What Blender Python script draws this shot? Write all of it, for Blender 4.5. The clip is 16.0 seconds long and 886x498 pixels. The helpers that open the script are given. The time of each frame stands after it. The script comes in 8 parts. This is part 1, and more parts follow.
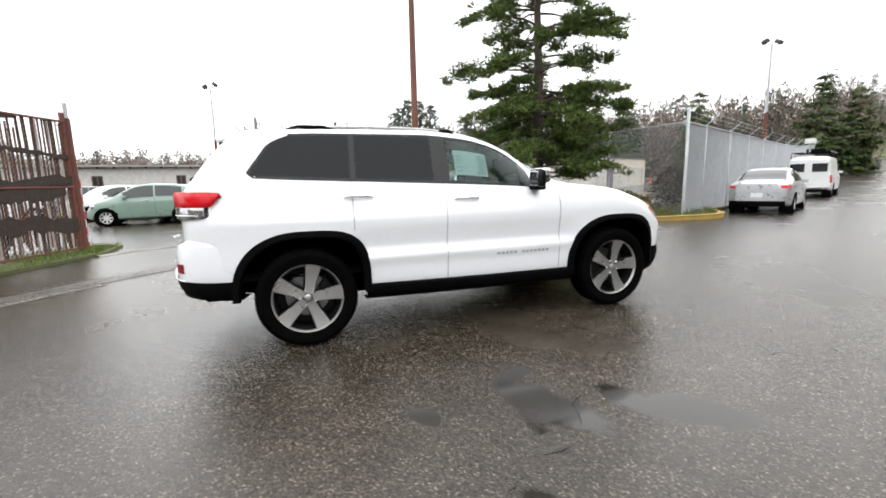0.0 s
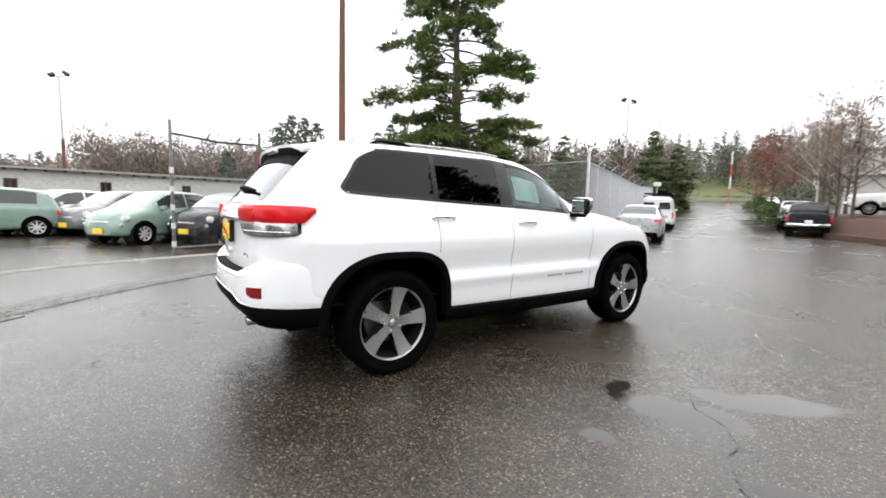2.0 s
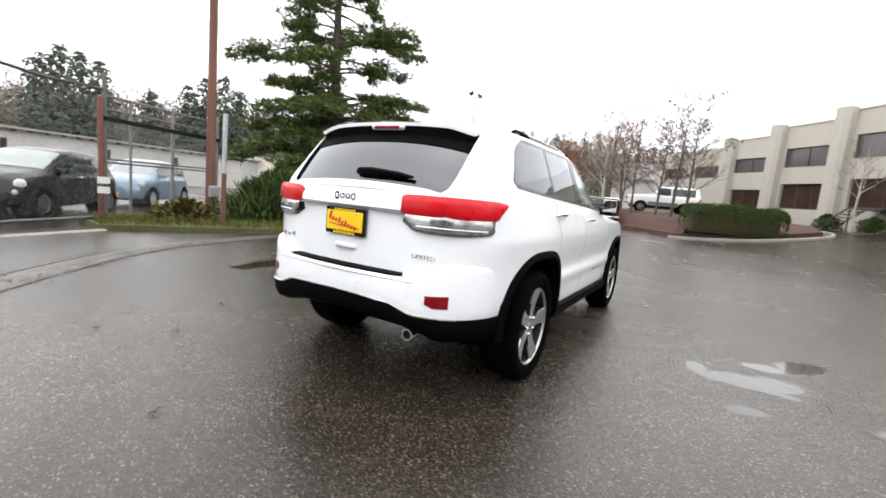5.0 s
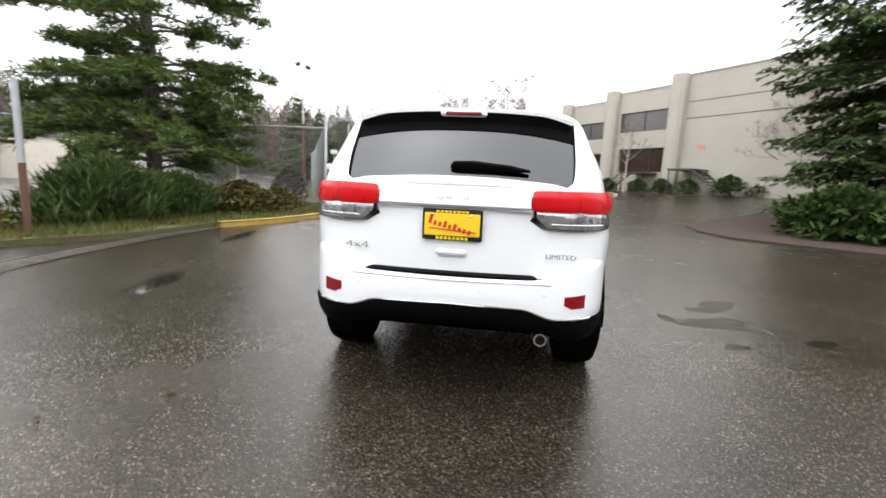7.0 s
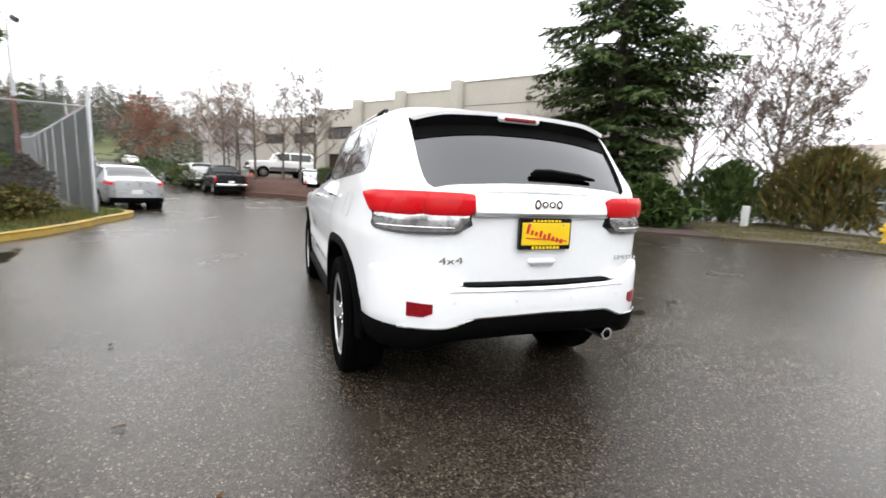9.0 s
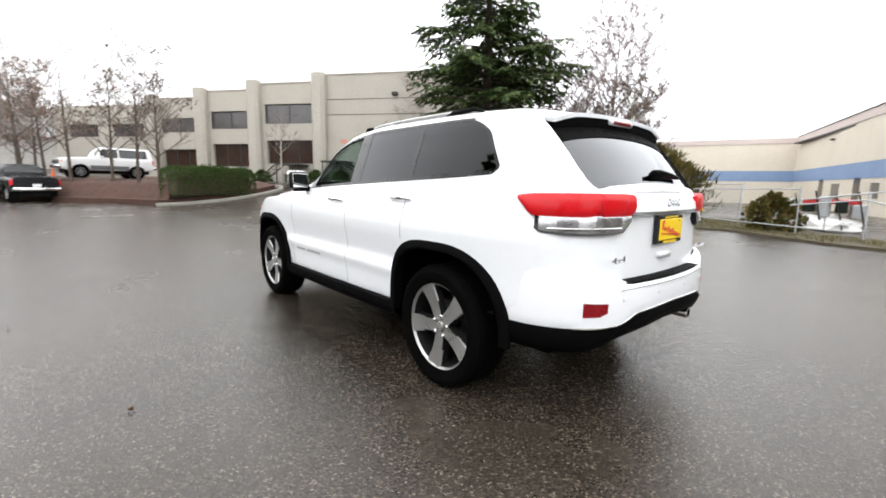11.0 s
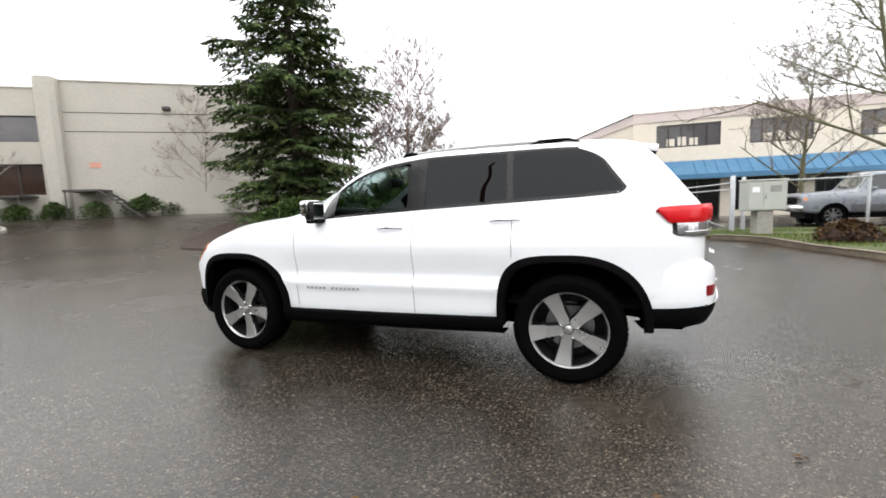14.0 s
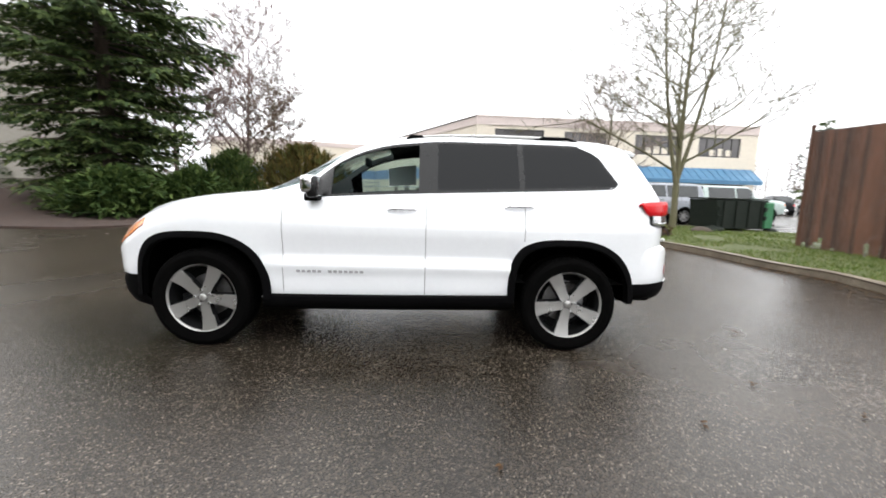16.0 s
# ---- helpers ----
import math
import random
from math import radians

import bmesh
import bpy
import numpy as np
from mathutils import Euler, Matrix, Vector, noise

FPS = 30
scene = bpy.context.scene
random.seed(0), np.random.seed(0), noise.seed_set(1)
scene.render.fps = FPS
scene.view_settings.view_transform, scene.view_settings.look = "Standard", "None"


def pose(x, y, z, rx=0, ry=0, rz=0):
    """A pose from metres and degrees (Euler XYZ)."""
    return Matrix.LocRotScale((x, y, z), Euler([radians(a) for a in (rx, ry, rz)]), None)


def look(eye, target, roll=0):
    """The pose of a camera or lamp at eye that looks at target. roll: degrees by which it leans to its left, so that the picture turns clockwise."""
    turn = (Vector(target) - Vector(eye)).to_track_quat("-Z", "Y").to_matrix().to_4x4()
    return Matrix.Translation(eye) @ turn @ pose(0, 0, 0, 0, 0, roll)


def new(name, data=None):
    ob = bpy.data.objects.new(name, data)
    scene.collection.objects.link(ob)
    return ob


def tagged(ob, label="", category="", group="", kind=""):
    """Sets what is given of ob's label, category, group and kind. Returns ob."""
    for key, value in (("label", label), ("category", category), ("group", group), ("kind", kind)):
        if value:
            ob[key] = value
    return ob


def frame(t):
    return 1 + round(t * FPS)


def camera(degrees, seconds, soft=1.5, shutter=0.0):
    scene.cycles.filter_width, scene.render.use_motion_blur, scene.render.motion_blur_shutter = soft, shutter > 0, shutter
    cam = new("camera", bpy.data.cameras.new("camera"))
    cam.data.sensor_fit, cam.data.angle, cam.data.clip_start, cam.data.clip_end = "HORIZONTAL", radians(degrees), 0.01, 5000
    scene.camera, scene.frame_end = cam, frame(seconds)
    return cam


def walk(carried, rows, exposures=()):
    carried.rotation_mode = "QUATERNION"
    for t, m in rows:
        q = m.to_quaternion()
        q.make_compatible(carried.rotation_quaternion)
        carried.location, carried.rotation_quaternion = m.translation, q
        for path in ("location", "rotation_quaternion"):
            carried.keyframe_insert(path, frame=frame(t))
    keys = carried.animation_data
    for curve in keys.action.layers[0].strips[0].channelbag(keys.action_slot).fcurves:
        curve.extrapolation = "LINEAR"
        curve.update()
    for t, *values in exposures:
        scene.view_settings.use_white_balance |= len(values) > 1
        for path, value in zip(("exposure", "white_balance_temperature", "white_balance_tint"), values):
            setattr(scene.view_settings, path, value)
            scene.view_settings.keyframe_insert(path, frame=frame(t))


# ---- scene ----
cam = camera(91.4, 16.0, soft=1.7, shutter=0.4)
PATH = [
    (0, (-1.462, -4.421, 1.266), (-0.852, -2.542, 0.959), -1.4),
    (0.5, (-1.833, -4.276, 1.289), (-1.123, -2.425, 1.018), -0.1),
    (1, (-2.23, -4.144, 1.287), (-1.334, -2.379, 1.002), 0.2),
    (1.5, (-2.572, -3.924, 1.271), (-1.59, -2.201, 1.01), 0.5),
    (2, (-2.935, -3.712, 1.265), (-1.807, -2.073, 1.061), 1.4),
    (2.5, (-3.265, -3.48, 1.276), (-2.008, -1.937, 1.084), 2.8),
    (3, (-3.532, -3.191, 1.276), (-2.214, -1.696, 1.097), 3.5),
    (3.5, (-3.842, -2.918, 1.27), (-2.373, -1.574, 1.081), 3.3),
    (3.7, (-3.949, -2.8, 1.272), (-2.449, -1.495, 1.056), 3.4),
    (5.8, (-4.516, -1.29, 1.249), (-2.681, -0.534, 1.0), 3.9),
    (6, (-4.574, -1.122, 1.252), (-2.707, -0.455, 0.994), 3.1),
    (6.5, (-4.675, -0.724, 1.266), (-2.759, -0.238, 0.959), 2.9),
    (7, (-4.665, -0.316, 1.258), (-2.708, -0.039, 0.949), 2.6),
    (7.5, (-4.687, 0.104, 1.268), (-2.711, 0.118, 0.962), 0.9),
    (8, (-4.637, 0.485, 1.267), (-2.669, 0.334, 0.944), 1.1),
    (8.5, (-4.488, 0.857, 1.276), (-2.542, 0.505, 0.978), 2.0),
    (9, (-4.346, 1.247, 1.272), (-2.494, 0.553, 0.975), 2.4),
    (9.2, (-4.271, 1.378, 1.27), (-2.452, 0.6, 0.976), 2.6),
    (11.3, (-3.36, 2.733, 1.269), (-1.925, 1.368, 0.993), -0.3),
    (11.5, (-3.268, 2.855, 1.268), (-1.898, 1.422, 1.011), -1.3),
    (12, (-3.02, 3.141, 1.3), (-1.768, 1.602, 1.05), -2.4),
    (12.5, (-2.712, 3.334, 1.299), (-1.604, 1.688, 1.052), -3.5),
    (13, (-2.405, 3.576, 1.309), (-1.467, 1.82, 1.113), -3.4),
    (13.5, (-2.099, 3.806, 1.327), (-1.277, 1.993, 1.13), -2.6),
    (14, (-1.755, 3.94, 1.312), (-1.032, 2.088, 1.096), -2.2),
    (14.5, (-1.42, 4.1, 1.311), (-0.892, 2.182, 1.105), -2.3),
    (15, (-1.066, 4.21, 1.313), (-0.708, 2.255, 1.097), -0.9),
    (15.5, (-0.709, 4.229, 1.306), (-0.516, 2.254, 1.06), 1.3),
    (16, (-0.359, 4.283, 1.303), (-0.413, 2.303, 1.021), 1.7),
]
walk(cam, [(t, look(eye, target, roll)) for t, eye, target, roll in PATH], exposures=[(0, 0.95), (16, 0.95)])


# ---- sky and light: an even overcast ----
world = bpy.data.worlds.new("overcast_sky")
scene.world = world
world.use_nodes = True
wt = world.node_tree
sky = wt.nodes.new("ShaderNodeTexSky")
sky.sky_type, sky.sun_disc = "NISHITA", False
sky.sun_elevation, sky.sun_rotation = radians(74), radians(336)
sky.air_density, sky.dust_density, sky.ozone_density = 1.0, 6.0, 1.0
pale = wt.nodes.new("ShaderNodeHueSaturation")
pale.inputs["Saturation"].default_value = 0.12
veil = wt.nodes.new("ShaderNodeMixRGB")
veil.inputs["Fac"].default_value = 0.86
veil.inputs["Color2"].default_value = (9.6, 9.75, 10.0, 1)
wt.links.new(sky.outputs[0], pale.inputs["Color"])
wt.links.new(pale.outputs[0], veil.inputs["Color1"])
wt.links.new(veil.outputs[0], wt.nodes["Background"].inputs[0])
wt.nodes["Background"].inputs[1].default_value = 0.13
sun = new("sun", bpy.data.lights.new("sun", "SUN"))
sun.data.energy, sun.data.angle, sun.data.color = 0.9, radians(170), (1.0, 0.98, 0.95)
sun.matrix_world = look((-8, 18, 70), (0, 0, 0))


# ---- materials ----
def ramp(nt, src, stops):
    r = nt.nodes.new("ShaderNodeValToRGB")
    el = r.color_ramp.elements
    while len(el) < len(stops):
        el.new(0.5)
    for e, (p, c) in zip(el, stops):
        e.position = p
        e.color = (*c, 1) if len(c) == 3 else c
    nt.links.new(src, r.inputs[0])
    return r.outputs[0]


def tex(nt, kind, scale, coord, detail=4, **kw):
    n = nt.nodes.new("ShaderNodeTex" + kind)
    n.inputs["Scale"].default_value = scale
    if kind == "Noise":
        n.inputs["Detail"].default_value = detail
        n.inputs["Roughness"].default_value = kw.get("rough", 0.6)
    nt.links.new(coord, n.inputs["Vector"])
    return n


def mat(name, a, b=None, scale=6.0, rough=(0.5, 0.65), metal=0.0, bump=0.0, bump_scale=60.0, coat=0.0, fine=0.25, vary=0.0, emit=None, alpha=1.0, trans=0.0, spec=0.5, stretch=None):
    """A surface of colour a to b in soft patches, with fine grain, relief and a spread of roughness."""
    m = bpy.data.materials.new(name)
    m.use_nodes = True
    nt = m.node_tree
    bs = nt.nodes["Principled BSDF"]
    tc = nt.nodes.new("ShaderNodeTexCoord").outputs["Object"]
    if stretch:
        mp = nt.nodes.new("ShaderNodeMapping")
        mp.inputs["Scale"].default_value = stretch
        nt.links.new(tc, mp.inputs["Vector"])
        tc = mp.outputs["Vector"]
    b = b or tuple(min(1, c * 0.82) for c in a)
    patch = tex(nt, "Noise", scale, tc, 5)
    col = ramp(nt, patch.outputs["Fac"], [(0.3, a), (0.7, b)])
    if fine:
        g = tex(nt, "Noise", scale * 14, tc, 3)
        mx = nt.nodes.new("ShaderNodeMixRGB")
        mx.blend_type = "MULTIPLY"
        mx.inputs[0].default_value = fine
        nt.links.new(col, mx.inputs[1])
        nt.links.new(ramp(nt, g.outputs["Fac"], [(0.3, (0.45, 0.45, 0.45)), (0.65, (1.15, 1.15, 1.15))]), mx.inputs[2])
        col = mx.outputs[0]
    if vary:
        oi = nt.nodes.new("ShaderNodeObjectInfo")
        hs = nt.nodes.new("ShaderNodeHueSaturation")
        rg = nt.nodes.new("ShaderNodeMapRange")
        rg.inputs["To Min"].default_value, rg.inputs["To Max"].default_value = 1 - vary, 1 + vary
        nt.links.new(oi.outputs["Random"], rg.inputs[0])
        nt.links.new(rg.outputs[0], hs.inputs["Value"])
        nt.links.new(col, hs.inputs["Color"])
        col = hs.outputs[0]
    nt.links.new(col, bs.inputs["Base Color"])
    rr = nt.nodes.new("ShaderNodeMapRange")
    rr.inputs["From Min"].default_value, rr.inputs["From Max"].default_value = 0.3, 0.7
    rr.inputs["To Min"].default_value, rr.inputs["To Max"].default_value = rough
    nt.links.new(tex(nt, "Noise", scale * 3, tc, 4).outputs["Fac"], rr.inputs[0])
    nt.links.new(rr.outputs[0], bs.inputs["Roughness"])
    bs.inputs["Metallic"].default_value = metal
    bs.inputs["Coat Weight"].default_value = coat
    bs.inputs["Coat Roughness"].default_value = 0.04
    bs.inputs["Specular IOR Level"].default_value = spec
    bs.inputs["Transmission Weight"].default_value = trans
    bs.inputs["Alpha"].default_value = alpha
    if emit:
        bs.inputs["Emission Color"].default_value = (*emit[:3], 1)
        bs.inputs["Emission Strength"].default_value = emit[3]
    if bump:
        bp = nt.nodes.new("ShaderNodeBump")
        bp.inputs["Strength"].default_value = bump
        bp.inputs["Distance"].default_value = 0.02
        nt.links.new(tex(nt, "Noise", bump_scale, tc, 4).outputs["Fac"], bp.inputs["Height"])
        nt.links.new(bp.outputs[0], bs.inputs["Normal"])
    return m


def glass(name, tint, rough=0.0, clear=0.6, sheen=0.021):
    """A thin pane: a mirror-like skin over tinted, see-through glass."""
    m = bpy.data.materials.new(name)
    m.use_nodes = True
    nt = m.node_tree
    out = nt.nodes["Material Output"]
    nt.nodes.remove(nt.nodes["Principled BSDF"])
    tr = nt.nodes.new("ShaderNodeBsdfTransparent")
    tr.inputs[0].default_value = (*(c * clear for c in tint), 1)
    gl = nt.nodes.new("ShaderNodeBsdfGlossy")
    gl.inputs["Roughness"].default_value = rough
    gl.inputs[0].default_value = (0.95, 0.97, 1, 1)
    lw = nt.nodes.new("ShaderNodeLayerWeight")
    lw.inputs[0].default_value = 0.5
    pw = nt.nodes.new("ShaderNodeMath")
    pw.operation, pw.inputs[1].default_value = "POWER", 4.0
    fr = nt.nodes.new("ShaderNodeMath")
    fr.operation, fr.inputs[1].default_value, fr.inputs[2].default_value = "MULTIPLY_ADD", 0.88, sheen
    nt.links.new(lw.outputs["Facing"], pw.inputs[0])
    nt.links.new(pw.outputs[0], fr.inputs[0])
    mx = nt.nodes.new("ShaderNodeMixShader")
    nt.links.new(fr.outputs[0], mx.inputs[0])
    nt.links.new(tr.outputs[0], mx.inputs[1])
    nt.links.new(gl.outputs[0], mx.inputs[2])
    nt.links.new(mx.outputs[0], out.inputs[0])
    return m


def asphalt(name):
    """Worn wet asphalt: pale stone chips in dark binder, wet and drier fields, fine cracks."""
    m = bpy.data.materials.new(name)
    m.use_nodes = True
    nt = m.node_tree
    L = nt.links.new
    bs = nt.nodes["Principled BSDF"]
    tc = nt.nodes.new("ShaderNodeTexCoord").outputs["Object"]
    chips = tex(nt, "Voronoi", 118, tc)
    tone = ramp(nt, chips.outputs["Color"], [(0.0, (0.010, 0.008, 0.0062)), (0.50, (0.028, 0.0228, 0.0178)), (0.80, (0.060, 0.050, 0.039)), (0.98, (0.215, 0.19, 0.16))])
    fieldn = tex(nt, "Noise", 0.22, tc, 6)
    field = ramp(nt, fieldn.outputs["Fac"], [(0.38, (0.72, 0.70, 0.68)), (0.62, (1.25, 1.22, 1.18))])
    mx = nt.nodes.new("ShaderNodeMixRGB")
    mx.blend_type, mx.inputs[0].default_value = "MULTIPLY", 1.0
    L(tone, mx.inputs[1])
    L(field, mx.inputs[2])
    mid = tex(nt, "Noise", 2.6, tc, 6)
    m2 = nt.nodes.new("ShaderNodeMixRGB")
    m2.blend_type, m2.inputs[0].default_value = "MULTIPLY", 0.5
    L(mx.outputs[0], m2.inputs[1])
    L(ramp(nt, mid.outputs["Fac"], [(0.35, (0.6, 0.58, 0.55)), (0.65, (1.2, 1.2, 1.2))]), m2.inputs[2])
    L(m2.outputs[0], bs.inputs["Base Color"])
    wet = tex(nt, "Noise", 0.35, tc, 5)
    rr = nt.nodes.new("ShaderNodeMapRange")
    rr.inputs["From Min"].default_value, rr.inputs["From Max"].default_value = 0.32, 0.66
    rr.inputs["To Min"].default_value, rr.inputs["To Max"].default_value = 0.19, 0.29
    L(wet.outputs["Fac"], rr.inputs[0])
    L(rr.outputs[0], bs.inputs["Roughness"])
    # sheen painted in by position: specular level higher at +x +y, lower at +x -y
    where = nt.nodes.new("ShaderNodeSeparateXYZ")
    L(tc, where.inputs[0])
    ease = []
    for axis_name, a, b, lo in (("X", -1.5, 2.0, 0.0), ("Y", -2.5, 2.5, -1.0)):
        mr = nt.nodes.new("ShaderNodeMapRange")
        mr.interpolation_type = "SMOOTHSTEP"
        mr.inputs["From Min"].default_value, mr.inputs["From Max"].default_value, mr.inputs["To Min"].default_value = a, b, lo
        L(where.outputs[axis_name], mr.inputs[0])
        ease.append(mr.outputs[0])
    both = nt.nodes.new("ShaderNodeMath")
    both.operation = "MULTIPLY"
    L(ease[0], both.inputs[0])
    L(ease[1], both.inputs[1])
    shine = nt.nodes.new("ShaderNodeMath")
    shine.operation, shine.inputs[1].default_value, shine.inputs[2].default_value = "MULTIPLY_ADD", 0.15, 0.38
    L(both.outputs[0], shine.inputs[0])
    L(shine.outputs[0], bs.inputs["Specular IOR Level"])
    # standing water in hollows: (middle, half length, half width, turn, depth)
    rag = tex(nt, "Noise", 3.2, tc, 5)
    pool = None
    def calc(op, a, b=None, c=None):
        n = nt.nodes.new("ShaderNodeMath")
        n.operation = op
        for k, q in enumerate((a, b, c)):
            if q is None:
                continue
            if isinstance(q, (int, float)):
                n.inputs[k].default_value = q
            else:
                L(q, n.inputs[k])
        return n.outputs[0]
    for cx, cy, la, lb, turn in HOLLOWS:
        mp = nt.nodes.new("ShaderNodeMapping")
        mp.vector_type = "TEXTURE"
        mp.inputs["Location"].default_value = (cx, cy, 0)
        mp.inputs["Rotation"].default_value = (0, 0, radians(turn))
        mp.inputs["Scale"].default_value = (la, lb, 1)
        L(tc, mp.inputs["Vector"])
        ln = nt.nodes.new("ShaderNodeVectorMath")
        ln.operation = "LENGTH"
        L(mp.outputs[0], ln.inputs[0])
        d = calc("SUBTRACT", 1.0, ln.outputs["Value"])
        pool = d if pool is None else calc("MAXIMUM", pool, d)
    pool = calc("MULTIPLY_ADD", rag.outputs["Fac"], 1.5, calc("ADD", pool, -0.80))
    edge = nt.nodes.new("ShaderNodeMapRange")
    edge.interpolation_type = "SMOOTHSTEP"
    edge.inputs["From Min"].default_value, edge.inputs["From Max"].default_value = 0.0, 0.42
    L(pool, edge.inputs[0])
    pool = edge.outputs[0]
    m3 = nt.nodes.new("ShaderNodeMixRGB")
    L(pool, m3.inputs[0])
    L(m2.outputs[0], m3.inputs[1])
    m3.inputs[2].default_value = (0.020, 0.017, 0.014, 1)
    L(m3.outputs[0], bs.inputs["Base Color"])
    wetr = nt.nodes.new("ShaderNodeMix")
    L(pool, wetr.inputs[0])
    L(rr.outputs[0], wetr.inputs[2])
    wetr.inputs[3].default_value = 0.07
    L(wetr.outputs[0], bs.inputs["Roughness"])
    calm = calc("SUBTRACT", 1.0, pool)
    bp = nt.nodes.new("ShaderNodeBump")
    bp.inputs["Strength"].default_value, bp.inputs["Distance"].default_value = 0.35, 0.006
    L(chips.outputs["Distance"], bp.inputs["Height"])
    b2 = nt.nodes.new("ShaderNodeBump")
    b2.inputs["Strength"].default_value, b2.inputs["Distance"].default_value = 0.10, 0.03
    L(tex(nt, "Noise", 9, tc, 4).outputs["Fac"], b2.inputs["Height"])
    L(calc("MULTIPLY", calm, 0.24), bp.inputs["Strength"])
    L(calc("MULTIPLY", calm, 0.07), b2.inputs["Strength"])
    L(bp.outputs[0], b2.inputs["Normal"])
    L(b2.outputs[0], bs.inputs["Normal"])
    return m


HOLLOWS = [(-0.20, -1.98, 0.20, 0.09, 10), (0.48, -2.74, 0.52, 0.20, -38), (-0.20, -2.42, 0.50, 0.22, -65), (-0.34, -2.25, 0.46, 0.11, -95), (0.27, -2.54, 0.30, 0.14, -68), (-0.62, -3.10, 0.22, 0.10, -60), (-0.90, -2.30, 0.20, 0.08, -65), (-0.45, 3.50, 0.80, 0.24, 16), (3.2, 4.9, 1.4, 0.18, 12)]
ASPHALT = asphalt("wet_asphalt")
PAINT = mat("white_car_paint", (0.85, 0.865, 0.89), (0.83, 0.848, 0.872), 2, (0.30, 0.36), coat=1.0, fine=0.03)
BLACK = mat("black_grained_plastic", (0.002, 0.002, 0.0022), (0.003, 0.003, 0.0033), 8, (0.55, 0.7), bump=0.12, bump_scale=300, spec=0.03)
GLOSSBLACK = mat("gloss_black_trim", (0.006, 0.006, 0.0065), None, 5, (0.2, 0.3), coat=0.15, fine=0.0, spec=0.3)
SEAM = mat("shut_line", (0.36, 0.36, 0.37), None, 5, (0.7, 0.8), fine=0.0)
CHROME = mat("chrome", (0.80, 0.80, 0.81), (0.74, 0.74, 0.76), 9, (0.08, 0.14), metal=1.0, fine=0.05)
ALLOY = mat("machined_alloy", (0.44, 0.435, 0.425), (0.42, 0.415, 0.405), 3, (0.26, 0.32), metal=0.75, fine=0.0)
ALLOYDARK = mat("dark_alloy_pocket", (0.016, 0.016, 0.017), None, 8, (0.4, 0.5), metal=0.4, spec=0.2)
TYRE = mat("tyre_rubber", (0.002, 0.002, 0.002), (0.0034, 0.0033, 0.0032), 7, (0.7, 0.85), bump=0.15, bump_scale=120, spec=0.015)
STEEL = mat("brake_steel", (0.30, 0.30, 0.31), (0.2, 0.19, 0.18), 14, (0.35, 0.5), metal=1.0)
RED = mat("red_lamp_lens", (0.62, 0.006, 0.012), (0.54, 0.005, 0.010), 3, (0.25, 0.32), coat=0.25, fine=0.05, spec=0.25)
REDDARK = mat("dark_red_reflector", (0.24, 0.004, 0.008), (0.17, 0.003, 0.007), 40, (0.25, 0.35), coat=0.15, spec=0.25)
CLEARLENS = mat("clear_lamp_lens", (0.55, 0.55, 0.56), (0.25, 0.25, 0.26), 22, (0.08, 0.15), metal=0.7, coat=1.0)
AMBER = mat("amber_lamp_lens", (0.75, 0.22, 0.03), (0.6, 0.16, 0.02), 14, (0.1, 0.2), coat=1.0)
PRIVACY = glass("privacy_glass", (0.03, 0.032, 0.034), 0.0, 0.6)
REARGLASS = glass("rear_screen_glass", (0.03, 0.032, 0.034), 0.0, 0.6, 0.095)
CLEAR = glass("clear_glass", (0.72, 0.82, 0.80), 0.0, 0.92)
CABIN = mat("dark_cabin_plastic", (0.006, 0.006, 0.0065), (0.0045, 0.0045, 0.005), 8, (0.6, 0.8), bump=0.1, spec=0.2)
# near-zero black without gloss: shade of arches and underbody put into the colour
LINER = mat("shaded_liner_black", (0.0012, 0.0012, 0.0012), (0.002, 0.002, 0.002), 8, (0.9, 1.0), spec=0.0)
SEATCLOTH = mat("black_seat_leather", (0.03, 0.029, 0.029), (0.05, 0.048, 0.047), 10, (0.4, 0.6), bump=0.15)
YELLOW = mat("yellow_plate", (0.85, 0.58, 0.01), (0.8, 0.54, 0.01), 6, (0.35, 0.45), fine=0.05)
PLATERED = mat("red_plate_ink", (0.62, 0.02, 0.02), None, 6, (0.4, 0.5), fine=0.05)
PAPER = mat("white_paper", (0.80, 0.80, 0.79), (0.74, 0.76, 0.76), 6, (0.6, 0.7), fine=0.05)
INK = mat("grey_print", (0.30, 0.36, 0.34), None, 30, (0.6, 0.7))


# ---- mesh helpers ----
def mesh_of(bm, name, material, smooth=False):
    me = bpy.data.meshes.new(name)
    bm.to_mesh(me)
    bm.free()
    for m in material if isinstance(material, (list, tuple)) else [material]:
        me.materials.append(m)
    if smooth:
        me.polygons.foreach_set("use_smooth", [True] * len(me.polygons))
        me.set_sharp_from_angle(angle=radians(smooth if smooth > 1 else 40))
    return me


def part(name, bm, material, parent=None, label="", smooth=False, at=None):
    ob = new(name, mesh_of(bm, name, material, smooth))
    ob.parent = parent
    if at is not None:
        ob.matrix_basis = at
    if label:
        ob["label"] = label
    return ob


def thing(name, m, label, category, group="", kind=""):
    ob = new(name)
    ob.matrix_basis = m
    return tagged(ob, label, category, group, kind)


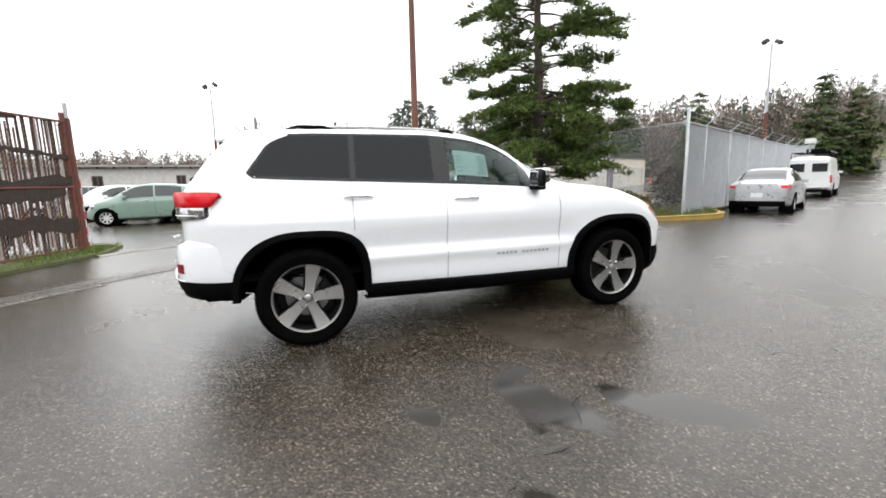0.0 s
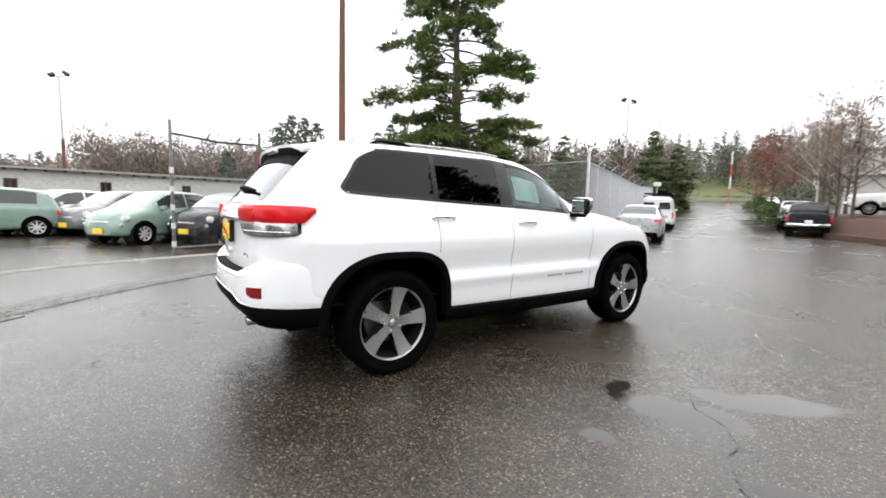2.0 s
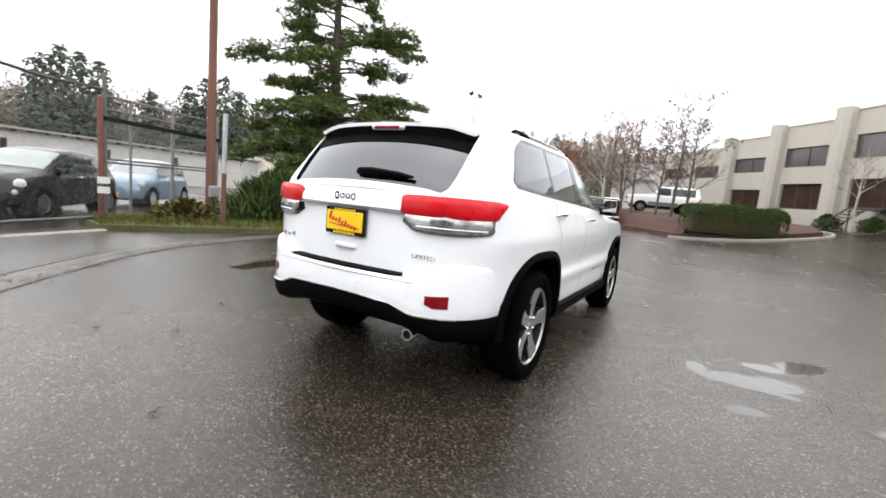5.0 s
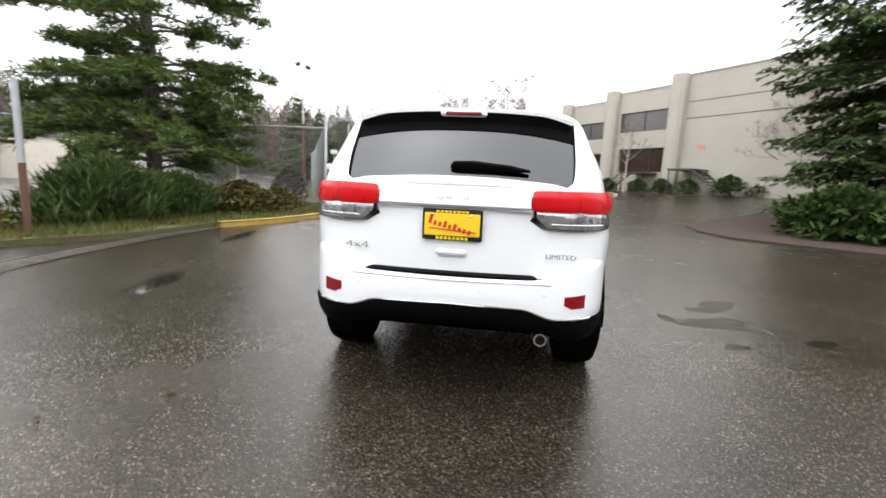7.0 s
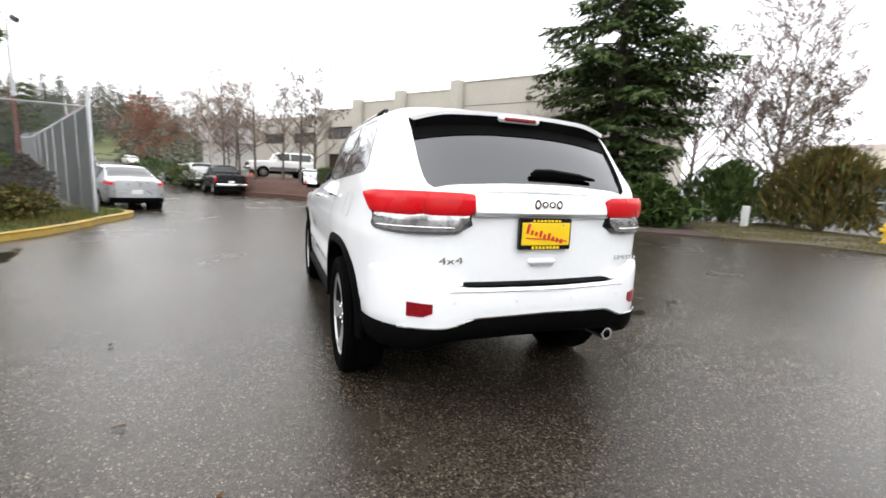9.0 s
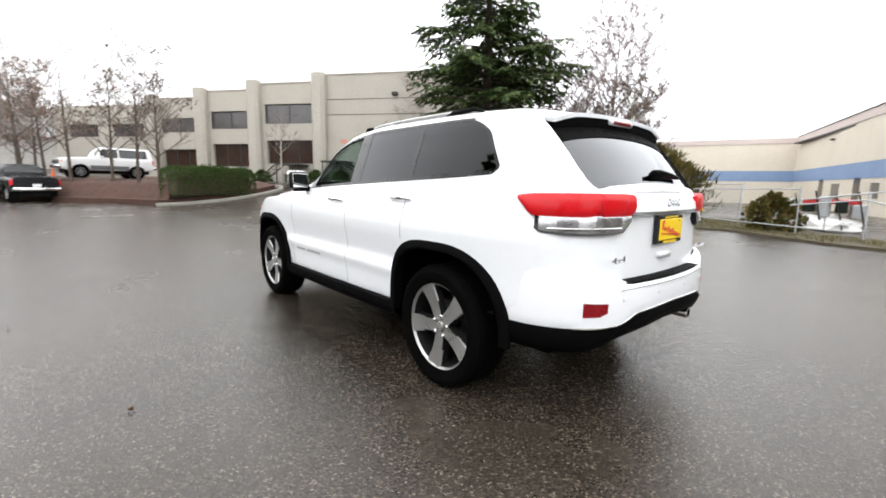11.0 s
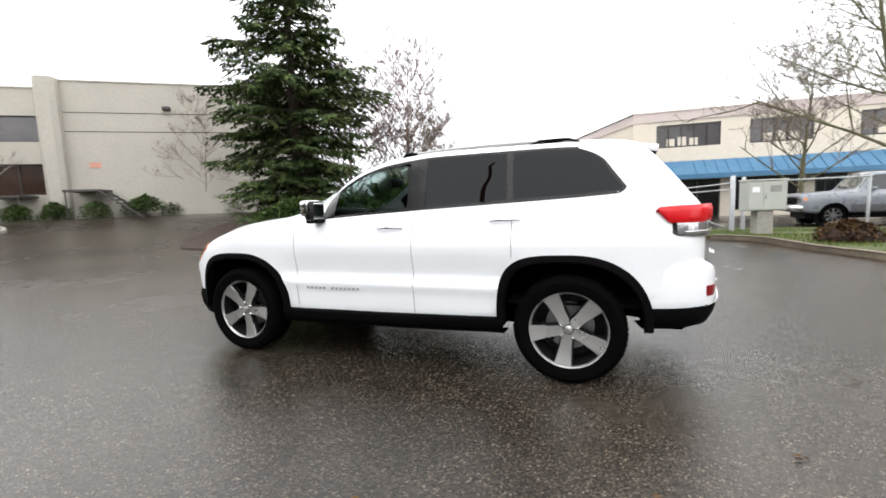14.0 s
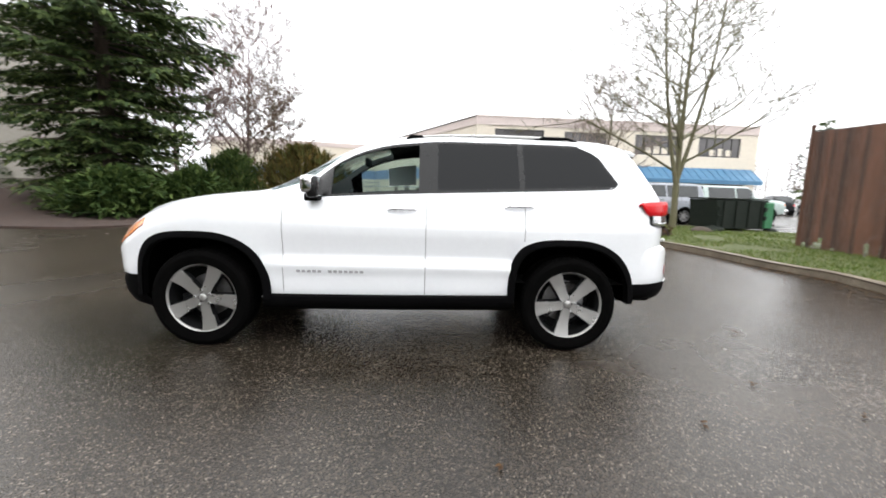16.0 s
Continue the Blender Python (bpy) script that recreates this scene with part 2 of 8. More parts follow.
def box(x0, x1, y0, y1, z0, z1, bevel=0.0, bm=None, m=None, seg=1):
    own = bmesh.new()
    bmesh.ops.create_cube(own, size=1)
    for v in own.verts:
        v.co = Vector((x0 + (v.co.x + 0.5) * (x1 - x0), y0 + (v.co.y + 0.5) * (y1 - y0), z0 + (v.co.z + 0.5) * (z1 - z0)))
    if bevel:
        bmesh.ops.bevel(own, geom=own.edges[:], offset=bevel, segments=seg, profile=0.6, affect="EDGES")
    if m is not None:
        own.transform(m)
    return join(bm, own)


def join(bm, own):
    """Adds the mesh own to bm, or is the start of one."""
    if bm is None:
        return own
    me = bpy.data.meshes.new("t")
    own.to_mesh(me)
    own.free()
    bm.from_mesh(me)
    bpy.data.meshes.remove(me)
    return bm


def tube(pts, radii, sides=8, bm=None, caps=True):
    """A round bar through the points; radii one number or one for each point."""
    bm = bm or bmesh.new()
    pts = [Vector(p) for p in pts]
    rad = radii if isinstance(radii, (list, tuple)) else [radii] * len(pts)
    rings = []
    u = None
    for i, p in enumerate(pts):
        d = (pts[min(i + 1, len(pts) - 1)] - pts[max(i - 1, 0)]).normalized()
        if u is None:
            u = d.orthogonal().normalized()
        else:
            u = (u - d * u.dot(d)).normalized()
        v = d.cross(u)
        rings.append([bm.verts.new(p + (u * math.cos(a) + v * math.sin(a)) * rad[i]) for a in (2 * math.pi * k / sides for k in range(sides))])
    for a, b in zip(rings, rings[1:]):
        for k in range(sides):
            bm.faces.new((a[k], a[(k + 1) % sides], b[(k + 1) % sides], b[k]))
    if caps:
        bm.faces.new(rings[0][::-1])
        bm.faces.new(rings[-1])
    return bm


def lathe(profile, sides=32, bm=None, m=None, closed=False):
    """Turns the profile of (radius, height) round z."""
    own = bmesh.new()
    rings = [[own.verts.new((r * math.cos(2 * math.pi * k / sides), r * math.sin(2 * math.pi * k / sides), h)) for k in range(sides)] for r, h in profile]
    pairs = list(zip(rings, rings[1:])) + ([(rings[-1], rings[0])] if closed else [])
    for a, b in pairs:
        for k in range(sides):
            own.faces.new((a[k], a[(k + 1) % sides], b[(k + 1) % sides], b[k]))
    if m is not None:
        own.transform(m)
    return join(bm, own)


def prism(outline, depth, bm=None, m=None, bevel=0.0):
    """A flat outline of (x, y) drawn out along z by depth."""
    own = bmesh.new()
    lo = [own.verts.new((x, y, 0)) for x, y in outline]
    hi = [own.verts.new((x, y, depth)) for x, y in outline]
    n = len(lo)
    own.faces.new(lo[::-1])
    own.faces.new(hi)
    for i in range(n):
        own.faces.new((lo[i], lo[(i + 1) % n], hi[(i + 1) % n], hi[i]))
    if bevel:
        bmesh.ops.bevel(own, geom=own.edges[:], offset=bevel, segments=1, affect="EDGES")
    bmesh.ops.recalc_face_normals(own, faces=own.faces[:])
    if m is not None:
        own.transform(m)
    return join(bm, own)


def grid_mesh(rows, bm=None, flip=False):
    bm = bm or bmesh.new()
    vs = [[bm.verts.new(p) for p in r] for r in rows]
    for a, b in zip(vs, vs[1:]):
        for k in range(len(a) - 1):
            q = (a[k], a[k + 1], b[k + 1], b[k])
            bm.faces.new(q[::-1] if flip else q)
    return bm


def slab(rows, thick, bm=None):
    """A sheet of points with thickness, drawn inwards along the normals."""
    own = grid_mesh(rows)
    bmesh.ops.recalc_face_normals(own, faces=own.faces[:])
    bmesh.ops.solidify(own, geom=own.faces[:], thickness=thick)
    return join(bm, own)


def letters(text, size, depth, m, material, parent, name="lettering"):
    cu = bpy.data.curves.new(name, "FONT")
    cu.body, cu.size, cu.extrude, cu.align_x = text, size, depth, "CENTER"
    t = new(name, cu)
    me = bpy.data.meshes.new_from_object(t.evaluated_get(bpy.context.evaluated_depsgraph_get()))
    bpy.data.objects.remove(t)
    me.materials.clear()
    me.materials.append(material)
    ob = new(name, me)
    ob.parent, ob.matrix_basis = parent, m
    return ob


def lerp(table, x):
    """Smooth value of a table of (x, value) rows."""
    xs = [r[0] for r in table]
    if x <= xs[0]:
        return table[0][1]
    if x >= xs[-1]:
        return table[-1][1]
    i = max(k for k in range(len(xs)) if xs[k] <= x)
    x0, y0 = table[i]
    x1, y1 = table[i + 1]
    def slope(k):
        if k <= 0 or k >= len(table) - 1:
            j = 0 if k <= 0 else len(table) - 2
            return (table[j + 1][1] - table[j][1]) / (table[j + 1][0] - table[j][0])
        d0 = (table[k][1] - table[k - 1][1]) / (table[k][0] - table[k - 1][0])
        d1 = (table[k + 1][1] - table[k][1]) / (table[k + 1][0] - table[k][0])
        return 0 if d0 * d1 <= 0 else 2 * d0 * d1 / (d0 + d1)
    h = x1 - x0
    t = (x - x0) / h
    a, b = slope(i) * h, slope(i + 1) * h
    return y0 * (1 + 2 * t) * (1 - t) ** 2 + a * t * (1 - t) ** 2 + y1 * t * t * (3 - 2 * t) + b * t * t * (t - 1)


def step(a, b, x):
    t = min(1, max(0, (x - a) / (b - a)))
    return t * t * (3 - 2 * t)


# ---- the white sport-utility car: length along x, front to +x, z from the ground ----
W_T = [(-2.40, 0.50), (-2.36, 0.63), (-2.28, 0.75), (-2.15, 0.845), (-2.0, 0.895), (-1.7, 0.932), (-1.2, 0.952), (0.9, 0.952), (1.6, 0.945), (1.9, 0.918), (2.1, 0.865), (2.22, 0.78), (2.32, 0.62), (2.38, 0.42)]
ZT_T = [(-2.40, 1.215), (-2.36, 1.248), (-2.28, 1.335), (-2.15, 1.485), (-2.06, 1.585), (-1.98, 1.668), (-1.92, 1.706), (-1.7, 1.738), (-1.2, 1.755), (-0.5, 1.755), (-0.1, 1.732), (0.2, 1.668), (0.5, 1.55), (0.8, 1.39), (1.04, 1.262), (1.12, 1.245), (1.4, 1.215), (1.7, 1.175), (2.0, 1.105), (2.15, 1.035), (2.25, 0.95), (2.32, 0.86), (2.38, 0.76)]
WR_T = [(-2.40, 0.44), (-2.36, 0.55), (-2.28, 0.65), (-2.15, 0.67), (-2.0, 0.672), (-1.7, 0.675), (-0.5, 0.68), (0.2, 0.672), (0.5, 0.67), (0.8, 0.695), (1.05, 0.72), (1.4, 0.70), (2.0, 0.64), (2.2, 0.54), (2.38, 0.28)]
ZR_T = [(-2.40, 1.185), (-2.36, 1.215), (-2.28, 1.27), (-2.15, 1.405), (-2.06, 1.51), (-1.98, 1.592), (-1.92, 1.632), (-1.7, 1.68), (-1.2, 1.697), (-0.5, 1.697), (-0.05, 1.662), (0.2, 1.602), (0.41, 1.505), (0.66, 1.325), (0.8, 1.262), (1.05, 1.212), (1.4, 1.172), (1.7, 1.13), (2.0, 1.055), (2.2, 0.93), (2.38, 0.74)]
ZB_T = [(-2.40, 1.15), (-2.28, 1.22), (-2.15, 1.30), (-2.0, 1.332), (-1.5, 1.307), (0.5, 1.207), (0.8, 1.175), (1.05, 1.145), (1.4, 1.105), (1.7, 1.06), (2.0, 0.99), (2.2, 0.87), (2.38, 0.70)]
WB_T = [(-2.40, 0.46), (-2.36, 0.595), (-2.28, 0.705), (-2.15, 0.78), (-2.0, 0.815), (-1.7, 0.838), (-1.0, 0.855), (0.6, 0.86), (0.9, 0.875), (1.4, 0.875), (1.9, 0.83), (2.1, 0.77), (2.22, 0.68), (2.38, 0.36)]
Z0_T = [(-2.40, 0.62), (-2.0, 0.60), (-1.9, 0.56), (-0.98, 0.44), (0.95, 0.42), (1.9, 0.46), (2.1, 0.50), (2.38, 0.54)]
W_T, ZT_T, WR_T, ZR_T, ZB_T, WB_T, Z0_T = ([(1.6 + (x - 1.6) * 0.885 if x > 1.6 else -2.2 + (x + 2.2) * 0.8 if x < -2.2 else x, v) for x, v in t] for t in (W_T, ZT_T, WR_T, ZR_T, ZB_T, WB_T, Z0_T))
NOSE, TAIL = 2.29, -2.36
ARCH, ARCH_Z = (-1.4575, 1.4575), 0.414


def section(x):
    """The control points (y, z) of the car's half section at x, from sill to roof middle."""
    w, zt, wr, zr, zb, wb, z0 = (lerp(t, x) for t in (W_T, ZT_T, WR_T, ZR_T, ZB_T, WB_T, Z0_T))
    k = 1 - step(0.95, 1.12, zb)
    hs = []
    for i, h in enumerate((0.60, 0.675, 0.75, 0.93, 0.985, 1.10)):
        f = z0 + (zb - z0) * (h - 0.43) / 0.80
        hs.append(max(h * (1 - k) + f * k, z0 + 0.03 + 0.012 * i))
    ridge = step(-1.3, -0.9, x) * (1 - step(0.75, 1.1, x))
    zs = [z0, z0 + 0.015] + hs + [zb, zb + (zr - zb) * 0.52, zr, zt - (zt - zr) * 0.34, zt - (zt - zr) * 0.07, zt]
    ys = [w - 0.10, w - 0.034, w - 0.016, w - 0.012 + 0.012 * ridge, w - 0.012 - 0.024 * ridge, w - 0.004, w - 0.002, (w + wb) / 2 + 0.016, wb, wb + (wr - wb) * 0.44, wr, wr * 0.82, wr * 0.42, 0.0]
    return [(i, a) for i, a in enumerate(ys)], [(i, a) for i, a in enumerate(zs)]


SEC = {}


def skin(x, v, side=1, off=0.0):
    """A point of the car's skin at x, v along the section (8 the belt, 10 the roof's edge, 13 the middle), off metres outside it."""
    key = round(x, 4)
    if key not in SEC:
        SEC[key] = section(key)
    ys, zs = SEC[key]
    p = Vector((x, lerp(ys, v), lerp(zs, v)))
    if off:
        a = skin(min(x + 0.01, NOSE), v) - skin(max(x - 0.01, TAIL), v)
        b = skin(x, min(v + 0.05, 13)) - skin(x, max(v - 0.05, 0))
        n = a.cross(b)
        n = -n if (n.z < 0 if v > 10.5 else n.y < 0) else n
        p = p + n.normalized() * off
    p.y *= side
    return p


def vz(x, z):
    """The v at which the skin at x is z high."""
    lo, hi = 0.0, 10.0
    for _ in range(22):
        mid = (lo + hi) / 2
        if skin(x, mid).z < z:
            lo = mid
        else:
            hi = mid
    return lo


def arch_norm(dx, dz):
    """Distance from a wheel's middle in arch radii: upright towards the front, slanting towards the rear."""
    n, dx = (3.6, dx) if dx > 0 else (2.3, -dx / 1.08)
    return (dx ** n + dz ** n) ** (1 / n)


def arch_g(x, z, a):
    g = 9.0
    for cx in ARCH:
        g = min(g, arch_norm((x - cx) / a, max(0, z - ARCH_Z) / a))
    return g


def car_skin(car):
    xs = sorted({round(a, 3) for a in [TAIL, TAIL + 0.012, -2.33, -2.30, 0.10, 0.12, 0.98, 1.0, NOSE, NOSE - 0.012] + [-2.325 + 0.025 * k for k in range(190)]})
    xs = [x for x in xs if x <= NOSE]
    vs = []
    for a, b, n in ((0, 1, 2), (1, 2, 6), (2, 3, 3), (3, 4, 3), (4, 5, 6), (5, 6, 3), (6, 7, 4), (7, 8, 4)):
        vs += [a + (b - a) * i / n for i in range(n)]
    vs += [8 + 2 * f for f in (0, 0.04, 0.15, 0.3, 0.45, 0.6, 0.73, 0.86, 0.93, 1.0)]
    vs += [10.18, 10.35, 10.6, 10.8, 11, 11.3, 11.7, 12, 12.5, 13]
    bms = {}
    for side in (1, -1):
        P = [[skin(x, v, side) for v in vs] for x in xs]
        for i, x in enumerate(xs):
            for j, v in enumerate(vs):
                p = P[i][j]
                if v <= 8 and arch_g(p.x, p.z, 0.455) < 1:
                    g = max(arch_g(p.x, p.z, 0.455), 0.2)
                    if g > 0.86:
                        cx = ARCH[0] if p.x < 0 else ARCH[1]
                        p.x = cx + (p.x - cx) / g
                        if p.z > ARCH_Z:
                            p.z = ARCH_Z + (p.z - ARCH_Z) / g
        store = {}
        for i in range(len(xs) - 1):
            for j in range(len(vs) - 1):
                x, v = (xs[i] + xs[i + 1]) / 2, (vs[j] + vs[j + 1]) / 2
                q = [P[i][j], P[i][j + 1], P[i + 1][j + 1], P[i + 1][j]]
                if v < 8 and sum(arch_g(a.x, a.z, 0.4549) for a in q) / 4 < 0.985:
                    continue
                f = (v - 8) / 2
                z = sum(a.z for a in q) / 4
                if 0.04 < f < 0.86 and -1.90 + (f - 0.04) * 0.26 < x < 0.56:
                    continue
                if v > 10.35 and (0.12 < x < 0.98 or -2.31 < x < -1.98):
                    continue
                if v < 8 and -0.29 < x < 0.82:
                    name = "front_door"
                elif v < 8 and -1.07 < x < -0.29 and (z > 0.88 or arch_g(x, z, 0.51) > 1):
                    name = "rear_door"
                elif x > 1.0 and v > 9:
                    name = "hood"
                elif x < -2.2 and v > 8:
                    name = "tailgate"
                else:
                    name = "body"
                key = (name, side) if name.endswith("door") else (name, 0)
                bm = bms.setdefault(key, bmesh.new())
                vk = store.setdefault(key, {})
                quad = []
                for a, b in ((i, j), (i, j + 1), (i + 1, j + 1), (i + 1, j)):
                    if (a, b) not in vk:
                        vk[a, b] = bm.verts.new(P[a][b])
                    quad.append(vk[a, b])
                bm.faces.new(quad if side > 0 else quad[::-1])
    # the upright faces that close the tail and the nose
    for key, x, out in ((("tailgate", 0), TAIL, -0.03), (("body", 0), NOSE, 0.03)):
        rows = []
        for v in vs:
            p = skin(x, v)
            rows.append([Vector((x + out * (1 - (k / 8) ** 2) * min(1, v / 3, (13.2 - v) / 2), p.y * k / 8, p.z)) for k in range(-8, 9)])
        grid_mesh(rows, bms[key], flip=x > 0)
    made = {}
    for (name, side), bm in bms.items():
        bmesh.ops.remove_doubles(bm, verts=bm.verts[:], dist=0.0008)
        made[name, side] = part(name, bm, PAINT, car, smooth=38)
    return made


def ribbon(pts, half, side, off, bm):
    """A strip along points (x, v) on the skin, of that half width in metres."""
    c = [skin(x, v, side, off) for x, v in pts]
    rows = []
    for i, p in enumerate(c):
        d = (c[min(i + 1, len(c) - 1)] - c[max(i - 1, 0)]).normalized()
        x, v = pts[i]
        out = (skin(x, v, side, off + 0.01) - skin(x, v, side, off - 0.01)).normalized()
        s = d.cross(out).normalized()
        rows.append([p - s * half, p - s * half * 0.3 + out * 0.0012, p + s * half * 0.3 + out * 0.0012, p + s * half])
    return grid_mesh(rows, bm, flip=side < 0)


def patch(xa, xb, fa, fb, side, off, nx=12, nf=8, thick=0.004):
    """A pane on the side of the cabin; xa and xb give its ends as functions of f."""
    rows = []
    for i in range(nx + 1):
        row = []
        for j in range(nf + 1):
            f = fa + (fb - fa) * j / nf
            x = xa(f) + (xb(f) - xa(f)) * i / nx
            row.append(skin(x, 8 + 2 * f, side, off))
        rows.append(row)
    return slab(rows, thick)


def wheel(parent, x, side, phase):
    hub = new("wheel")
    hub.parent = parent
    hub.matrix_basis = Matrix.Translation((x, 0.818 * side, 0.386)) @ Matrix.Rotation(-side * math.pi / 2, 4, "X") @ Matrix.Rotation(radians(phase), 4, "Z")
    tyre = lathe([(0.262, -0.115), (0.30, -0.128), (0.345, -0.132), (0.374, -0.118), (0.384, -0.095), (0.386, -0.05), (0.386, 0.05), (0.384, 0.095), (0.374, 0.118), (0.345, 0.132), (0.30, 0.128), (0.274, 0.116), (0.268, 0.10)], 64)
    for k in range(64):  # tread blocks along the shoulder
        for s in (-1, 1):
            m = Matrix.Rotation(2 * math.pi * (k + 0.25 * s) / 64, 4, "Z") @ Matrix.Translation((0.381, 0, 0.098 * s)) @ Matrix.Rotation(radians(-24 * s), 4, "Y")
            box(-0.006, 0.0035, -0.012, 0.012, -0.02, 0.02, bm=tyre, m=m)
    part("tyre", tyre, TYRE, hub, smooth=30)
    rim = lathe([(0.252, 0.03), (0.258, 0.098), (0.270, 0.112), (0.277, 0.113), (0.279, 0.105), (0.272, 0.09)], 64)
    part("rim_flange", rim, ALLOY, hub, smooth=40)
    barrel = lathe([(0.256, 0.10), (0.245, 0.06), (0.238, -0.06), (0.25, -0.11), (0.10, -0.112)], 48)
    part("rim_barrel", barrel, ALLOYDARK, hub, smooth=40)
    disc = lathe([(0.06, -0.035), (0.172, -0.035), (0.172, -0.058), (0.06, -0.058)], 40)
    part("brake_disc", disc, STEEL, hub, smooth=40)
    cal = prism([(0.10 * math.cos(a), 0.10 * math.sin(a)) for a in (0.3, 0.0, -0.3)] + [(0.198 * math.cos(a), 0.198 * math.sin(a)) for a in (-0.42, -0.15, 0.15, 0.42)], 0.07, m=Matrix.Rotation(radians(20 - phase), 4, "Z") @ Matrix.Translation((0, 0, -0.05)), bevel=0.006)
    part("brake_caliper", cal, ALLOYDARK, hub)
    for k in range(5):
        m = Matrix.Rotation(2 * math.pi * k / 5, 4, "Z")
        own = bmesh.new()
        rows = []
        for q in range(11):  # along the spoke: waisted near the hub, flared to the rim, with raised shoulders
            px = 0.035 + 0.231 * q / 10
            hw = 0.040 + 0.004 * q / 10 + 0.020 * (q / 10) ** 2.2
            top = 0.090 + 0.018 * q / 10 - 0.010 * math.sin(math.pi * q / 10)
            rows.append([Vector((px, y * hw, top + h)) for y, h in ((-1.16, -0.050), (-1.02, -0.010), (-0.92, -0.001), (-0.55, 0.0), (0.0, -0.005), (0.55, 0.0), (0.92, -0.001), (1.02, -0.010), (1.16, -0.050))])
        grid_mesh(rows, own)
        own.normal_update()
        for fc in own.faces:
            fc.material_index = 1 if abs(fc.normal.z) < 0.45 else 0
        bmesh.ops.recalc_face_normals(own, faces=own.faces[:])
        own.transform(m)
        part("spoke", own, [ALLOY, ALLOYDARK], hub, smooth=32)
        nut = lathe([(0.0, 0.102), (0.008, 0.101), (0.0125, 0.094), (0.0125, 0.05)], 8, m=Matrix.Rotation(2 * math.pi * (k + 0.5) / 5, 4, "Z") @ Matrix.Translation((0.064, 0, 0)))
        part("wheel_nut", nut, CHROME, hub)
    boss = lathe([(0.085, 0.03), (0.082, 0.06), (0.07, 0.074), (0.045, 0.08)], 30)
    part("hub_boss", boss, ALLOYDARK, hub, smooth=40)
    part("hub_cap", lathe([(0.0, 0.098), (0.024, 0.097), (0.031, 0.092), (0.033, 0.07)], 28), ALLOY, hub, smooth=40)
    return hub


def seat(parent, x, y):
    s = new("front_seat")
    s.parent = parent
    s.matrix_basis = Matrix.Translation((x, y, 0))
    part("seat_cushion", box(-0.26, 0.28, -0.25, 0.25, 0.62, 0.80, 0.05, seg=3), SEATCLOTH, s, smooth=50)
    part("seat_backrest", box(-0.08, 0.08, -0.25, 0.25, 0.0, 0.66, 0.05, m=Matrix.Translation((-0.28, 0, 0.74)) @ Matrix.Rotation(radians(-16), 4, "Y"), seg=3), SEATCLOTH, s, smooth=50)
    part("headrest", box(-0.05, 0.05, -0.13, 0.13, 0.0, 0.19, 0.04, m=Matrix.Translation((-0.48, 0, 1.44)) @ Matrix.Rotation(radians(-12), 4, "Y"), seg=3), SEATCLOTH, s, smooth=50)


